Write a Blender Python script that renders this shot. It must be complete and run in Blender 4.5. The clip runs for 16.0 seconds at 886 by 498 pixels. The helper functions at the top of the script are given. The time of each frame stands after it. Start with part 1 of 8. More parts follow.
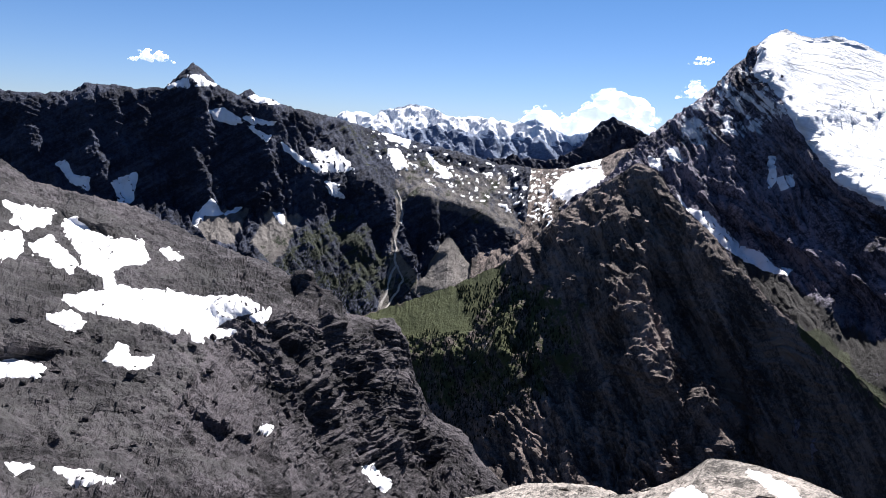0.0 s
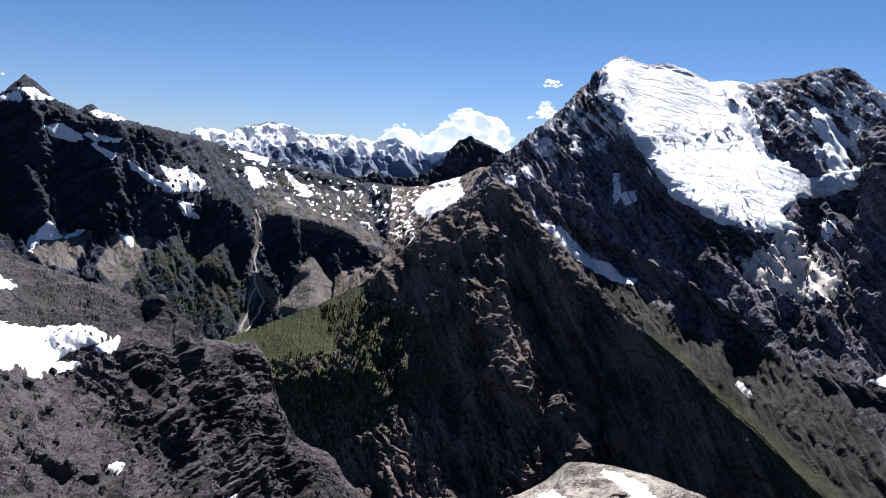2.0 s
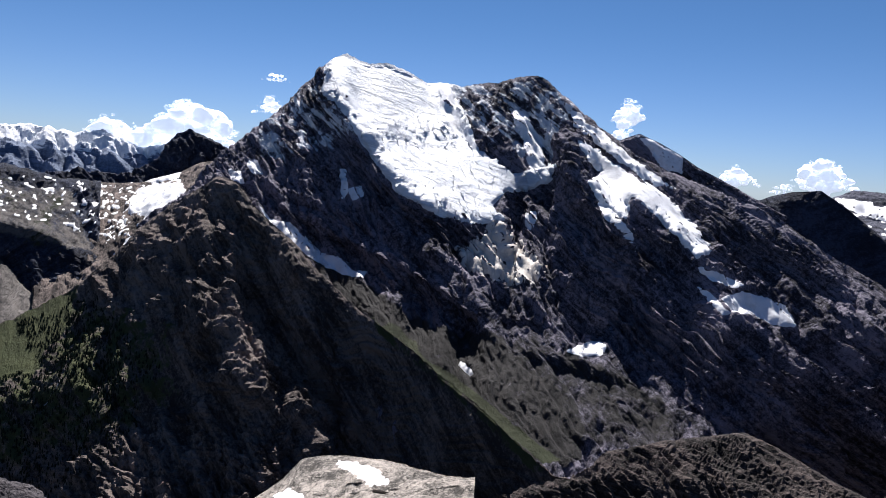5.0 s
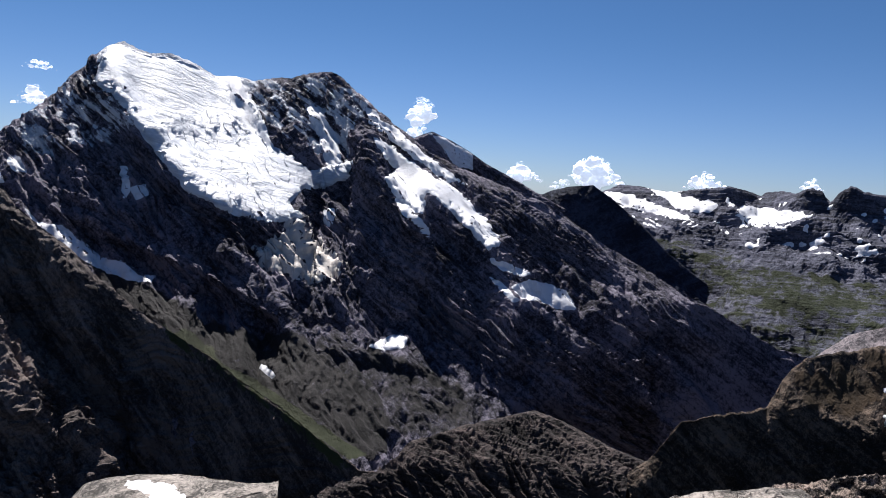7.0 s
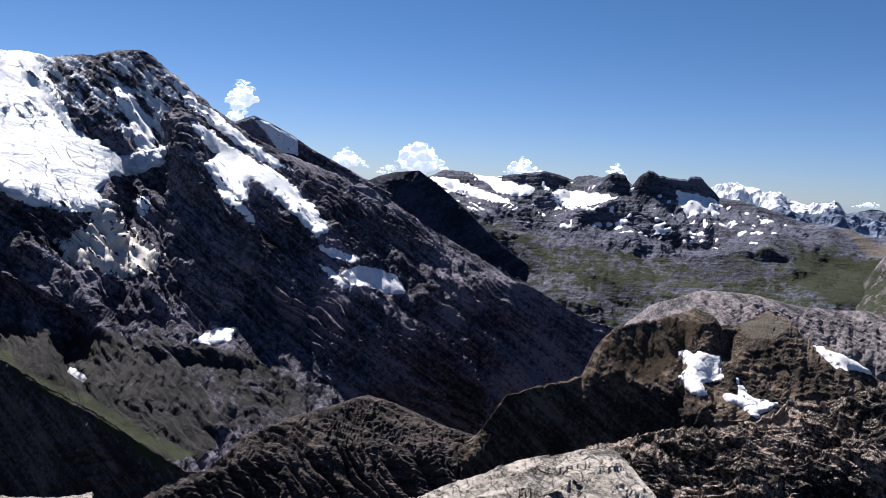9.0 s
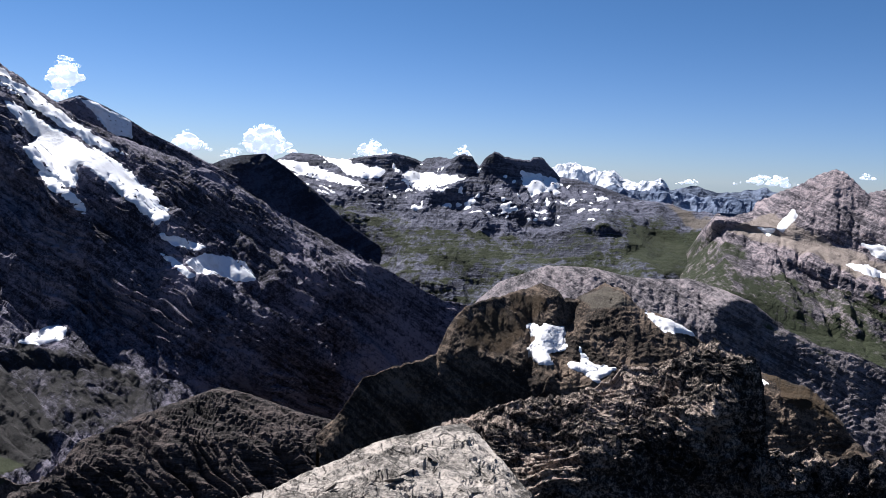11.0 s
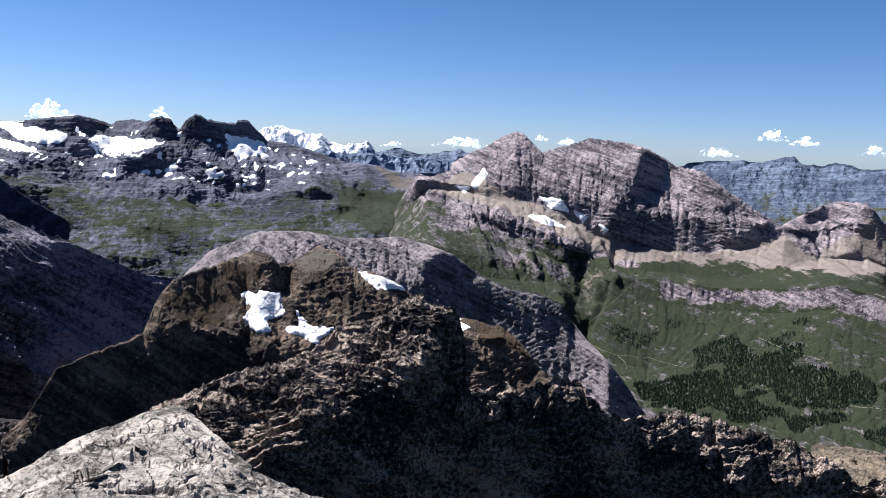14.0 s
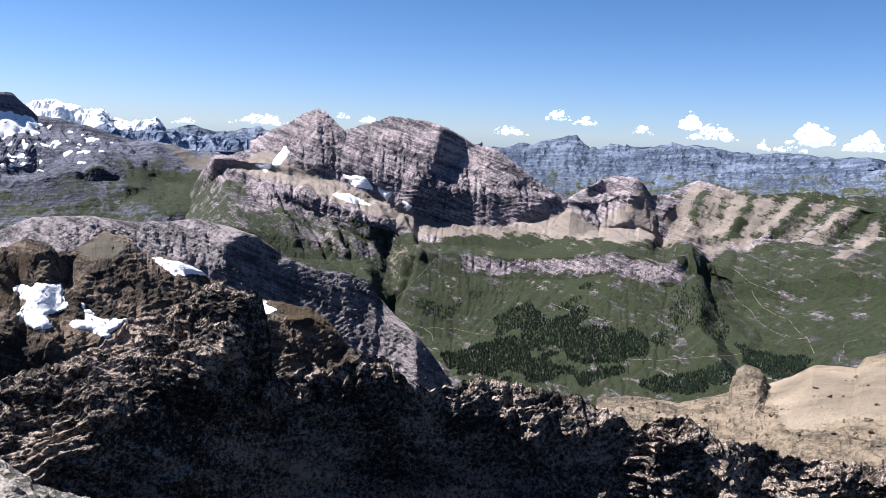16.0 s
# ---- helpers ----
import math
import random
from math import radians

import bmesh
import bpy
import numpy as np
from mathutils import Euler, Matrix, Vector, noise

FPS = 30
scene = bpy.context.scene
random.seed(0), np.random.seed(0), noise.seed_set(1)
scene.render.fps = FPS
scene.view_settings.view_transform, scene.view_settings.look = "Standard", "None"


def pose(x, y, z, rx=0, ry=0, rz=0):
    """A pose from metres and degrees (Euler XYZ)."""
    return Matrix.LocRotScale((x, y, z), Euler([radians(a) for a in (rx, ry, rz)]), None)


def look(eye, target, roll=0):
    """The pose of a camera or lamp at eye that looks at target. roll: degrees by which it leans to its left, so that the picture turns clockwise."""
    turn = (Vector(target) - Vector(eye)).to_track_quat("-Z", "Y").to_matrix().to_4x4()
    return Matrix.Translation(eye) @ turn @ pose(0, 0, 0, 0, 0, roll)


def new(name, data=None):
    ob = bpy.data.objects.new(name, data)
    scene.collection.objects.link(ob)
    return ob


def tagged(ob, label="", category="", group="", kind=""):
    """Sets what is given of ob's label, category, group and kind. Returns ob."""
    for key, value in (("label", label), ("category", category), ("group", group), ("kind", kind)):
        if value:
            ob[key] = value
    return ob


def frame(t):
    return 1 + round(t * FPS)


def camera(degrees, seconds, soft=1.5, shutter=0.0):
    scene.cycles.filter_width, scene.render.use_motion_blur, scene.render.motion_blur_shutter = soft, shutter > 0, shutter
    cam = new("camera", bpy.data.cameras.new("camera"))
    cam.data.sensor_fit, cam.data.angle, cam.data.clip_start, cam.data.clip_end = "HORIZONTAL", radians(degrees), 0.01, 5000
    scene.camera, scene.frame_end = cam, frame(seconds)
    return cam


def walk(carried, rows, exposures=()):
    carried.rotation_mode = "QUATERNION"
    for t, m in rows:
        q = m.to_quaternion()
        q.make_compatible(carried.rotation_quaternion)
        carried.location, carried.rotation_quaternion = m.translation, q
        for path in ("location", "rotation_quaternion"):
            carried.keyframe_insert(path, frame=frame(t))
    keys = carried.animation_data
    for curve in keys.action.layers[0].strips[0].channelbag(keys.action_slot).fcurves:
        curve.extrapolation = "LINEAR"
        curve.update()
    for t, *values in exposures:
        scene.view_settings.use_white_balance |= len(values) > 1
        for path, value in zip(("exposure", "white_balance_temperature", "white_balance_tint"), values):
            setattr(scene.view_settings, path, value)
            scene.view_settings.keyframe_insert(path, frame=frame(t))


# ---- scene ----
EYE = 1000.0                      # height of the eye on the summit, metres
cam = camera(62.6, 16.0, 0.85)
# seconds, turn about x, lean, turn about z
ROWS = [
    (0, 80.83, -3.49, 0.56),
    (0.5, 81.47, -3.56, -2.14),
    (1, 82.03, -3.63, -4.72),
    (1.5, 82.55, -3.62, -7.59),
    (2, 82.90, -3.61, -10.29),
    (2.5, 83.14, -3.64, -13.30),
    (3, 83.33, -3.61, -16.45),
    (3.5, 83.47, -3.65, -19.73),
    (4, 83.59, -3.81, -23.56),
    (6.5, 84.62, -3.79, -43.26),
    (7, 84.77, -3.67, -47.20),
    (7.5, 84.79, -3.54, -50.70),
    (8, 84.72, -3.51, -54.28),
    (8.5, 84.60, -3.46, -57.68),
    (9, 84.48, -3.37, -60.70),
    (11.5, 83.43, -2.57, -75.59),
    (12, 83.09, -2.41, -78.91),
    (12.5, 82.74, -2.22, -82.14),
    (13, 82.43, -1.93, -86.04),
    (13.5, 82.14, -2.11, -90.59),
    (14, 81.87, -2.31, -94.90),
    (14.5, 81.56, -2.39, -99.35),
    (15, 81.23, -2.37, -103.41),
    (15.5, 80.99, -2.42, -106.82),
    (16, 80.82, -2.60, -110.21),
]


def carried_at(turn, t):
    """The eye swings round the body at half an arm's length and is lifted a little towards the end."""
    a = radians(turn)
    return -0.2 * math.sin(a), 0.2 * math.cos(a), EYE + 0.1 * max(0.0, t - 9.0) / 7.0


walk(cam, [(t, pose(*carried_at(rz, t), rx, ry, rz)) for t, rx, ry, rz in ROWS],
     [(0.0, 1.50, 6050, 13), (1.5, 1.34, 6050, 13), (3.5, 1.26, 6050, 13), (7.0, 1.05, 6050, 13), (9.0, 1.21, 6000, 13), (11.5, 1.30, 5920, 12), (13.5, 1.42, 5850, 12), (16.0, 1.73, 5950, 12)])

# ---- sky and sun ----
SUN_BEARING, SUN_HEIGHT = 30.0, 54.0   # degrees clockwise from +y, degrees above the horizon
world = bpy.data.worlds.new("sky")
scene.world = world
world.use_nodes = True
wn = world.node_tree
sky = wn.nodes.new("ShaderNodeTexSky")
sky.sky_type, sky.sun_disc = "NISHITA", False
sky.sun_elevation, sky.sun_rotation = radians(SUN_HEIGHT), radians(SUN_BEARING)
sky.altitude, sky.air_density, sky.dust_density, sky.ozone_density = 2000, 1.0, 0.3, 1.0
tint = wn.nodes.new("ShaderNodeMix")
tint.data_type, tint.blend_type = "RGBA", "MULTIPLY"
tint.inputs[0].default_value = 1.0
way = wn.nodes.new("ShaderNodeSeparateXYZ")
wn.links.new(wn.nodes.new("ShaderNodeTexCoord").outputs["Generated"], way.inputs[0])
air = wn.nodes.new("ShaderNodeValToRGB")           # thin haze low down, clear dry mountain air above
air.color_ramp.interpolation = "EASE"
air.color_ramp.elements[0].position, air.color_ramp.elements[0].color = 0.0, (0.86, 1.03, 1.42, 1)
air.color_ramp.elements[1].position, air.color_ramp.elements[1].color = 0.24, (0.64, 0.945, 1.25, 1)
wn.links.new(way.outputs["Z"], air.inputs[0])
wn.links.new(air.outputs[0], tint.inputs[7])
wn.links.new(sky.outputs[0], tint.inputs[6])
wn.links.new(tint.outputs[2], wn.nodes["Background"].inputs[0])
wn.nodes["Background"].inputs[1].default_value = 0.0272
sun = new("sun", bpy.data.lights.new("sun", "SUN"))
sun.data.energy, sun.data.angle, sun.data.color = 5.0, radians(0.5), (1.0, 0.93, 0.83)
sb, sh = radians(SUN_BEARING), radians(SUN_HEIGHT)
sun.matrix_world = look((2000 * math.sin(sb) * math.cos(sh), 2000 * math.cos(sb) * math.cos(sh), EYE + 2000 * math.sin(sh)), (0, 0, EYE))


# ---- materials ----
class Nodes:
    """A small helper that adds nodes to a material and links them."""

    def __init__(self, name):
        self.mat = bpy.data.materials.new(name)
        self.mat.use_nodes = True
        self.tree = self.mat.node_tree
        self.shader = self.tree.nodes["Principled BSDF"]
        self.place = self.tree.nodes.new("ShaderNodeTexCoord").outputs["Object"]

    def put(self, socket, value):
        if isinstance(value, bpy.types.NodeSocket):
            self.tree.links.new(value, socket)
        else:
            socket.default_value = (*value, 1) if isinstance(value, tuple) and len(value) == 3 else value

    def mapped(self, turn=(0, 0, 0), scale=(1, 1, 1)):
        n = self.tree.nodes.new("ShaderNodeMapping")
        n.vector_type = "TEXTURE"
        self.put(n.inputs[0], self.place)
        n.inputs["Rotation"].default_value = [radians(a) for a in turn]
        n.inputs["Scale"].default_value = scale
        return n.outputs[0]

    def noise(self, size, detail=6.0, rough=0.6, where=None, twist=0.0):
        n = self.tree.nodes.new("ShaderNodeTexNoise")
        self.put(n.inputs["Vector"], where or self.place)
        n.inputs["Scale"].default_value, n.inputs["Detail"].default_value = 1.0 / size, detail
        n.inputs["Roughness"].default_value, n.inputs["Distortion"].default_value = rough, twist
        return n.outputs[0]

    def cells(self, size, where=None, feature="DISTANCE_TO_EDGE"):
        n = self.tree.nodes.new("ShaderNodeTexVoronoi")
        n.feature = feature
        self.put(n.inputs["Vector"], where or self.place)
        n.inputs["Scale"].default_value = 1.0 / size
        return n.outputs["Distance"]

    def math(self, op, a, b=0.0, clamp=False):
        n = self.tree.nodes.new("ShaderNodeMath")
        n.operation, n.use_clamp = op, clamp
        self.put(n.inputs[0], a), self.put(n.inputs[1], b)
        return n.outputs[0]

    def ramp(self, fac, *stops):
        n = self.tree.nodes.new("ShaderNodeValToRGB")
        e = n.color_ramp.elements
        while len(e) < len(stops):
            e.new(0.5)
        for k, (at, colour) in enumerate(stops):
            e[k].position, e[k].color = at, (*colour, 1) if isinstance(colour, tuple) else (colour, colour, colour, 1)
        self.put(n.inputs[0], fac)
        return n.outputs[0]

    def mix(self, fac, a, b, how="MIX"):
        n = self.tree.nodes.new("ShaderNodeMix")
        n.data_type, n.blend_type, n.clamp_factor = "RGBA", how, True
        for k, v in ((0, fac), (6, a), (7, b)):
            self.put(n.inputs[k], (*v, 1) if isinstance(v, tuple) else v)
        return n.outputs[2]

    def attribute(self, name):
        n = self.tree.nodes.new("ShaderNodeAttribute")
        n.attribute_name = name
        return n.outputs["Fac"]

    def bump(self, height, strength, distance):
        n = self.tree.nodes.new("ShaderNodeBump")
        n.inputs["Strength"].default_value, n.inputs["Distance"].default_value = strength, distance
        self.put(n.inputs["Height"], height)
        return n.outputs[0]

    def finish(self, colour, rough=0.9, normal=None, gloss=0.25):
        self.put(self.shader.inputs["Base Color"], colour)
        self.put(self.shader.inputs["Roughness"], rough)
        self.shader.inputs["Specular IOR Level"].default_value = gloss
        if normal:
            self.put(self.shader.inputs["Normal"], normal)
        return self.mat


GRASS, SCREE = (0.02838, 0.03526, 0.01763), (0.1006, 0.0872, 0.07714)


def rock_material(name, dark, mid, pale, size, bed=(0, 20, 30), bed_thick=0.12, grass=GRASS, scree=SCREE, relief=1.0, streak=0.40, cracks=0.0, ledges=1.0):
    """Bedded mountain rock, with turf and scree where the slope carries them. size: metres across the largest stains."""
    n = Nodes(name)
    beds = n.noise(size * bed_thick, 5, 0.65, n.mapped(bed, (9, 9, 1)), 0.3)
    thin_beds = n.noise(size * bed_thick * 0.3, 4, 0.7, n.mapped(bed, (12, 12, 1)), 0.4)
    stains = n.noise(size, 5, 0.6)
    grain = n.noise(size * 0.06, 7, 0.7)
    fine = n.noise(size * 0.018, 3, 0.7)
    tone = n.math("ADD", n.math("MULTIPLY", stains, 0.20), n.math("ADD", n.math("MULTIPLY", n.math("ADD", n.math("MULTIPLY", beds, 0.65), n.math("MULTIPLY", thin_beds, 0.35)), streak), n.math("MULTIPLY", n.math("ADD", n.math("MULTIPLY", grain, 0.6), n.math("MULTIPLY", fine, 0.4)), 0.80 - streak)))
    rock = n.ramp(tone, (0.455, dark), (0.497, mid), (0.543, pale))
    fleck = n.noise(size * 0.25, 8, 0.75)
    g = n.ramp(n.math("ADD", n.attribute("grass"), n.math("MULTIPLY", n.math("SUBTRACT", n.math("ADD", n.math("MULTIPLY", fleck, 0.6), n.math("MULTIPLY", beds, 0.4)), 0.5), 2.4)), (0.44, 0.0), (0.60, 1.0))
    turf = n.mix(n.ramp(n.noise(size * 0.5, 6, 0.7), (0.35, 0.0), (0.68, 1.0)), grass, tuple(c * k for c, k in zip(grass, (1.5, 1.35, 1.5))))
    turf = n.mix(n.ramp(n.noise(size * 0.12, 6, 0.7), (0.42, 0.0), (0.75, 0.6)), turf, tuple(c * 0.6 for c in grass))
    s = n.ramp(n.math("ADD", n.attribute("scree"), n.math("MULTIPLY", n.math("SUBTRACT", fleck, 0.5), 1.2)), (0.40, 0.0), (0.6, 1.0))
    stones = n.mix(n.ramp(n.math("ADD", n.math("MULTIPLY", stains, 0.4), n.math("ADD", n.math("MULTIPLY", beds, 0.35), n.math("MULTIPLY", fine, 0.25))), (0.38, 0.0), (0.64, 1.0)), tuple(c * 0.5 for c in scree), tuple(c * 1.35 for c in scree))
    colour = n.mix(g, n.mix(s, rock, stones), turf)
    firn = n.ramp(n.math("ADD", n.attribute("firn"), n.math("MULTIPLY", n.math("SUBTRACT", n.math("ADD", n.math("MULTIPLY", beds, 0.5), n.math("MULTIPLY", fleck, 0.5)), 0.5), 2.2)), (0.52, 0.0), (0.62, 1.0))
    colour = n.mix(firn, colour, (0.62, 0.64, 0.68))
    height = n.math("ADD", n.math("ADD", n.math("MULTIPLY", beds, 1.9 * ledges), n.math("MULTIPLY", thin_beds, 0.8 * ledges)), n.math("ADD", n.math("ADD", grain, n.math("MULTIPLY", fine, 0.5)), n.math("MULTIPLY", fleck, 1.5)))
    if cracks:
        wobble = n.tree.nodes.new("ShaderNodeMix")
        wobble.data_type = "VECTOR"
        wobble.inputs[0].default_value = 0.16
        n.put(wobble.inputs[4], n.mapped((0, 0, 35), (cracks * 2.6, cracks * 0.9, cracks)))
        warp = n.tree.nodes.new("ShaderNodeTexNoise")
        n.put(warp.inputs["Vector"], n.place)
        warp.inputs["Scale"].default_value = 1.3 / cracks
        n.put(wobble.inputs[5], warp.outputs[1])
        joint = n.ramp(n.cells(1.0, wobble.outputs[1]), (0.0, 0.35), (0.035, 1.0))
        thin = n.ramp(n.cells(0.37, wobble.outputs[1]), (0.0, 0.85), (0.03, 1.0))
        both = n.math("MULTIPLY", joint, thin)
        colour = n.mix(both, (0.05, 0.045, 0.04), colour)
        height = n.math("ADD", height, n.math("MULTIPLY", both, 1.4))
    return n.finish(colour, 0.93, n.bump(height, 0.8 * relief, size * 0.045))


def snow_material(name, clean, dirty, size, dirt=0.5):
    n = Nodes(name)
    d = n.ramp(n.noise(size, 7, 0.65), (0.5, 0.0), (0.8, dirt))
    ripple = n.noise(size * 0.3, 6, 0.6)
    m = n.finish(n.mix(d, clean, dirty), 0.6, n.bump(ripple, 0.7, size * 0.09), 0.3)
    return m


# dark blue of distant haze and shade put into the slate's base colour
ROCK_LEFT = rock_material("haze_shade_slate", (0.008661, 0.01104, 0.02119), (0.01905, 0.02407, 0.04332), (0.03983, 0.0485, 0.08057), 260, (10, -30, 0), scree=(0.14, 0.128, 0.122), grass=(0.016, 0.0215, 0.0115))
# grey limestone tinted blue in place of haze over the middle distance
ROCK_MAIN = rock_material("haze_blue_limestone", (0.01487, 0.01422, 0.02039), (0.07446, 0.07092, 0.09835), (0.1891, 0.1734, 0.2176), 240, (25, 25, 0), 0.1, scree=(0.028, 0.0265, 0.027), streak=0.34, ledges=0.5)
ROCK_SPUR = rock_material("brown_flysch", (0.02629, 0.02164, 0.02122), (0.08642, 0.07082, 0.06625), (0.1833, 0.1471, 0.1332), 150, (20, 50, 0), 0.2, grass=(0.03535, 0.04447, 0.01596))
# far rock: blue of the air in between is painted into its colours
ROCK_FAR = rock_material("far_hazed_limestone", (0.0285, 0.04006, 0.07016), (0.05656, 0.07279, 0.1108), (0.109, 0.1346, 0.1942), 330, (0, 8, 0), 0.08, relief=0.5)
# paler blue again, haze painted onto the snowy and white ranges
ROCK_SNOWY = rock_material("hazed_range_rock", (0.055, 0.078, 0.13), (0.095, 0.122, 0.185), (0.155, 0.19, 0.27), 330, (0, 8, 0), 0.08, relief=0.3)
# plateau rock carries a painted haze tint, bluer than the bare limestone
ROCK_PLATEAU = rock_material("haze_blue_plateau_rock", (0.01856, 0.02087, 0.03254), (0.0546, 0.05859, 0.08602), (0.1125, 0.1158, 0.1565), 260, (0, 12, 20), 0.1, grass=(0.0145, 0.0205, 0.0078))
ROCK_BANDED = rock_material("banded_limestone", (0.03277, 0.02898, 0.0371), (0.1255, 0.1108, 0.1259), (0.2917, 0.2415, 0.2511), 200, (18, -5, 0), 0.1, scree=(0.2, 0.168, 0.15), grass=(0.0145, 0.0205, 0.0078))
ROCK_KARST = rock_material("karst_limestone", (0.03973, 0.03659, 0.04231), (0.1247, 0.1118, 0.122), (0.2354, 0.2031, 0.2115), 130, (25, 5, 0), 0.1)
ROCK_NEAR = rock_material("slate_scree", (0.01216, 0.01122, 0.01238), (0.03227, 0.02919, 0.03284), (0.08211, 0.07346, 0.08053), 26, (-6, 18, 0), 0.12, scree=(0.04782, 0.04575, 0.04658), streak=0.42)
ROCK_HILL = rock_material("brown_shale", (0.01366, 0.01035, 0.00816), (0.05532, 0.0412, 0.03118), (0.1493, 0.1104, 0.08333), 14, (20, 40, 0), 0.2, grass=(0.03488, 0.02399, 0.01221), scree=(0.08284, 0.07195, 0.05887))
ROCK_RIBS = rock_material("ribbed_shale", (0.00908, 0.00783, 0.007341), (0.03236, 0.02632, 0.02572), (0.08856, 0.06934, 0.06436), 40, (0, 35, 20), 0.1)
# near-black and bright tones stand in for shaded recesses and lit edges
ROCK_CRAG = rock_material("shade_toned_crag_rock", (0.00532, 0.00439, 0.003867), (0.06987, 0.05679, 0.04894), (0.394, 0.3129, 0.261), 1.6, (30, 35, 20), 0.16, relief=1.3, streak=0.2, ledges=0.25)
ROCK_PALE = rock_material("pale_slab_rock", (0.04911, 0.04472, 0.04018), (0.2111, 0.1911, 0.1712), (0.3745, 0.334, 0.2972), 1.8, (8, 10, 30), 0.12, relief=0.9, cracks=0.34)
ROCK_TAN = rock_material("tan_gravel", (0.04722, 0.03852, 0.02814), (0.1173, 0.09273, 0.06708), (0.2037, 0.1603, 0.1164), 9, (0, 10, 0), 0.2, grass=(0.1127, 0.0805, 0.04025), scree=(0.21, 0.168, 0.126))
ROCK_GROUND = rock_material("valley_ground", (0.009254, 0.009254, 0.009254), (0.02616, 0.02455, 0.02334), (0.05112, 0.04789, 0.04468), 90)
SNOW = snow_material("old_snow", (0.66, 0.67, 0.70), (0.36, 0.35, 0.35), 26, 0.7)
SNOW_NEAR = snow_material("near_snow", (0.68, 0.68, 0.70), (0.40, 0.38, 0.36), 6, 0.6)
gn = Nodes("glacier_ice")
bands = gn.noise(70, 7, 0.7, gn.mapped((12, 8, 20), (2.2, 2.2, 0.5)), 0.8)
patches = gn.noise(260, 4, 0.6)
torn = gn.ramp(gn.math("ADD", gn.math("MULTIPLY", bands, 0.62), gn.math("MULTIPLY", patches, 0.38)), (0.47, 0.0), (0.56, 0.5), (0.70, 0.9))
ICE = gn.finish(gn.mix(torn, (0.70, 0.72, 0.76), (0.25, 0.30, 0.38)), 0.55, gn.bump(bands, 1.0, 16), 0.3)
DIRTY_ICE = snow_material("dirty_ice", (0.50, 0.46, 0.42), (0.20, 0.19, 0.19), 45, 1.0)

# bluish emission added in place of sunlight scattered through the cloud
cn = Nodes("glowing_cloud")
CLOUD = cn.finish((0.95, 0.95, 0.96), 1.0, None, 0.0)
cn.shader.inputs["Emission Color"].default_value = (0.80, 0.88, 1.0, 1)
cn.shader.inputs["Emission Strength"].default_value = 0.30
# the torn shreds get the same added glow
cw = Nodes("glowing_wisp")
WISP = cw.finish((0.95, 0.95, 0.96), 1.0, None, 0.0)
cw.put(cw.shader.inputs["Alpha"], cw.ramp(cw.noise(14, 6, 0.8), (0.45, 0.0), (0.65, 0.6)))
cw.shader.inputs["Emission Color"].default_value = (0.80, 0.88, 1.0, 1)
cw.shader.inputs["Emission Strength"].default_value = 0.30
tn = Nodes("spruce_needles")
NEEDLES = tn.finish(tn.ramp(tn.noise(60, 4), (0.3, (0.005, 0.0095, 0.0075)), (0.7, (0.0125, 0.021, 0.0115))), 0.9, None, 0.1)


# ---- landform tools ----
def lattice(ix, iy, iz, seed):
    h = (ix * 374761393 + iy * 668265263 + iz * 2147483647 + seed * 144665) & 0xFFFFFFFF
    h = ((h ^ (h >> 13)) * 1274126177) & 0xFFFFFFFF
    return ((h ^ (h >> 16)) & 0xFFFF).astype(np.float32) / 32767.5 - 1.0


SLANTS = np.array([(a, b, c) for a in (-1, 0, 1) for b in (-1, 0, 1) for c in (-1, 0, 1) if abs(a) + abs(b) + abs(c) == 2] * 2, np.float32)[:16]


def value_noise(p, seed=0):
    """Smooth noise from about -1 to 1 at the points p, one cell a unit: slanting planes, blended from corner to corner."""
    i = np.floor(p).astype(np.int64)
    d = (p - i).astype(np.float32)
    w = d * d * d * (d * (d * 6 - 15) + 10)
    x, y, z = i[..., 0], i[..., 1], i[..., 2]
    total = 0.0
    for dx in (0, 1):
        wx = w[..., 0] if dx else 1 - w[..., 0]
        for dy in (0, 1):
            wy = w[..., 1] if dy else 1 - w[..., 1]
            for dz in (0, 1):
                wz = w[..., 2] if dz else 1 - w[..., 2]
                g = SLANTS[np.minimum(((lattice(x + dx, y + dy, z + dz, seed) + 1) * 8).astype(np.int32), 15)]
                total = total + wx * wy * wz * (g[..., 0] * (d[..., 0] - dx) + g[..., 1] * (d[..., 1] - dy) + g[..., 2] * (d[..., 2] - dz))
    return 1.35 * total


def rough(p, size, octaves, seed, sharp=True, gain=0.5):
    """Broken-rock noise: ridged octaves (sharp) or soft ones, about -1 to 1."""
    out, amp, norm = 0.0, 1.0, 0.0
    for k in range(octaves):
        v = value_noise(p * (2.03 ** k / size) + 17.3 * k, seed + k)
        out = out + amp * ((1 - 2.4 * np.abs(v)) if sharp else 1.5 * v)
        norm, amp = norm + amp, amp * gain
    return out / norm


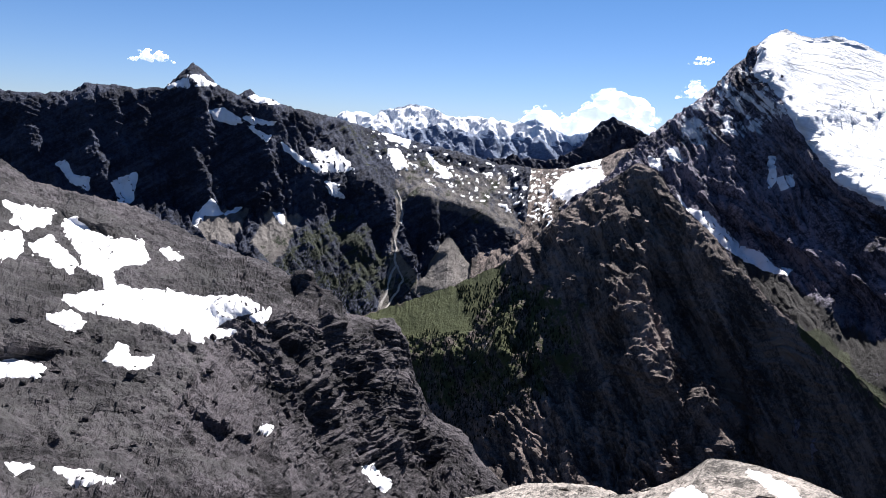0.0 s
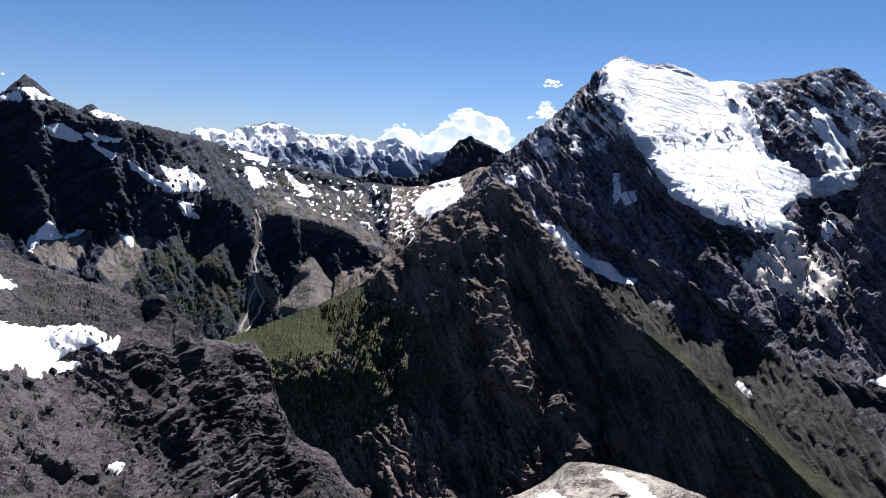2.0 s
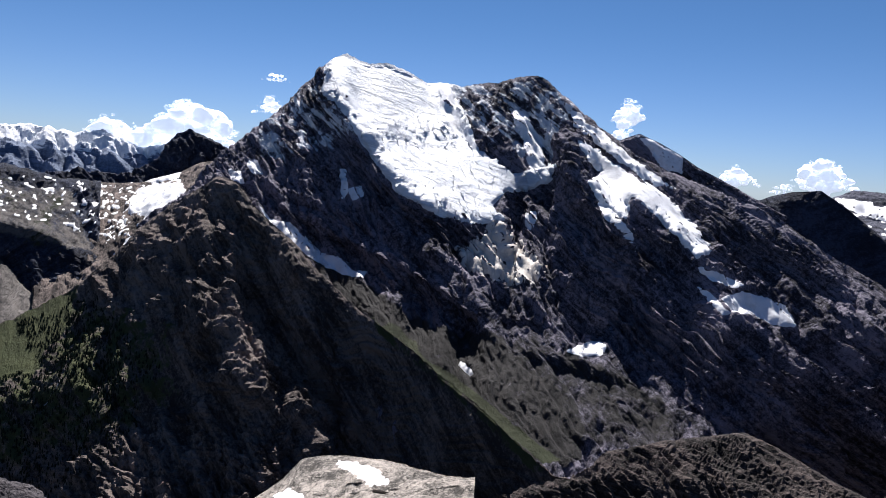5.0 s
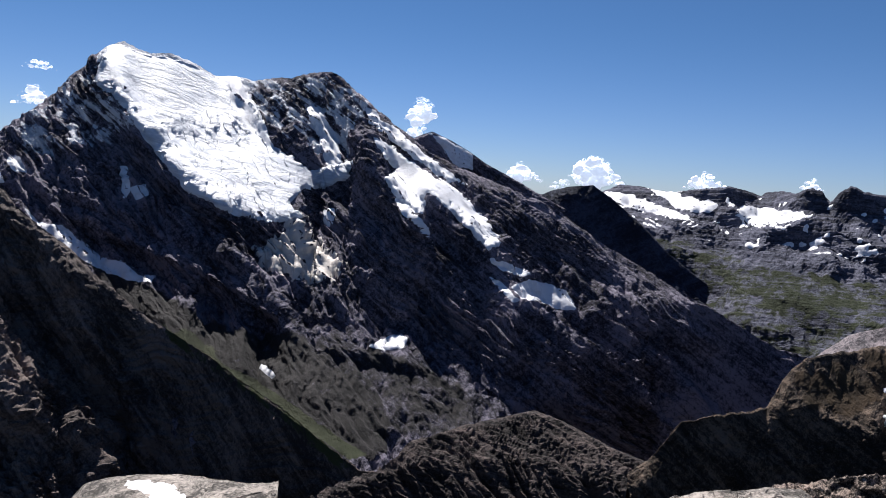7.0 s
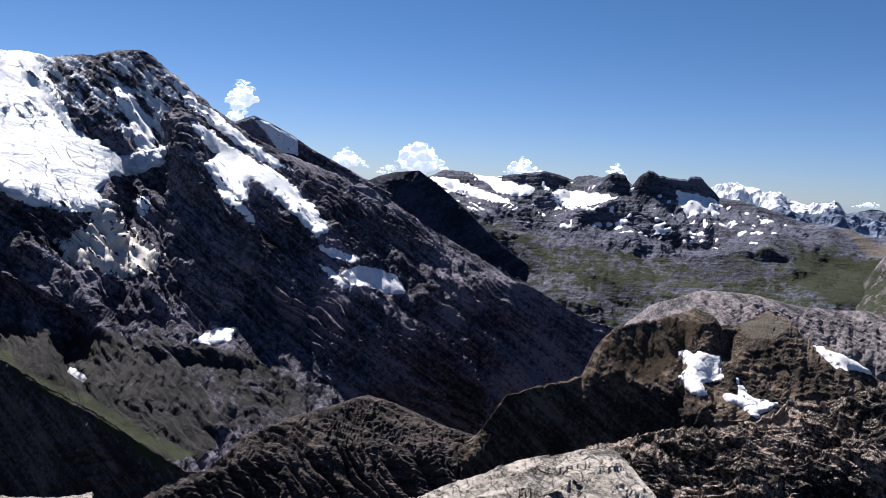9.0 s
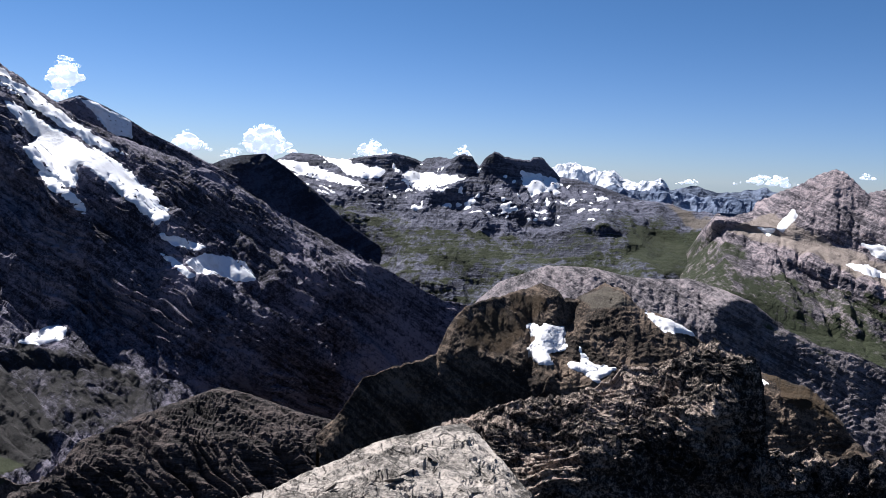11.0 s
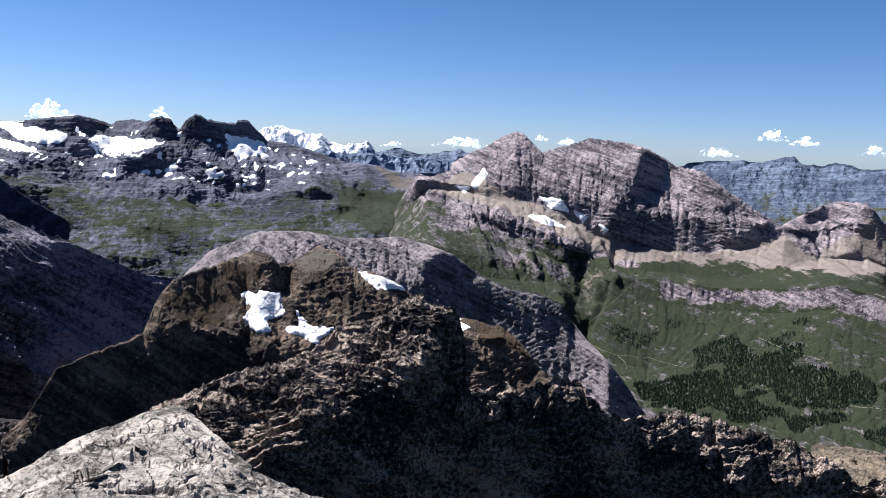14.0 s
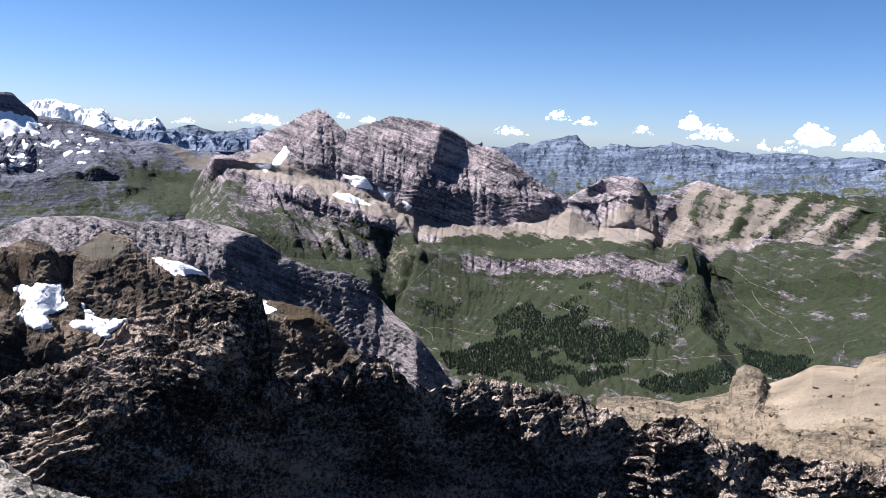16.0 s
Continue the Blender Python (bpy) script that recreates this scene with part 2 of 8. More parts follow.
def facets(p, size, seed):
    """Chipped rock: flat, tilted faces that meet in sharp edges, about -1 to 1."""
    q = p / size
    base = np.floor(q).astype(np.int64)
    best = np.full(q.shape[:-1], 1e9, np.float32)
    out = np.zeros(q.shape[:-1], np.float32)
    for dx in (-1, 0, 1):
        for dy in (-1, 0, 1):
            for dz in (-1, 0, 1):
                x, y, z = base[..., 0] + dx, base[..., 1] + dy, base[..., 2] + dz
                r = [lattice(x, y, z, seed + 7 * k) for k in range(4)]
                ox, oy, oz = [(q[..., k] - (x, y, z)[k] - 0.5).astype(np.float32) - 0.42 * r[k] for k in range(3)]
                d = ox * ox + oy * oy + oz * oz
                near = d < best
                best = np.where(near, d, best)
                out = np.where(near, 0.45 * r[3] + 0.9 * (ox * r[1] + oy * r[2] + oz * r[0]), out)
    return out


def aretes(x, y, seed):
    """Buttresses and gullies: hollows that meet in sharp, straight crests, about -1 to 1."""
    i, j = np.floor(x).astype(np.int64), np.floor(y).astype(np.int64)
    best = np.full(x.shape, 9.0, np.float32)
    for dx in (-1, 0, 1):
        for dy in (-1, 0, 1):
            u, v = i + dx, j + dy
            ox = (x - u - 0.5).astype(np.float32) - 0.46 * lattice(u, v, 0 * u, seed)
            oy = (y - v - 0.5).astype(np.float32) - 0.46 * lattice(u, v, 0 * u, seed + 9)
            best = np.minimum(best, np.sqrt(ox * ox + oy * oy) + 0.12 * lattice(u, v, 0 * u, seed + 4))
    return 2.4 * best - 1.0


def spot(bearing, height, distance):
    """A place by its bearing (degrees clockwise), its angle above the eye's level and its distance over the ground."""
    b = np.radians(bearing)
    return np.stack([distance * np.sin(b), distance * np.cos(b), EYE + distance * np.tan(np.radians(height))], -1)


def blur(a, times):
    for _ in range(times):
        p = np.pad(a, ((1, 1), (1, 1)) + ((0, 0),) * (a.ndim - 2), mode="edge")
        a = (p[:-2, 1:-1] + p[2:, 1:-1] + p[1:-1, :-2] + p[1:-1, 2:] + 2 * a) / 6
    return a


def grid_normals(P):
    n = np.cross(np.gradient(P, axis=1), np.gradient(P, axis=0))
    return n / (np.linalg.norm(n, axis=-1, keepdims=True) + 1e-9)


def outline_depth(b, e, outline):
    """How far inside an outline (bearing, height) each point lies, in degrees; outside it is negative."""
    o = np.array(outline)
    inside, near = np.zeros(b.shape, bool), np.full(b.shape, 1e9)
    for (x0, y0), (x1, y1) in zip(o, np.roll(o, -1, 0)):
        dx, dy = x1 - x0, y1 - y0
        k = np.clip(((b - x0) * dx + (e - y0) * dy) / (dx * dx + dy * dy + 1e-12), 0, 1)
        near = np.minimum(near, np.hypot(b - x0 - k * dx, e - y0 - k * dy))
        crosses = (y0 > e) != (y1 > e)
        inside ^= crosses & (b < x0 + (e - y0) * dx / (dy if dy else 1e-12))
    return np.where(inside, near, -near)


def sheet_mesh(name, P, keep=None, material=None, layers=(), smooth=True):
    """A mesh of quads over the grid P; keep says which cells stay."""
    r, c = P.shape[:2]
    idx = np.arange(r * c).reshape(r, c)
    q = np.stack([idx[:-1, :-1], idx[:-1, 1:], idx[1:, 1:], idx[1:, :-1]], -1)
    q = q[keep] if keep is not None else q.reshape(-1, 4)
    used, flat = np.unique(q, return_inverse=True)
    v = P.reshape(-1, 3)[used]
    me = bpy.data.meshes.new(name)
    me.vertices.add(len(v)), me.loops.add(q.size), me.polygons.add(len(q))
    me.vertices.foreach_set("co", v.astype(np.float32).ravel())
    me.loops.foreach_set("vertex_index", flat.astype(np.int32).ravel())
    me.polygons.foreach_set("loop_start", np.arange(0, q.size, 4, dtype=np.int32))
    me.update(calc_edges=True)
    me.polygons.foreach_set("use_smooth", np.full(len(q), smooth))
    for key, a in layers:
        me.attributes.new(key, "FLOAT", "POINT").data.foreach_set("value", a.ravel()[used].astype(np.float32))
    if material:
        me.materials.append(material)
    return me


def ground_level(r):
    """Height of the ground sheet at a distance from the summit."""
    return EYE + np.interp(r, [0, 2.2, 5, 12, 60, 300, 1000, 1600, 5000], [-1.7, -2.1, -5.0, -13, -66, -300, -800, -1100, -1300])


def runoff(P):
    """Where water gathers on a slope: 0 on ribs, towards 1 along the main gullies."""
    r, c = P.shape[:2]
    z = P[..., 2]
    best, to = np.zeros((r, c)), np.arange(r * c).reshape(r, c).copy()
    idx = to.copy()
    for dy in (-1, 0, 1):
        for dx in (-1, 0, 1):
            if dx or dy:
                here = (slice(max(0, -dy), r - max(0, dy)), slice(max(0, -dx), c - max(0, dx)))
                there = (slice(max(0, dy), r + min(0, dy)), slice(max(0, dx), c + min(0, dx)))
                fall = (z[here] - z[there]) / (np.linalg.norm(P[here] - P[there], axis=-1) + 1e-6)
                more = fall > best[here]
                best[here] = np.where(more, fall, best[here])
                to[here] = np.where(more, idx[there], to[here])
    flow = [1.0] * (r * c)
    down = to.ravel().tolist()
    for k in np.argsort(-z, axis=None).tolist():
        if down[k] != k:
            flow[down[k]] += flow[k]
    a = np.log(np.array(flow).reshape(r, c))
    return np.clip((a - 1.6) / 5.5, 0, 1)


def largest_piece(keep, rank):
    """Of the kept cells, those joined to the one that ranks highest."""
    grown = np.zeros_like(keep)
    grown[np.unravel_index(np.argmax(np.where(keep, blur(rank, 6), -9)), keep.shape)] = True
    while True:
        p = np.pad(grown, 1)
        wide = (p[:-2, 1:-1] | p[2:, 1:-1] | p[1:-1, :-2] | p[1:-1, 2:] | grown) & keep
        if (wide == grown).all():
            return grown
        grown = wide


def steepened(P, foot, front, faces, seed, cell):
    """Cliffs and benches shaped so that they look dark or bright from the camera: within each outline (bearing, height)
    the slope stands at the given angle, turned to the right of the summit's view by the fourth number (degrees; none:
    straight at the summit); the ground between makes up for it."""
    away = np.hypot(P[..., 0], P[..., 1])
    height = np.arctan2(P[..., 2] - EYE, away)
    bearing = np.degrees(np.arctan2(P[..., 0], P[..., 1]))
    sl = slice(foot, front)
    log_r, h = np.log(away[sl]), height[sl]
    dh = np.maximum(np.diff(h, axis=0), 2e-5)
    base = np.clip(np.diff(log_r, axis=0) / dh, 0.05, 9)
    mid_h, mid_b = (h[1:] + h[:-1]) / 2, (bearing[sl][1:] + bearing[sl][:-1]) / 2
    wander = 0.5 * value_noise(P[sl][1:] / (cell * 16), seed + 15) + 0.45 * value_noise(P[sl][1:] / (cell * 6), seed + 16)
    step_h, step_b = dh.mean(), radians(float(np.ptp(bearing[foot])) / dh.shape[1])
    base_b = np.clip(np.gradient(blur(log_r, 4), axis=1)[1:] / step_b, -3, 3)
    want, want_b = np.zeros_like(base), np.zeros_like(base)
    for slope, soft, outline, *turned in faces:
        turn = radians(turned[0]) if turned else 0.0
        inside = np.clip(0.5 + outline_depth(mid_b, np.degrees(mid_h), outline) / soft + wander, 0, 1)
        fall = np.maximum(math.tan(radians(slope)) * math.cos(turn) - np.tan(mid_h), 0.12)
        want = want * (1 - inside) + (1 / np.cos(mid_h) ** 2 / fall - base) * inside
        want_b = want_b * (1 - inside) + (np.clip(math.tan(radians(slope)) * math.sin(turn) / fall, -2.2, 2.2) - base_b) * inside * (1 if turned else 0)
    want, want_b = np.clip(want, -6, 6) * dh, np.clip(want_b, -3, 3) * step_b
    # the smoothest change of distance that gives these slopes
    n, m = want.shape
    q = np.zeros((2 * n, 2 * m))
    q[:n, :m], q[:n, m:] = want, want[:, ::-1]
    q[n - 1:2 * n - 1] = -q[:n][::-1]
    qb = np.zeros((2 * n, 2 * m))
    qb[:n, :m], qb[n:, :m] = want_b, want_b[::-1]
    qb[:, m - 1:2 * m - 1] = -qb[:, :m][:, ::-1]
    up, across = np.exp(2j * np.pi * np.fft.fftfreq(2 * n))[:, None] - 1, np.exp(2j * np.pi * np.fft.fftfreq(2 * m))[None, :] - 1
    wave = (np.conj(up) * np.fft.fft2(q) / step_h ** 2 + 0.3 * np.conj(across) * np.fft.fft2(qb) / step_b ** 2) / (np.abs(up) ** 2 / step_h ** 2 + 0.3 * np.abs(across) ** 2 / step_b ** 2 + 45.0)
    change = np.fft.ifft2(wave).real[:n, :m]
    change = np.concatenate([change, change[-1:]])
    if change.shape[1] < log_r.shape[1]:
        change = np.pad(change, ((0, 0), (0, log_r.shape[1] - change.shape[1])), mode="edge")
    ratio = np.exp(np.clip(1.1 * change, -0.3, 0.3))
    out = P.copy()
    out[sl, :, :2] *= ratio[..., None]
    out[sl, :, 2] = EYE + np.hypot(out[sl, :, 0], out[sl, :, 1]) * np.tan(h)
    out[:foot, :, :2] *= ratio[:1, :, None]
    out[front:, :, :2] *= ratio[-1:, :, None]
    out[front:, :, 2] = EYE + (P[front:, :, 2] - EYE) * ratio[-1:]
    drop = (out[foot, :, 2] - P[foot, :, 2])[None]
    out[:foot, :, 2] += np.minimum(drop, 0)
    return out


class Hillside:
    """A slope that runs over lines placed to fit the camera's view, from its foot to its crest, and falls away behind.
    Ribs, broken rock and beds stand out from it.
    parts: names for the bands between the lines, from the foot up."""

    def __init__(self, name, lines, cols, rows, material, label, category="mountain", ribs=(0, 100, 0.0), crags=(0, 60, 5), beds=(0, 20, 0, 0),
                 behind=300, seed=1, crest_free=0.25, covers=(), ease=0.0, parts=(), kind="", chips=(0, 50), jag=(0, 50), spurs=(), carve=(0, 2), smooth=False, faces=(), lying=False, straight=False, firm=1, crest=0):
        lo, hi = max(l[0][0] for l in lines), min(l[-1][0] for l in lines)
        b = np.linspace(lo, hi, cols)
        angle = [np.interp(b, [p[0] for p in l], [p[1] for p in l]) for l in lines]
        reach = [np.interp(b, [p[0] for p in l], [p[2] for p in l]) for l in lines]
        if ease:
            reach = [blur(np.stack([d, d]), int(cols * ease))[0] for d in reach]
        marks = [spot(b, a, d) for a, d in zip(angle, reach)]
        weight = np.array([np.mean(np.abs(angle[k + 1] - angle[k])) + 0.35 for k in range(len(lines) - 1)])
        count = np.maximum(4, (rows * weight / weight.sum()).astype(int))
        root = marks[0] * np.array([0.97, 0.97, 1.0])
        root[:, 2] = np.minimum(ground_level(reach[0]) - 4, marks[0][:, 2] - 1)
        bands = [root + (marks[0] - root) * (np.arange(5) / 5)[:, None, None]]
        edges = [0, 5]
        for k, m in enumerate(count):
            w = (np.arange(m) / m)[:, None, None]
            bands.append(marks[k] * (1 - w) + marks[k + 1] * w)
            edges.append(edges[-1] + m)
        front = edges[-1] + 1
        far = np.minimum(reach[-1] + behind, 4965)
        drop = spot(b, angle[-1], far)
        drop[:, 2] = ground_level(far) - 4
        w = (np.arange(0, 13) / 12)[:, None, None] ** 1.5
        bands.append(marks[-1] * (1 - w) + drop * w)
        P = np.concatenate(bands).astype(np.float64)
        if faces:
            for _ in range(firm):
                P = steepened(P, 5, front, faces, seed, np.radians((hi - lo) / cols) * np.mean(reach[-1]))
        run = np.zeros(P.shape[:2])
        run[1:] = np.cumsum(np.linalg.norm(np.diff(P, axis=0), axis=-1), axis=0)
        run = run - run[5]
        along = np.radians(b)[None, :] * np.mean(reach[-1]) + 0 * run
        N = grid_normals(blur(P, 6))
        self.cell = np.radians((hi - lo) / cols) * np.mean(reach[-1])
        self.angles(P)
        layers = {key: np.zeros(P.shape[:2]) for key in ("grass", "scree", "firn", "calm", "bold")}
        wander = value_noise(P / (self.cell * 14), seed + 5) * 0.35
        for key, amount, soft, outline in covers:
            inside = np.clip(0.5 + outline_depth(self.b, self.e, outline) / soft + wander, 0, 1)
            layers[key] = np.maximum(layers[key], amount * inside) if amount > 0 else layers[key] * (1 + amount * inside)
        up = np.clip((run[front - 1] - run) / (0.12 * np.mean(run[front - 1])), 0, 1)      # 0 at the crest
        calm = crest_free + (1 - crest_free) * up
        calm[front:] = crest_free
        calm = calm * (1 - 0.8 * layers["scree"]) * (1 - 0.95 * layers["grass"]) * (1 - 0.85 * layers.pop("calm")) * (1 + layers.pop("bold"))
        layered = calm.copy()
        for slope, soft, outline, *_ in faces:
            if slope >= 60:
                calm = calm * (1 - 0.35 * np.clip(0.5 + outline_depth(self.b, self.e, outline) / soft + wander, 0, 1))
        calm[:5] = 0.3
        out = np.zeros(P.shape[:2])
        amp, wide, lean = ribs
        if amp:
            q = np.stack([(along + lean * run) / wide, run / (wide * 4.5), 0 * run + seed], -1)
            q[..., 0] += 0.5 * value_noise(P / (wide * 1.5), seed + 40)
            if straight:
                out += amp * calm * (0.7 * (1 - 2.2 * np.abs(value_noise(q, seed + 50))) + 0.35 * (1 - 2.2 * np.abs(value_noise(q * 2.3, seed + 51))))
            for k in range(0 if straight else 3):
                x = (along + lean * run) / wide * 2.4 ** k + 0.45 * value_noise(P / (wide * 0.8 / 2 ** k), seed + 40 + k)
                y = run / (wide * 3.3) * 2.4 ** k + 0.35 * value_noise(P / (wide * 0.8 / 2 ** k) + 7.7, seed + 44 + k)
                out += amp * 0.44 ** k * calm * aretes(x, y, seed + 50 + k)
        for amp, wide, course in spurs:
            d = np.full(P.shape[:2], 1e9)
            for (b0, e0), (b1, e1) in zip(course, course[1:]):
                dx, dy = b1 - b0, e1 - e0
                k = np.clip(((self.b - b0) * dx + (self.e - e0) * dy) / (dx * dx + dy * dy), 0, 1)
                d = np.minimum(d, np.hypot(self.b - b0 - k * dx, self.e - e0 - k * dy))
            d = d / wide + 0.4 * value_noise(P / (self.cell * 22), seed + 8) + 0.2 * value_noise(P / (self.cell * 9), seed + 9)
            out += 0.6 * amp * (0.3 + 0.7 * up) * np.clip(1 - d, 0, 1)
        amp, wide, octaves = crags
        if amp:
            grain = np.stack([along + ribs[2] * run, run / 3.2, 0 * run + 3.7 * wide], -1)
            if lying:
                grain = np.stack([along / 3.6, run + 0.25 * along, 0 * run + 3.7 * wide], -1)
            out += amp * calm * (0.55 * rough(P, wide, octaves, seed + 60) + 0.75 * rough(grain, wide * 0.7, octaves, seed + 61))
        amp, wide = chips
        if amp:
            out += amp * calm * (facets(P, wide, seed + 31) + 0.45 * facets(P, wide * 0.4, seed + 32))
        amp, thick, dip_x, dip_y = beds
        if amp:
            h = (P[..., 2] + dip_x * P[..., 0] + dip_y * P[..., 1]) / thick + 1.2 * value_noise(P / (thick * 5), seed + 70)
            step = h - np.floor(h)
            h2 = h * 2.7 + 0.6 * value_noise(P / (thick * 2), seed + 72)
            part = h2 - np.floor(h2)
            bold = np.clip(0.75 + 0.9 * value_noise(P / (thick * 6), seed + 74), 0.15, 1.5)
            ledge_depth = np.minimum(step / 0.74, (1 - step) / 0.26) - 0.5 + 0.38 * (np.minimum(part / 0.7, (1 - part) / 0.3) - 0.5)
            out += amp * bold * layered * (1 - layers["grass"]) * ledge_depth
        P = P + N * out[..., None]
        for _ in range(carve[1] if carve[0] else 0):
            wash = runoff(blur(P, 2))
            P = P - N * (carve[0] * np.clip(calm * 1.3, 0, 1) * (1 - 0.6 * layers["grass"]) * (blur(wash, 2) - 0.2))[..., None]
        if crest:
            self.angles(P)
            near = np.exp(-np.abs(run - run[front - 1]) / crest)
            lift = reach[-1] * (np.tan(np.radians(angle[-1])) - np.tan(np.radians(self.e[front - 5:front].max(axis=0))))
            P[..., 2] += near * lift
        if jag[0]:
            near = np.exp(-np.abs(run - run[front - 1]) / (jag[1] * 1.5))
            top = P[front - 1][None]
            P[..., 2] += near * jag[0] * (rough(top, jag[1], 4, seed + 20, True, 0.6) - 0.2)
        self.P, self.N, self.front, self.name, self.seed = P, grid_normals(P), front, name, seed
        self.angles(P)
        if not parts:
            self.ob = tagged(new(name, sheet_mesh(name, P, None, material, layers.items(), smooth)), label, category, "", kind)
            return
        self.ob = tagged(new(name), label, category, "", kind)
        edges = [0] + edges[2:]
        edges[-1] = len(P) - 1
        for k, part_name in enumerate(parts):
            sl = slice(edges[k], edges[k + 1] + 1)
            ob = new(part_name, sheet_mesh(part_name, P[sl], None, material, [(key, a[sl]) for key, a in layers.items()], smooth))
            ob.parent = self.ob

    def angles(self, P):
        self.b = np.degrees(np.arctan2(P[..., 0], P[..., 1]))
        self.e = np.degrees(np.arctan2(P[..., 2] - EYE, np.hypot(P[..., 0], P[..., 1])))

    def lay(self, name, label, outline, thick, material, ragged=0.5, bias=0.0, smooth=4, grain=8.0, category="snow", group="", kind="", crevasse=0.0, parts=(), over=0):
        """Snow or ice that lies on the slope inside an outline (bearing, height), thinning out to a ragged edge."""
        o = np.array(outline)
        f = self.front + over
        o[:, 1] = np.minimum(o[:, 1], 89)
        near = (self.b[:f] > o[:, 0].min() - 1) & (self.b[:f] < o[:, 0].max() + 1) & (self.e[:f] > o[:, 1].min() - 0.8) & (self.e[:f] < o[:, 1].max() + 0.8)
        if not near.any():
            return None
        r, c = np.where(near)
        sl = (slice(max(r.min() - 1, 0), min(r.max() + 2, f)), slice(max(c.min() - 1, 0), c.max() + 2))
        P = self.P[sl]
        size = self.cell * grain
        depth = outline_depth(self.b[sl], self.e[sl], outline)
        if kind == "stuff":
            depth = np.minimum(depth, 0.25)
        edge = ragged * (0.6 * value_noise(P / size, self.seed + 80) + 0.5 * value_noise(P / (size * 0.4), self.seed + 81)) + bias
        m = np.clip((depth + edge) / 0.22, -1.2, 1.0)
        base = blur(P, smooth)
        if crevasse:
            h = base[..., 2] / (size * 3.2) + 1.8 * value_noise(base / (size * 7), self.seed + 90) + 0.3 * value_noise(base / size, self.seed + 91)
            torn = np.clip(0.2 + 2.2 * value_noise(base / (size * 7), self.seed + 92), 0.06, 1)
            base = base + self.N[sl] * (crevasse * torn * ((h - np.floor(h)) ** 2 + 0.3 * rough(base, size * 0.8, 3, self.seed + 93)))[..., None]
        mid = np.clip(m, 0, 1)[..., None]
        Q = P * (1 - mid) + base * mid + self.N[sl] * (thick * m[..., None])
        short = 0.35 * thick * mid[..., 0] - ((Q - P) * self.N[sl]).sum(-1)      # no rock through the snow
        Q = Q + self.N[sl] * (np.clip(blur(np.clip(short, 0, None), 2) * 1.5, 0, 2 * thick) * (mid[..., 0] > 0.3))[..., None]
        top = np.maximum(np.maximum(m[:-1, :-1], m[1:, 1:]), np.maximum(m[1:, :-1], m[:-1, 1:]))
        keep = top > -0.6
        if not (top > 0).any():
            return None
        if kind != "stuff":
            keep = largest_piece(keep, top)
        if not parts:
            return tagged(new(name, sheet_mesh(name, Q, keep, material)), label, category, group, kind)
        whole = tagged(new(name), label, category, group, kind)
        rows = np.flatnonzero(keep.any(1))
        share = np.linspace(rows[0], rows[-1] + 1, len(parts) + 1).astype(int)
        for part_name, low, high in zip(parts, share, share[1:]):
            band = keep.copy()
            band[:low], band[high:] = False, False
            new(part_name, sheet_mesh(part_name, Q, band, material)).parent = whole
        return whole


# ---- landforms, far to near ----
# lines and outlines placed from the camera's view; distances are chosen, far ones shortened
far_snow_range_1 = [(-11.89, -3.56, 4500), (-4.09, -3.14, 4500), (4.72, -2.6, 4500), (11.62, -2.13, 4500), (17.38, -1.72, 4500)]
far_snow_range_2 = [(-11.94, -1.85, 4600), (-6.82, -0.91, 4600), (-1.59, -0.37, 4600), (2.85, -1.06, 4600), (7.16, -0.27, 4600), (11.47, -0.51, 4600), (17.29, -0.89, 4600)]
far_snow_range_3 = [(-11.97, -0.78, 4750), (-10.3, -0.04, 4750), (-8.61, 0.7, 4750), (-7.55, 0.98, 4750), (-6.69, 1.12, 4750), (-6.03, 0.82, 4750), (-5.18, 1.31, 4750), (-3.89, 1.56, 4750), (-2.73, 1.97, 4750), (-1.93, 1.68, 4750), (-1.03, 1.26, 4750), (-0.14, 0.93, 4750), (1.38, 1.28, 4750), (2.27, 0.99, 4750), (3.37, 0.97, 4750), (4.69, 0.79, 4750), (6.18, 1.18, 4750), (8.83, 0.44, 4750), (10.53, 0.45, 4750), (17.16, 0.35, 4750)]
far_snow_range_lines = (far_snow_range_1, far_snow_range_2, far_snow_range_3)
far_snow_range = Hillside("far_snow_range", far_snow_range_lines, 300, 45, ROCK_SNOWY, "distant glaciated alpine range in blue haze", ribs=(42, 230, 0.5), crags=(8, 60, 5), jag=(22, 150), carve=(30, 2), faces=[(27, 0.3, [(-12.77, -2.32), (-10.31, 0.3), (-6.92, 1.45), (-2.76, 2.36), (11.32, 1.05), (11.62, -2.13), (-12.74, -3.6)])], seed=3, parts=('haze_tinted_foot', 'snow_crest'),
    behind=60, covers=[("firn", 0.85, 0.5, [(-12.8, -1.04), (-8.63, 1.09), (-2.77, 2.57), (11.3, 1.26), (11.47, -0.51), (4.56, -0.43), (0.16, -0.27), (-6.84, -0.35)])])
small_peak_1 = [(3, -3.15, 3450), (7.39, -3.08, 3450), (9.94, -2.47, 3450), (12.48, -2.29, 3450), (15.36, -1.87, 3450), (17.38, -1.72, 3450)]
small_peak_2 = [(2.93, -2.1, 3600), (4.65, -1.6, 3600), (6.41, -1.71, 3600), (8.36, -1.66, 3600), (9.17, -1.09, 3600), (10.19, -0.42, 3600), (10.93, 0.73, 3600), (11.49, 1.49, 3600), (12.08, 1.86, 3600), (12.74, 1.6, 3600), (13.39, 1.3, 3600), (14.25, 0.93, 3600), (14.9, 0.63, 3600), (17.2, -0.06, 3600)]
small_peak_lines = (small_peak_1, small_peak_2)
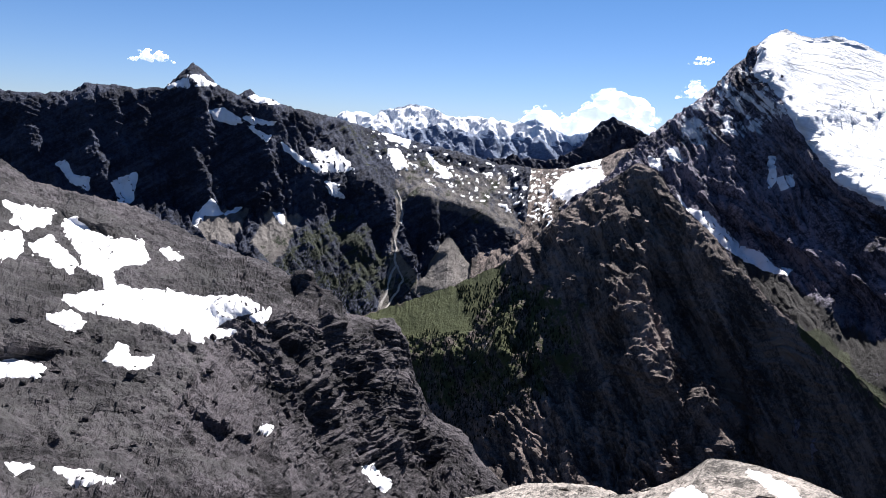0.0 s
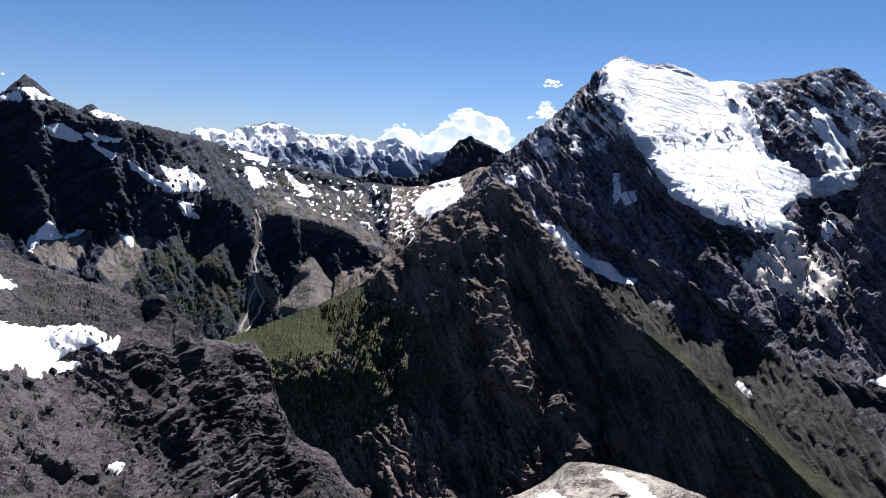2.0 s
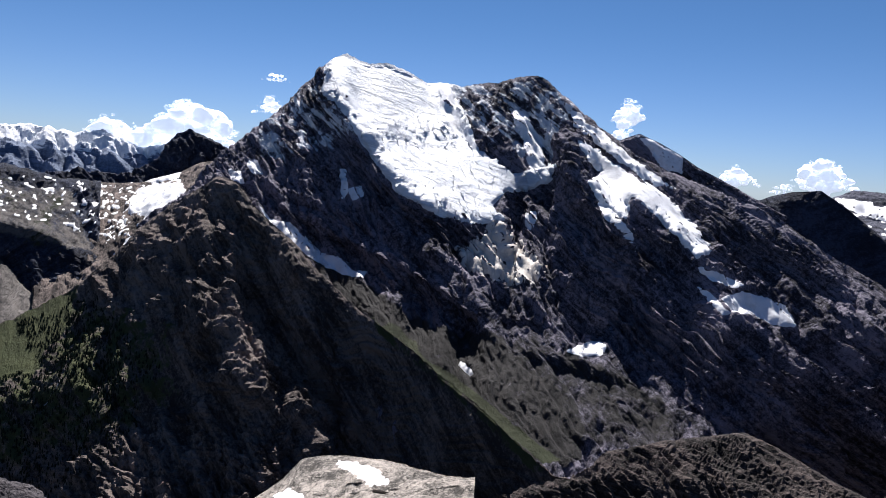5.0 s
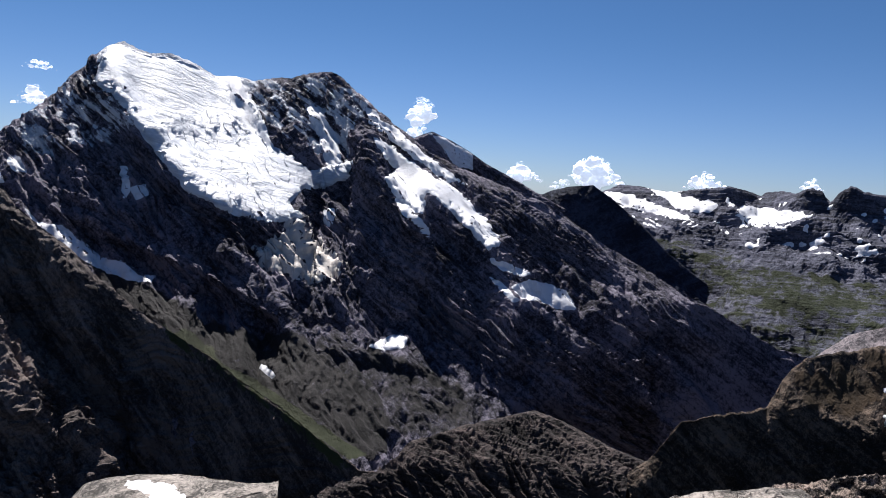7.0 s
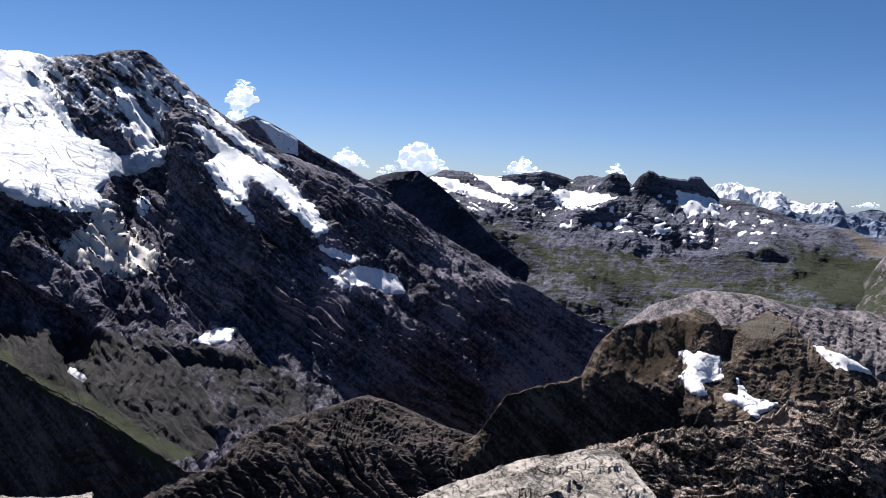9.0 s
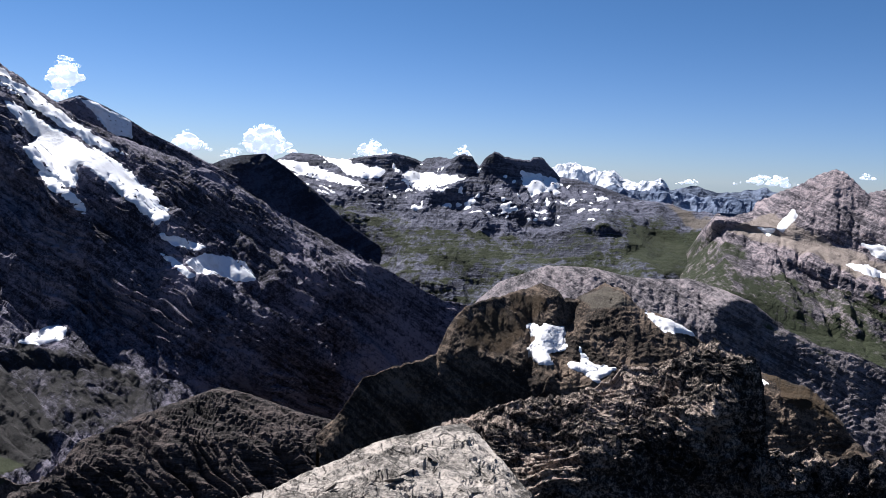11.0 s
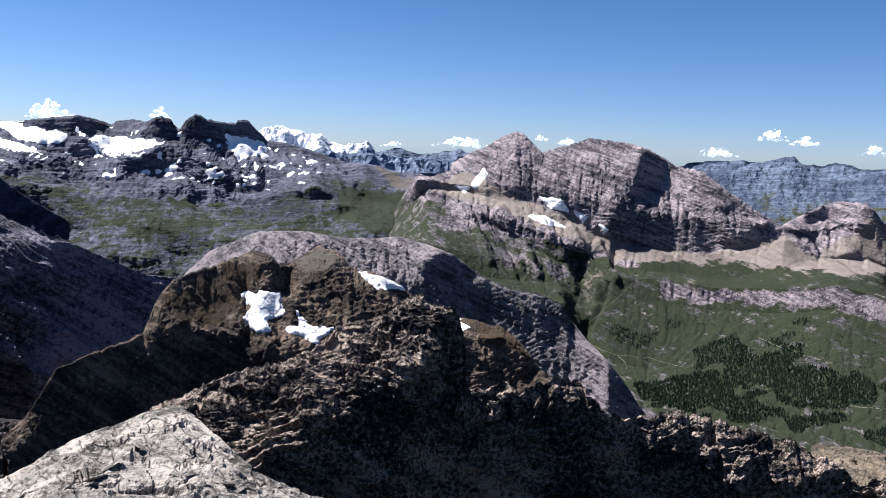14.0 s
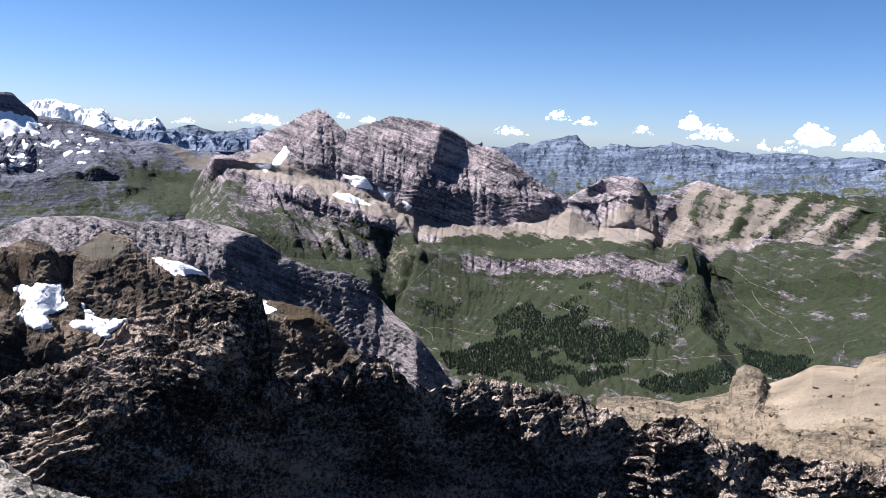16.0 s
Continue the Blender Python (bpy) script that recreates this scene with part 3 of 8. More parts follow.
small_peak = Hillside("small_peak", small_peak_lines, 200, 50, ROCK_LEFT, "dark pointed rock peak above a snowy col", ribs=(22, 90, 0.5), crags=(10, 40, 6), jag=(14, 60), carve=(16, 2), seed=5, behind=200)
col_slope_1 = [(2.25, -11.64, 2400), (5.29, -10.08, 2466), (7.85, -8.55, 2521), (9.88, -6.62, 2564), (12.62, -3.78, 2624), (16.17, -1.81, 2700)]
col_slope_2 = [(1.94, -7.21, 2850), (4.99, -6.11, 2872), (7.56, -5.13, 2890), (10.04, -3.63, 2907), (12.5, -2.5, 2925), (16.08, -0.97, 2950)]
col_slope_3 = [(1.65, -2.8, 3400), (4.26, -2.28, 3400), (6.9, -2.41, 3400), (9.06, -2.31, 3400), (11.55, -1.45, 3400), (13.15, -0.53, 3400), (14.38, -0.33, 3400), (15.95, 0.28, 3400)]
col_slope_lines = (col_slope_1, col_slope_2, col_slope_3)
col_slope = Hillside("col_slope", col_slope_lines, 180, 80, ROCK_SPUR, "brown scree slope below a snowy mountain col", "slope", ribs=(8, 80, 0.4), crags=(5, 30, 6), carve=(7, 2), seed=6, behind=250)
left_range_1 = [(-33.71, -10.66, 2150), (-24.72, -10.97, 2150), (-18.84, -11.44, 2150), (-13.38, -12.27, 2216), (-8.01, -15, 2280), (-4.33, -15.97, 2360), (-0.72, -15.14, 2370), (3.7, -12.86, 2400), (7.09, -10.16, 2460)]
left_range_2 = [(-33.55, -6.21, 2520), (-28.24, -5.39, 2516), (-24.11, -5.9, 2513), (-18.87, -7.02, 2508), (-15.6, -7.36, 2506), (-12.64, -7.49, 2503), (-8.21, -9.96, 2500), (-4.22, -9.34, 2449), (-1.9, -10.56, 2420), (0.43, -8.1, 2480), (3.06, -10.25, 2450), (6.97, -8.62, 2600)]
left_range_3 = [(-33.39, -1.79, 2680), (-24.62, -1.31, 2680), (-16.91, -2.12, 2680), (-11.93, -2.28, 2680), (-8.41, -4.69, 2640), (-3.98, -5.34, 2680), (1.93, -6.99, 2680), (6.91, -7.96, 2720)]
left_range_4 = [(-33.29, 0.75, 2850), (-31.41, 0.97, 2869), (-29.96, 0.79, 2884), (-28.11, 1.05, 2903), (-27.08, 1.17, 2914), (-26.19, 1.7, 2923), (-25.59, 1.55, 2929), (-24.59, 1.83, 2940), (-23.12, 1.63, 2955), (-21.25, 1.9, 2974), (-20.1, 2.9, 2986), (-19.22, 3.77, 2995), (-18.36, 3.05, 3004), (-17.56, 2.38, 3012), (-16.15, 1.75, 3027), (-15.23, 2.23, 3036), (-14.61, 1.69, 3043), (-13.28, 1.33, 3056), (-11.6, 0.98, 3074), (-9.04, 0.59, 3100), (-6.86, -0.04, 3142), (-4.22, -0.53, 3193), (-1.55, -1.15, 3245), (1.13, -1.6, 3297)] + \
    [(3.82, -2.22, 3349), (6.46, -2.36, 3400)]
left_range_lines = (left_range_1, left_range_2, left_range_3, left_range_4)
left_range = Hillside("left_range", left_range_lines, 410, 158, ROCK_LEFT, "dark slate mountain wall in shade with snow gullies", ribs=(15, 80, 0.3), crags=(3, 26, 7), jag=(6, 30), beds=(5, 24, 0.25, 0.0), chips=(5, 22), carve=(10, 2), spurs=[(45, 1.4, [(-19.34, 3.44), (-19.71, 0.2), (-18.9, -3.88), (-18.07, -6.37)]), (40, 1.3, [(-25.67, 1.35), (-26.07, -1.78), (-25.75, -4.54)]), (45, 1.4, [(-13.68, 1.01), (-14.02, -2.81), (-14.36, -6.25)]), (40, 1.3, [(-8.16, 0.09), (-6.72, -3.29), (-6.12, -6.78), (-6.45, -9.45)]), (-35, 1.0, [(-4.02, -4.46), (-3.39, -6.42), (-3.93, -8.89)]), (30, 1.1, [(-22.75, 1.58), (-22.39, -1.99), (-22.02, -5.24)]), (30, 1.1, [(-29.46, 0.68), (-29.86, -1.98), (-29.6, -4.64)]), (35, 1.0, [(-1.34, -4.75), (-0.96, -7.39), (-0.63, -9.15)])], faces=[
        (36, 0.6, [(-13.49, -7.3), (-6.6, -6.01), (-4.22, -9.34), (-3.92, -15.08), (-8.04, -14.13), (-12.55, -10.96)]),
        (32, 0.3, [(-2.04, -12.12), (0.32, -7.76), (2.99, -10.61), (1.86, -12.55)]),
        (34, 0.4, [(-19.07, -8.08), (-17.87, -6.87), (-15.19, -6.88), (-16.19, -9.39), (-18.25, -9.42)]),
        (73, 0.6, [(-33.92, 0.27), (-28.12, 0.55), (-20.1, 2.18), (-13.68, 0.76), (-8.59, -0.02), (-10.24, -1.84), (-11, -4.82), (-10.07, -6.96), (-13.08, -6.72), (-15.61, -6.64), (-18.88, -6.65), (-24.66, -5.91), (-34.16, -6.02)], -30),
        (73, 0.4, [(-7.99, -4.15), (-4.45, -4.71), (-4.24, -8.9), (-6.55, -7.24)], -30),
        (73, 0.4, [(-2.88, -5.06), (0.48, -5.3), (3.66, -6.2), (5.35, -7.86), (4.62, -10.13), (2.82, -10.17), (0.63, -7.65), (-1.05, -9.71), (-2.39, -9.92), (-3.24, -6.63)], -30),
        (30, 0.6, [(-6.85, -0.26), (-1.54, -1.33), (6.49, -2.7), (6.82, -6.86), (3.17, -5.57), (-2.26, -4.14), (-4.09, -3.14)])], seed=8, behind=400, parts=('scree_foot', 'lower_wall', 'upper_wall'),
    covers=[("grass", 0.5, 1.2, [(-15.14, -9.71), (-10.08, -6.61), (-6.58, -6.45), (-4.2, -9.79), (-1.82, -11.89), (-3.44, -15.5), (-9.77, -15.69), (-13.81, -12.28)]),
            ("grass", 0.42, 1.0, [(-10.3, 0.17), (-6.86, -0.04), (-1.52, -1.68), (4.79, -3.48), (4.24, -7.94), (-1.24, -6.52), (-6.22, -4.58)]),
            ("scree", 1.0, 0.5, [(-1.82, -11.89), (0.32, -7.84), (2.86, -10.62), (4.43, -10.59), (1.84, -12.33), (-1.99, -12.87), (-4.15, -10.67), (-3.76, -9.54)]),
            ("scree", 0.8, 0.5, [(-15.14, -9.28), (-13.51, -6.65), (-11.14, -7.22), (-12.36, -10.09), (-13.41, -10.76)]),
            ("scree", 0.8, 0.5, [(-19.07, -8.08), (-17.87, -6.79), (-15.19, -6.79), (-16.19, -9.39), (-18.25, -9.42)]),
            ("scree", 0.55, 0.8, [(-4.59, -1.86), (4.76, -3.04), (6.45, -7.77), (0.55, -6.41), (-4, -4.9)]),
            ("scree", 1.0, 0.25, [(-4.02, -4.46), (-3.13, -6.18), (-3.72, -8.65), (-3.43, -10.64), (-4.32, -14.44), (-5.21, -14.78), (-4.15, -10.67), (-4.17, -8.45), (-3.65, -6.43)])])
snow_shoulder_1 = [(40.81, 0.6, 3100), (44.36, -0.05, 3100), (47.95, -0.7, 3100), (52.46, -1.73, 3100), (56.91, -2.74, 3100)]
snow_shoulder_2 = [(40.72, 2.25, 3200), (43.31, 2.95, 3200), (44.82, 3.32, 3200), (45.47, 3.62, 3200), (46.11, 3.88, 3200), (47.02, 3.5, 3200), (47.7, 3.24, 3200), (49.07, 2.54, 3200), (50.45, 1.66, 3200), (52.27, 0.81, 3200), (54.1, -0.12, 3200), (56.81, -1.44, 3200)]
snow_shoulder_lines = (snow_shoulder_1, snow_shoulder_2)
snow_shoulder = Hillside("snow_shoulder", snow_shoulder_lines, 180, 45, ROCK_MAIN, "dark layered rock shoulder behind a snowy ridge", ribs=(8, 70, 0.6), crags=(5, 30, 6), beds=(5, 18, 0.5, 0), carve=(8, 2), seed=9, behind=150)
main_mountain_1 = [(8.94, -12.32, 2100), (18.05, -13.63, 1950), (25.14, -17.38, 1750), (30.34, -20.52, 1600), (36.55, -22.33, 1500), (40.32, -23.11, 1450), (42.61, -23.06, 1450), (47.67, -23.25, 1500), (54, -21.95, 1600), (58.61, -23.04, 1900), (63.03, -23.19, 2250), (66.46, -23.38, 2500), (74.52, -20.93, 2500), (77, -20.32, 2450)]
main_mountain_2 = [(8.72, -7.5, 2350), (12.56, -4.87, 2350), (14.72, -3.63, 2311), (18.03, -6.54, 2250), (22.16, -8.03, 2250), (24.95, -9.57, 2150), (28.21, -11.12, 1950), (29.56, -12.18, 2000), (32.37, -12.36, 1958), (33.6, -14.24, 1960), (36.21, -12.09, 1965), (41.53, -12.57, 1974), (44.24, -12.88, 1979), (47.93, -13.98, 1986), (51.57, -14.16, 1993), (55.62, -14.24, 2000), (60.62, -16.03, 2150), (64.63, -17.75, 2400), (66.65, -17.03, 2560), (69.39, -16.17, 2625), (73.07, -14.32, 2590), (76.24, -13.33, 2560)]
main_mountain_3 = [(8.66, -6.4, 2450), (12.48, -3.33, 2450), (14.58, -1.43, 2450), (17.32, -2.58, 2450), (21.86, -4.06, 2359), (26.41, -5.92, 2269), (30.87, -7.71, 2180), (35.2, -9.38, 2120), (37.02, -10.99, 2150), (40.14, -11.75, 2150), (43.66, -10.72, 2100), (46.01, -12.35, 2050), (48.15, -10.46, 2150), (52.18, -10.17, 2195), (55.86, -11.62, 2235), (59.92, -12.93, 2280), (64.25, -13.67, 2480), (66.26, -12.98, 2620), (70.28, -13.2, 2640), (76.08, -11.81, 2580)]
main_mountain_4 = [(8.63, -5.74, 2500), (12.46, -2.97, 2545), (14.52, -0.33, 2569), (17.15, 0.05, 2600), (20.64, 0.71, 2580), (24.29, -1.25, 2480), (27.45, -2.77, 2400), (30.52, -3.84, 2360), (34.26, -3.95, 2360), (36.22, -3.36, 2380), (37.56, -3.98, 2500), (39.66, -2.54, 2480), (41.9, -3.29, 2400), (43.74, -4.51, 2500), (46.02, -5.27, 2350), (48.27, -5.57, 2450), (51.92, -6.65, 2440), (55.65, -9.01, 2431), (59.68, -10.16, 2420), (63.95, -10.33, 2560), (65.95, -9.67, 2682), (70.04, -10.79, 2655), (76.01, -11.04, 2590)]
main_mountain_5 = [(8.62, -5.52, 2550), (12.45, -2.84, 2619), (14.5, -0.03, 2656), (16.61, 1.55, 2694), (19.14, 3.23, 2740), (22.17, 3.62, 2680), (24.84, 2.7, 2700), (28.35, 1.61, 2680), (32.45, 2.27, 2720), (35.37, 1.18, 2640), (37.5, 3.34, 2840), (39.64, 1.03, 2750), (41.37, 2.39, 2750), (42.99, 0.75, 2800), (46.16, -0.37, 2776), (49.4, -2.38, 2752), (52.62, -3.94, 2728), (57.16, -5.8, 2693), (61.59, -7.37, 2660), (65.84, -8.5, 2700), (71.12, -10.02, 2655), (75.98, -10.81, 2596)]
main_mountain_6 = [(8.62, -5.39, 2600), (10.36, -5.13, 2647), (12.44, -2.66, 2703), (13.47, -1.28, 2731), (14.49, 0.1, 2759), (15.55, 0.92, 2788), (16.58, 1.99, 2816), (17.63, 2.79, 2844), (18.66, 3.85, 2872), (19.48, 4.62, 2894), (20.28, 5.65, 2916), (21.09, 6.41, 2938), (21.68, 7.2, 2954), (22.49, 7.91, 2975), (23.4, 8.41, 3000), (24.2, 8.07, 3003), (25.29, 7.74, 3006), (26.54, 7.96, 3010), (27.84, 7.56, 3015), (28.92, 7.1, 3018), (29.79, 6.64, 3021), (31.22, 6.77, 3026), (32.45, 6.57, 3030), (34.01, 6.98, 3035)] + \
    [(35.19, 7.05, 3039), (36.13, 7.39, 3043), (37.06, 7.64, 3046), (38.37, 7.78, 3050), (39.16, 7.28, 3040), (40.18, 6.41, 3028), (40.51, 6.19, 3024), (41.37, 5.46, 3014), (42.78, 4.52, 2997), (42.92, 4.27, 2995), (44.15, 3.62, 2981), (45.99, 2.26, 2959), (49.17, 0.92, 2921), (50.99, 0.29, 2899), (53.69, -0.55, 2867), (56.17, -1.57, 2837), (57.32, -2.36, 2823), (60.47, -4.22, 2785), (64.84, -6.48, 2733), (67.8, -7.85, 2698), (71.07, -9.49, 2659), (73.43, -10.6, 2630), (75.97, -10.66, 2600)]
main_mountain_lines = (main_mountain_1, main_mountain_2, main_mountain_3, main_mountain_4, main_mountain_5, main_mountain_6)
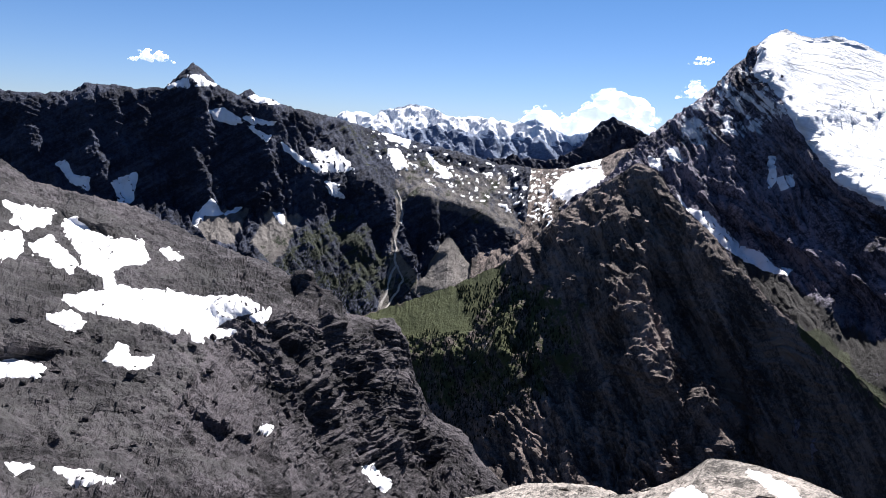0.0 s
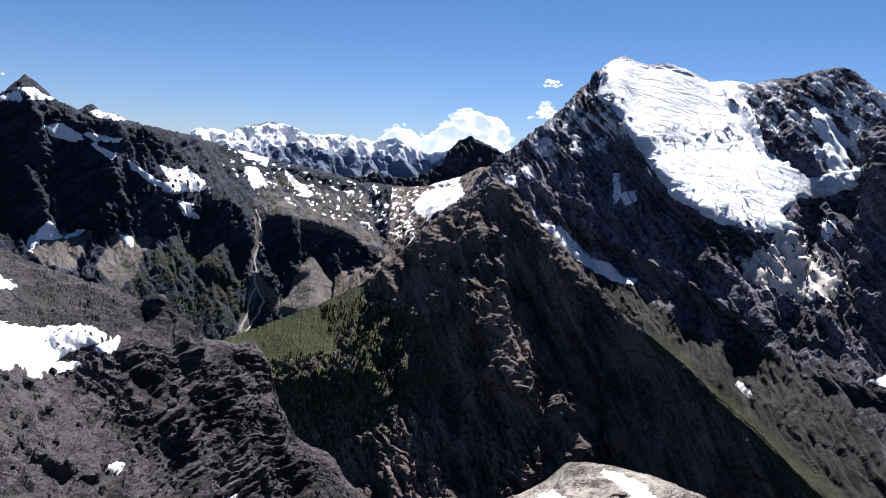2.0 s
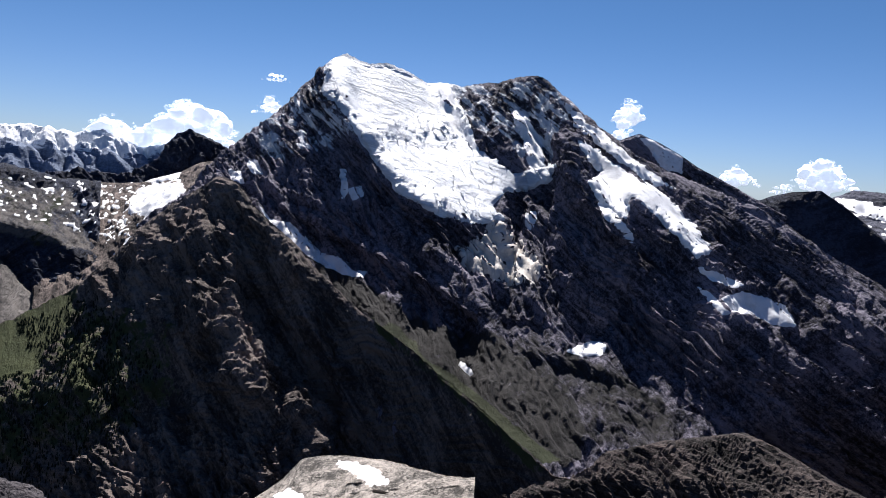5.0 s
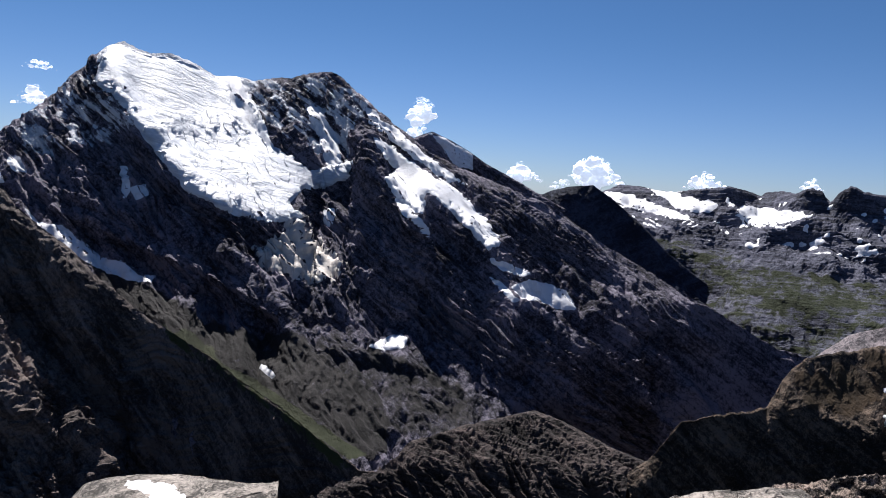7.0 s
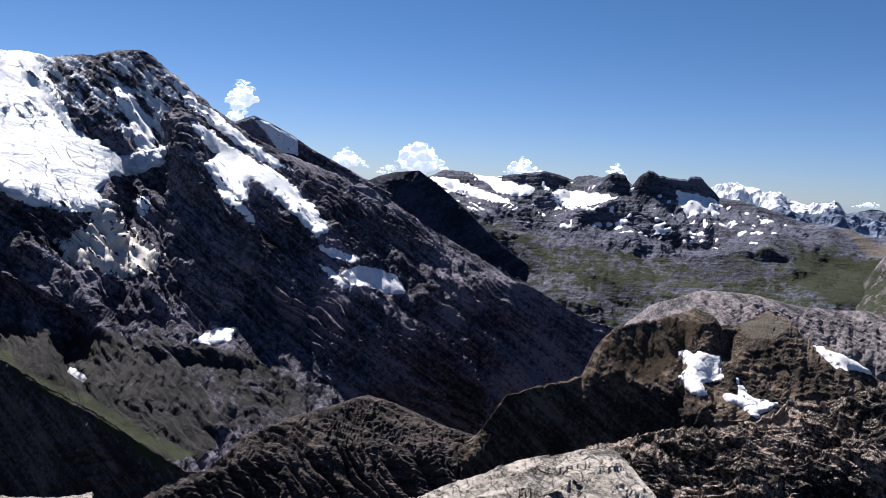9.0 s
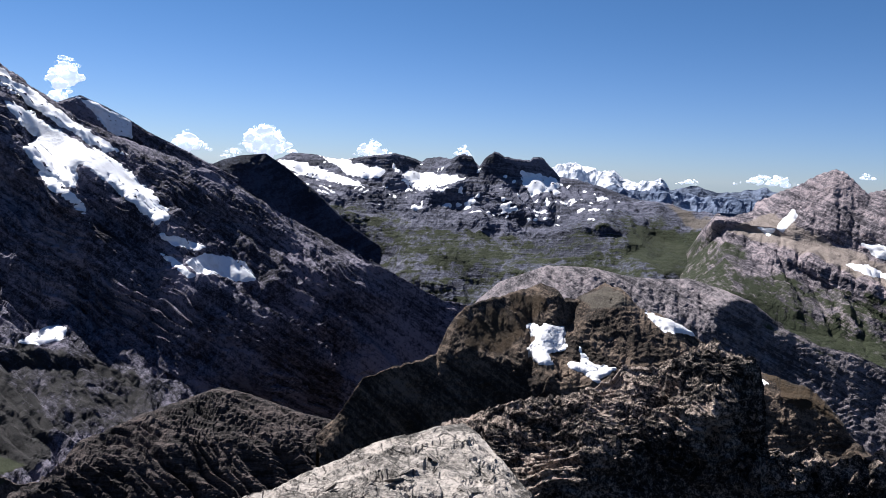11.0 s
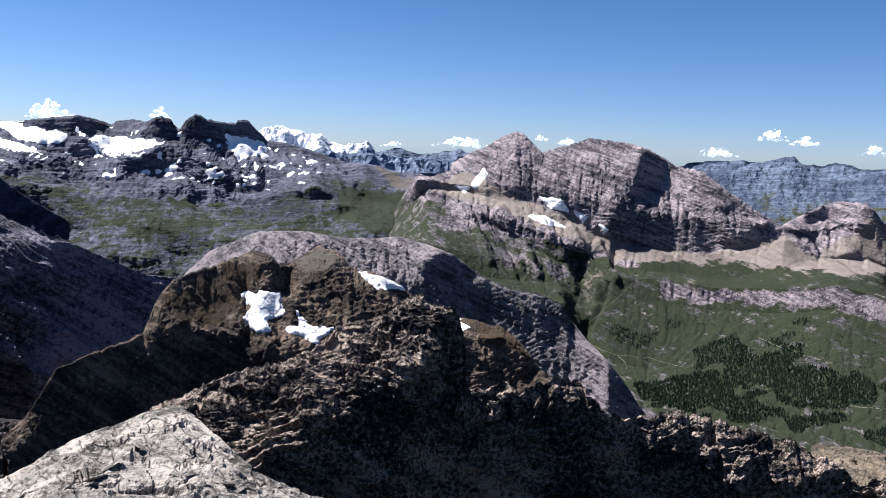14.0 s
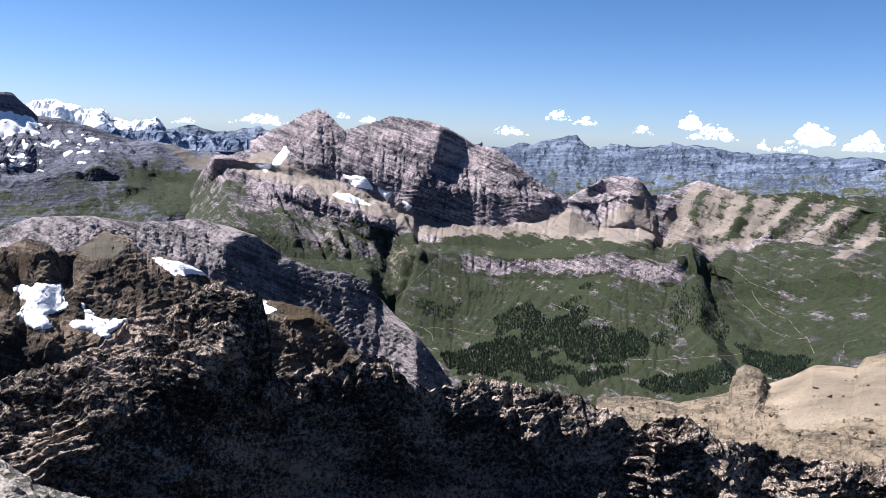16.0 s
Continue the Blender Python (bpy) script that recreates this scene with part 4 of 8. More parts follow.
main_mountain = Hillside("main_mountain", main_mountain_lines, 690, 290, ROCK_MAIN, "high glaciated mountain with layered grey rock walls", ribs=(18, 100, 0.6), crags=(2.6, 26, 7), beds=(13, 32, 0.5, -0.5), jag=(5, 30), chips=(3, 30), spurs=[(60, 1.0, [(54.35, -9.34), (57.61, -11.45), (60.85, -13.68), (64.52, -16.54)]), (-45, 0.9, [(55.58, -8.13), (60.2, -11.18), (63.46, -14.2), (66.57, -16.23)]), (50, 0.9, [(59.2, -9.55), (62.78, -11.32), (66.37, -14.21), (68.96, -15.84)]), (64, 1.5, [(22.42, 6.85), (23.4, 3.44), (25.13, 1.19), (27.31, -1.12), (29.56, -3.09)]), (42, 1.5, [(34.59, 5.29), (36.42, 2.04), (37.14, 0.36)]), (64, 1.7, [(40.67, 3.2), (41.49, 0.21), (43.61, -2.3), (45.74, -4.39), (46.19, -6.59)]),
           (58, 1.5, [(45.95, -0.61), (48.07, -2.47), (49.96, -4.12), (52.87, -7.47), (53.29, -10.09), (53.36, -14.01)]), (47, 1.5, [(51.67, -3.12), (55.42, -5.94), (59.48, -7.79), (63.83, -9.07), (68.02, -10.24)]), (-64, 1.4, [(39.14, -0.82), (39.78, -4.74), (41.33, -9.07), (43.74, -12.03)]),
           (-47, 1.2, [(43.43, 0.77), (47.68, -3.38), (50.11, -6.34), (50.84, -10.28), (50.61, -13.36)]), (47, 0.9, [(19.42, -3.74), (24.93, -5.98), (30.15, -8.37), (35.74, -11.45)]), (42, 0.9, [(24.08, -1.72), (28, -4.43), (32.17, -7.25), (33.9, -8.48)])], carve=(9, 2), faces=[
        (29, 0.6, [(17.37, -3.24), (20.5, -5.29), (24.97, -7.42), (28.14, -8.82), (31.92, -11.52), (34.51, -12.76), (38.18, -16.53), (42, -20.63), (38.35, -19.87), (32.07, -15.51), (27.02, -11.32), (22.36, -8.06), (18.07, -5.23)]),
        (38, 0.8, [(16.02, 1.22), (19.01, 1.09), (21.4, 4.03), (22.9, 1.41), (24.81, -0.87), (27.97, -3.17), (26.82, -4.47), (22.99, -3.2), (19.05, -1.81), (16.04, -1.03)]),
        (40, 0.5, [(40.99, 5.38), (45.96, 2.69), (52.33, 0.03), (56.88, -2.31), (61.35, -4.58), (67.79, -7.77), (65.01, -8.3), (60.66, -6.46), (55.25, -3.75), (50.63, -0.97), (45.11, 2.2)], -15),
        (36, 0.5, [(40.88, -0.71), (39.29, -3.88), (40.33, -6.92), (39.61, -10.03), (37.9, -10.96), (36.08, -9.28), (35.03, -4.98)]),
        (42, 0.4, [(41.9, -3.29), (43.74, -4.51), (43.65, -6.74), (43.62, -10.06), (41.53, -12.57), (40.1, -10.88), (41.28, -8.19)], -15),
        (30, 0.5, [(51.87, -5.99), (57.31, -7.77), (61.77, -9.51), (60.29, -12.25), (55.74, -10.1), (52.49, -8.38)], -15),
        (44, 0.4, [(47.77, -4.71), (50.05, -5.45), (52.27, -8.4), (51.35, -11.12), (48.48, -8.67)], -15),
        (68, 0.5, [(21.8, 5.62), (23.4, 3.64), (26.69, 0.28), (28.54, -2.39), (31.21, -3.78), (27.97, -3.25), (25.01, -1.47), (22.72, 0.92), (21.6, 3.27)]),
        (68, 0.6, [(19.05, -2), (23, -3.48), (28.04, -5.47), (31.33, -7.06), (35.51, -11.11), (32.71, -10.44), (28.12, -8.2), (23.05, -5.83), (18.73, -3.65)]),
        (68, 0.3, [(36.58, -10.83), (38.77, -10.93), (41.48, -11.7), (40.17, -12.19), (37.07, -11.85)]),
        (66, 0.4, [(40.18, 0.12), (41.9, 0.67), (43.17, -0.78), (41.96, -2.85), (43.1, -5), (42.23, -7.7), (41.16, -5.99), (41.48, -3.76), (39.83, -1.65)], 35),
        (66, 0.4, [(43.23, -3.43), (45.62, -4.62), (46.22, -7.03), (45.24, -10.86), (43.62, -10.06), (43.96, -6.72)], 35),
        (66, 0.5, [(45.82, -0.75), (48.13, -3.35), (50, -4.65), (52.11, -6.19), (53.89, -9.16), (55.42, -11.66), (56.26, -15.46), (54.89, -16.24), (52.48, -14.3), (50.14, -13.18), (47.85, -12.77), (46.37, -12.33), (46.78, -8.78), (45.51, -5.74)], 35),
        (66, 0.5, [(52.87, -7.47), (54.36, -9.47), (57.62, -11.54), (60.36, -13.1), (62.56, -15.99), (65.33, -18.45), (62.69, -19.67), (58.2, -18.41), (55.11, -16.22), (55.57, -12.51), (53.87, -10.04)], 35),
        (66, 0.5, [(50.1, 0.32), (56.91, -2.74), (61.86, -5.61), (59.84, -6.88), (55.31, -4.63), (51.14, -1.82)], 35),
        (66, 0.5, [(65.22, -8.4), (67.8, -7.85), (70.68, -9.39), (73.84, -11.01), (76.39, -11.36), (77.35, -20.23), (66.38, -22.62), (69.51, -15.34), (66.78, -12.07), (64.75, -10.02)], 35),
        (66, 0.25, [(37.81, -13.64), (41.57, -13.35), (47.54, -14.88), (46.21, -15.47), (41.65, -14.73)], 35),
        (66, 0.25, [(39.51, -16.51), (47.24, -17.13), (49.12, -17.99), (44.58, -18.37)], 35),
        (38, 0.6, [(57.47, -9.72), (63.85, -9.28), (69.14, -15.61), (66.65, -17.03), (62.66, -14.72)], -15),
        (27, 0.7, [(33.65, -12.56), (41.53, -12.57), (42.45, -13.05), (38.02, -13.46), (37.23, -15.28), (39.49, -16.08), (44.45, -16.34), (49.14, -18.2), (46.58, -20.86), (40.05, -18.18), (34.62, -15.3)], -15),
        (70, 0.4, [(22.06, 4.71), (23.87, 2.44), (26.75, -0.25), (30.17, -3.03), (35.4, -4.49), (35.08, -6.71), (30.26, -5.19), (26.86, -3.21), (24, -1.69), (22.34, 1.5)], 20),
        (68, 0.4, [(26.12, -5.37), (32.09, -7.72), (33.92, -9.83), (35.75, -11.06), (34.5, -12.41), (30.5, -10.58), (27.05, -8.31)]),
        (72, 0.3, [(41.51, 0.31), (43.64, -1.76), (46.52, -4.68), (46.04, -10.49), (44.33, -11.93), (42.78, -8.94), (40.93, -8.16), (41.63, -5.01), (40.35, -2.42)], 35),
        (72, 0.3, [(47.88, -5.03), (51.53, -6.52), (53.56, -9.85), (56.37, -12.16), (55.89, -16.46), (50.94, -15.74), (47.58, -13), (46.42, -9.57)], 30),
        (34, 0.3, [(51.53, -6.52), (59.1, -9.27), (63.41, -11.27), (67.98, -13.82), (69.62, -15.1), (66.46, -14.09), (60.24, -12.54), (55.33, -10.11)], -15),
        (74, 0.3, [(65.13, -8.55), (68.85, -7.64), (71.98, -9.96), (74.19, -11.12), (76.4, -12), (77.3, -20), (73.24, -17.13), (69.62, -15.1), (67.94, -13.43), (65.75, -10.94)], 30),
        (72, 0.3, [(56.37, -12.16), (62.44, -13.9), (67.77, -15.46), (66.87, -17.99), (63.85, -19.74), (59.92, -17.99), (55.89, -16.46)], 30),
        (33, 0.3, [(51.19, -7.28), (53.87, -8.49), (59.29, -9.56), (64.84, -11.87), (69.11, -15), (66.07, -16.55), (60.47, -14.33), (56.77, -12.76), (53.49, -9.82)], -25),
        (78, 0.3, [(65.08, -8.76), (69.03, -8.03), (73.57, -10.25), (73.38, -13.28), (69.58, -15.38), (66.69, -12.6)], 35),
        (76, 0.3, [(53.11, -11.15), (55.06, -14.56), (58.79, -16.57), (64.86, -18.76), (64.47, -19.63), (57.96, -17.89), (53.4, -17.17), (49.75, -14.67), (47.89, -11.27), (46.53, -8.72), (48.52, -5.2), (51.2, -7.71)], 25),
        (40, 0.3, [(39.37, -5.91), (41.06, -2.53), (43.1, -4.55), (41.97, -7.53), (40.46, -11.28), (39.25, -9.63)], -20),
        (36, 0.3, [(45.72, 3.41), (49.95, 1.8), (54.4, -0.97), (60.77, -4.15), (66.3, -6.91), (64.55, -7.47), (58.12, -4.74), (52.7, -1.94), (49.17, 0.03)], -25),
        (74, 0.3, [(51.79, -1.12), (56.75, -3.93), (58.64, -6.05), (54.63, -5.81), (51.45, -3.32)], 30)], seed=11, parts=('valley_floor', 'lower_wall', 'middle_wall', 'upper_wall', 'summit_ridge'),
    behind=350, ease=0.004,
    covers=[("calm", 0.4, 1.0, [(27.2, -12.15), (34.24, -12.3), (40.09, -12.39), (46.45, -13.79), (52.5, -17.09), (48.69, -20.27), (42.44, -19.31), (34.79, -18.14), (29.18, -14.57)]), ("scree", 0.55, 1.0, [(27.2, -12.15), (34.24, -12.3), (40.09, -12.39), (46.45, -13.79), (52.5, -17.09), (48.69, -20.27), (42.44, -19.31), (34.79, -18.14), (29.18, -14.57)]), ("firn", 1.3, 0.3, [(22.1, 6.4), (22.1, 9.6), (31.6, 9.6), (31.6, 6.7), (29.5, 6.6), (26, 7.4)]), ("firn", 0.5, 0.8, [(21.22, 5.89), (22.55, 7.82), (23.93, 6.43), (25.49, 3.15), (23.09, 1.31), (19.58, 1.96), (17.44, 1.39)]), ("firn", 0.46, 0.8, [(19.44, 5.22), (21.99, 7.08), (22.62, 5.16), (23.45, 3.22), (22.75, 0.71), (20.44, 1.75), (18.94, 2.81)]), ("firn", 0.42, 0.8, [(29.77, 6.28), (33.11, 6.58), (36.5, 7.28), (38.73, 6.19), (41.04, 4.21), (39.35, 3.22), (37.05, 5.21), (34.92, 4.62), (33.22, 4.48)]), ("bold", 1.1, 1.0, [(45.37, -9.3), (52.21, -10.61), (57.72, -12.74), (65.81, -12.62), (68.96, -15.84), (64.75, -18.95), (58.32, -19.84), (51.15, -14.63), (46.04, -12.79)]), ("bold", 0.5, 0.8, [(32.79, -12.36), (41.51, -12.35), (53.38, -14.23), (55.97, -18.45), (47.58, -22.04), (41.02, -19.41), (34.66, -16.14)]), ("grass", 0.9, 0.35, [(28.25, -12.36), (31.2, -14.67), (35.57, -16.98), (39.22, -19.45), (42.49, -21.23), (41.15, -21.67), (36.54, -19.05), (32.11, -16.54), (28.69, -13.61)]), ("calm", 0.8, 0.6, [(22.21, 5.97), (23.38, 8.61), (29.78, 6.8), (34.16, 1.32), (40, 1.13), (39.75, -0.1), (36.21, -1.26), (36.41, -3.34), (30.89, -3.29), (28.02, -1.95), (25.13, 1.77), (22.96, 4.65)]),
            ("calm", 0.9, 0.4, [(41.62, 3.27), (48.16, -0.46), (51.94, -4.43), (49.85, -3.77), (45.82, -0.61), (45.76, -2.52), (42.78, -0.06)]), ("calm", 0.8, 0.4, [(53.12, -7.8), (55.52, -7.35), (58.39, -9.2), (54.08, -8.7)]), ("calm", 0.85, 0.8, [(65.47, -8.88), (73.84, -11.01), (76.04, -11.42), (76.8, -18.52), (64.94, -20.92)]),
            ("firn", 0.56, 1.2, [(16.6, 1.77), (21.1, 6.33), (23.65, 6.88), (25.13, 1.85), (21.54, 0.33), (17.18, -0.39)]),
            ("firn", 0.56, 0.9, [(29.58, 6.71), (38.56, 7.74), (41.37, 5.46), (39.59, 1.43), (35.77, 1.2), (33.62, 2.75)]),
            ("grass", 0.8, 0.8, [(25.09, -11.32), (28.7, -12.27), (32.93, -16.01), (38.79, -20.33), (41.86, -22.77), (36.72, -23.85), (30.06, -17.66)]),
            ("scree", 0.7, 0.8, [(18.89, -6.04), (24.84, -8.26), (31.26, -11.98), (35.49, -12.3), (43.84, -16.96), (44.37, -21.42), (39.75, -21.7), (29.75, -14.3), (25.09, -11.32), (21.24, -7.65)]),
            ("scree", 0.35, 0.8, [(31.95, -12.36), (41.5, -12.14), (53.4, -14.44), (56.41, -18.4), (44.75, -20.95), (34.7, -16.98)])])
front_spur_1 = [(-10.55, -19.99, 1950), (-3.52, -24.43, 1650), (0.77, -27.39, 1500), (9.86, -29.57, 1350), (17.35, -29.37, 1300), (23.88, -28.85, 1450), (36.98, -26.08, 1320), (43.91, -23.76, 1200)]
front_spur_2 = [(-10.56, -16.94, 2120), (-2.43, -18.22, 1960), (2.62, -18.36, 1900), (7.45, -18.37, 1800), (13.83, -19.05, 1640), (18.47, -19.64, 1560), (21.28, -20.28, 1570), (23.21, -21.36, 1650), (27.78, -21.68, 1690), (32.23, -21.87, 1540), (36.59, -22.71, 1395), (43.82, -23.05, 1225)]
front_spur_3 = [(-10.56, -15.78, 2220), (-2.51, -14.95, 2170), (2.47, -14.16, 2130), (7.18, -12.38, 2060), (11.08, -10.48, 1960), (15.56, -10.25, 1880), (19.34, -12.66, 1820), (21.34, -15.14, 1790), (23.66, -15.8, 1830), (27.33, -16.72, 1790), (31.98, -19.47, 1585), (36.46, -21.56, 1432), (43.8, -22.87, 1240)]
front_spur_4 = [(-10.56, -15.4, 2300), (-7.6, -15.25, 2290), (-4.53, -14.08, 2280), (-2.14, -13.22, 2272), (1.13, -11.92, 2261), (4.47, -10.15, 2250), (6.99, -8.01, 2207), (9.07, -5.63, 2172), (10.75, -4.09, 2143), (12.88, -2.64, 2107), (14.36, -1.44, 2082), (15.72, -1.8, 2059), (17.4, -3.82, 2030), (20.25, -6.39, 1982), (22.19, -8.47, 1949), (25.05, -10.88, 1900), (27.39, -12.41, 1808), (29.71, -13.88, 1717), (32.51, -16.07, 1607), (35.22, -17.74, 1500), (38.35, -20.02, 1408), (40.52, -21.46, 1345), (41.79, -22.21, 1308), (43.78, -22.69, 1250)]
front_spur_lines = (front_spur_1, front_spur_2, front_spur_3, front_spur_4)
front_spur = Hillside("front_spur", front_spur_lines, 500, 210, ROCK_SPUR, "brown craggy mountain spur with grassy ledges", ribs=(17, 80, 0.5), crags=(3.5, 26, 7), jag=(4, 30), beds=(7, 24, 0.5, 0.3), chips=(6, 20), spurs=[(65, 2.2, [(13.76, -6.36), (13.75, -8.58), (13.64, -12.13), (16.44, -16.78), (21.28, -20.28), (23.45, -24.19)]), (50, 1.5, [(9.97, -6.12), (8.94, -12.32), (7.45, -18.37), (5.85, -22.5)]), (45, 1.3, [(20.28, -6.83), (21.53, -11.62), (24.11, -15.76), (25.81, -19.84)]),
           (35, 1.2, [(7.02, -8.89), (5.93, -14.13), (3.51, -19.2)]), (-40, 1.3, [(17.52, -5.68), (17.81, -10.11), (20.44, -15.21), (24.39, -19.15)])], carve=(10, 2), faces=[
        (42, 0.6, [(6.38, -7.15), (11.79, -2.97), (13.95, -2.41), (16.28, -4.48), (16.16, -10.26), (12.24, -12.18), (7.85, -12.3)]),
        (44, 0.5, [(10.75, -18.23), (16.86, -14.62), (21.46, -15.22), (22.68, -19.43), (18.43, -24.64), (11.99, -24.79)]),
        (72, 0.5, [(16.29, -4.7), (19.1, -6.98), (23.37, -10.25), (26.13, -13.99), (28.62, -16.78), (34.58, -19), (39.31, -21.29), (40.4, -23.62), (30.52, -25.21), (26.57, -22.03), (24.6, -19.28), (25.37, -15.79), (23.05, -13.36), (19.5, -11.84), (16.73, -8.45)]),
        (72, 0.4, [(10.47, -12.24), (14.09, -13.43), (13.3, -15.62), (11.64, -18.22), (9.01, -19.08), (10.63, -15.69)]),
        (72, 0.4, [(14.2, -15.59), (17.96, -17.59), (18.15, -20.55), (14.39, -19)]),
        (72, 0.5, [(-2.33, -17.94), (4.58, -16.55), (7.25, -19.07), (4, -24.59), (-0.2, -24.31)]),
        (26, 0.5, [(-4.32, -13.86), (-0.45, -12.95), (4.81, -10.63), (5.27, -11.7), (4.06, -13.61), (3.49, -15.49), (-1.18, -15.99), (-3.53, -15.49)]),
        (76, 0.5, [(18.43, -7.64), (24.7, -11.3), (29.4, -14.64), (34.28, -16.7), (40.84, -20.69), (45.6, -22.87), (34.72, -24.54), (24.75, -24.2), (23.38, -20.18), (20.46, -14.5), (17.22, -11.14), (16.4, -8.04)])], seed=14, behind=300, parts=('wooded_foot', 'lower_face', 'upper_face'),
    covers=[("grass", 0.95, 0.8, [(-8.36, -15.53), (-3.74, -13.6), (1.13, -11.83), (5.11, -9.82), (4.56, -12.43), (2.53, -15.85), (-2.06, -16.6), (-7.58, -17.93)]),
            ("grass", 0.55, 2.0, [(-5.68, -15.66), (4.49, -10.71), (11.17, -12.24), (12.82, -17.38), (7.57, -20.87), (-3.57, -22.12)]),
            ("grass", 0.6, 0.5, [(25.04, -10.66), (29.69, -13.67), (36.08, -18.01), (41.79, -22.21), (40.26, -22.55), (33.97, -17.94), (27.94, -13.65)])])
dark_ridge_1 = [(51.23, -8.59, 3200), (57.37, -7.45, 3145), (64.69, -9.68, 3080), (69.19, -10.22, 3040), (73.67, -11.54, 3000)]
dark_ridge_2 = [(50.94, -1.6, 3500), (54.38, -0.75, 3470), (55.66, -0.1, 3458), (56.96, 0.28, 3447), (58.81, 0.52, 3430), (60.55, -0.61, 3415), (62.89, -2.47, 3394), (64.78, -4.26, 3378), (67.11, -5.88, 3357), (68.95, -6.94, 3341), (71.28, -8.73, 3320), (73.57, -10.25, 3300)]
dark_ridge_lines = (dark_ridge_1, dark_ridge_2)
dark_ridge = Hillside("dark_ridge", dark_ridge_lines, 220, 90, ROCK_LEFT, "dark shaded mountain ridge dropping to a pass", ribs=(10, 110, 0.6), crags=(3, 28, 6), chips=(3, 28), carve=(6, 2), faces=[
        (66, 0.4, [(56.51, 0.47), (58.8, 0.61), (61.49, -1.44), (68.95, -6.94), (66.29, -6.91), (61.7, -4.98), (57.07, -1.7)], 40)], seed=16, behind=250)
far_white_range_1 = [(75.87, -2.56, 4550), (82.94, -2.3, 4550), (91.73, -2.37, 4550), (103.99, -1.75, 4550), (111.2, -1.35, 4550)]
far_white_range_2 = [(75.83, -0.82, 4700), (80.19, 0.14, 4700), (81.28, 0.62, 4700), (82.59, 0.84, 4700), (83.48, 0.53, 4700), (84.16, 0.12, 4700), (85.47, 0.43, 4700), (86.59, -0.14, 4700), (87.49, -0.45, 4700), (88.13, -0.25, 4700), (88.99, -0, 4700), (89.9, -0.79, 4700), (91.66, -1.15, 4700), (93.79, -1.06, 4700), (95.07, -1.13, 4700), (97.16, -1.25, 4700), (103.96, -1.34, 4700), (111.17, -0.96, 4700)]
far_white_range_lines = (far_white_range_1, far_white_range_2)
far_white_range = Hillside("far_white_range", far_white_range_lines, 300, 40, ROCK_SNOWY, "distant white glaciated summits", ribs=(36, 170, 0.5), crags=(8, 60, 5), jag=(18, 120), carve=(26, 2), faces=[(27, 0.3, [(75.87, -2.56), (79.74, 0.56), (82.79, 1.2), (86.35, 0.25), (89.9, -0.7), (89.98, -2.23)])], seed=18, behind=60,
    covers=[("firn", 1.0, 0.5, [(79.72, 1.08), (82.79, 1.2), (85.04, 0.19), (84.65, -0.92), (81.12, -1.05)]), ("firn", 0.65, 0.5, [(84.13, 0.81), (89.85, 0.16), (89.92, -1.14), (84.67, -1.35)])])
far_blue_range_1 = [(87.37, -2.56, 4800), (100.08, -1.96, 4800), (111.12, -4.22, 4800), (124.18, -3.94, 4800), (132.24, -3.8, 4800), (142.78, -3.32, 4800), (147.27, -2.9, 4800)]
far_blue_range_2 = [(87.3, -1.03, 4900), (89.9, -0.79, 4900), (91.18, -0.35, 4900), (92.92, -0.8, 4900), (94.61, -0.64, 4900), (96.06, -0.28, 4900), (97.12, -0.62, 4900), (99.97, -0.62, 4900), (112.72, -0.85, 4900), (114.02, -0.57, 4900), (116.62, -0.28, 4900), (118.79, -0.35, 4900), (122.21, -0.4, 4900), (123.03, -0.15, 4900), (125.56, -0.54, 4900), (129.15, -0.19, 4900), (131.52, -0.48, 4900), (133.44, -0.7, 4900), (135.62, -0.43, 4900), (137.42, -0.64, 4900), (141.39, -0.49, 4900), (146.95, -0.45, 4900)]
far_blue_range_lines = (far_blue_range_1, far_blue_range_2)
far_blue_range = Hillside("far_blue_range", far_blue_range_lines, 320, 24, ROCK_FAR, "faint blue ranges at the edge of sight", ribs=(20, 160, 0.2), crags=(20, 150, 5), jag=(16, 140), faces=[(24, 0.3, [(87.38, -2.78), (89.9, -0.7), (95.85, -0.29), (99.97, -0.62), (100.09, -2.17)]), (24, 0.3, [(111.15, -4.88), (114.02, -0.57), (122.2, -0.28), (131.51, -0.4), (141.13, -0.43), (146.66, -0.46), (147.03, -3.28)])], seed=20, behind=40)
blue_bench_range_1 = [(112.11, -6.38, 3900), (120.05, -5.94, 3900), (128.44, -5.34, 3900), (136.18, -5.5, 3900), (142.96, -4.81, 3900), (147.46, -4.31, 3900)]
blue_bench_range_2 = [(111.94, -2.86, 4300), (115.43, -2.25, 4300), (119.77, -2.03, 4300), (124.07, -2.66, 4300), (128.13, -1.99, 4300), (132.12, -2.57, 4300), (135.83, -2.32, 4300), (142.64, -2.2, 4300), (147.13, -1.85, 4300)]
blue_bench_range_3 = [(111.88, -1.76, 4500), (114.49, -1.07, 4500), (116.67, -0.97, 4500), (117.93, -0.39, 4500), (119.63, 0.03, 4500), (120.47, 0.16, 4500), (121.39, -0.74, 4500), (122.28, -1.25, 4500), (124.37, -1.15, 4500), (125.77, -0.61, 4500), (127.55, -0.06, 4500), (128.57, -0.3, 4500), (129.96, -0.44, 4500), (131.01, -1.21, 4500), (133.13, -1.37, 4500), (135.72, -1.37, 4500), (138.55, -1.35, 4500), (141.48, -1.24, 4500), (147.01, -0.97, 4500)]
blue_bench_range_lines = (blue_bench_range_1, blue_bench_range_2, blue_bench_range_3)
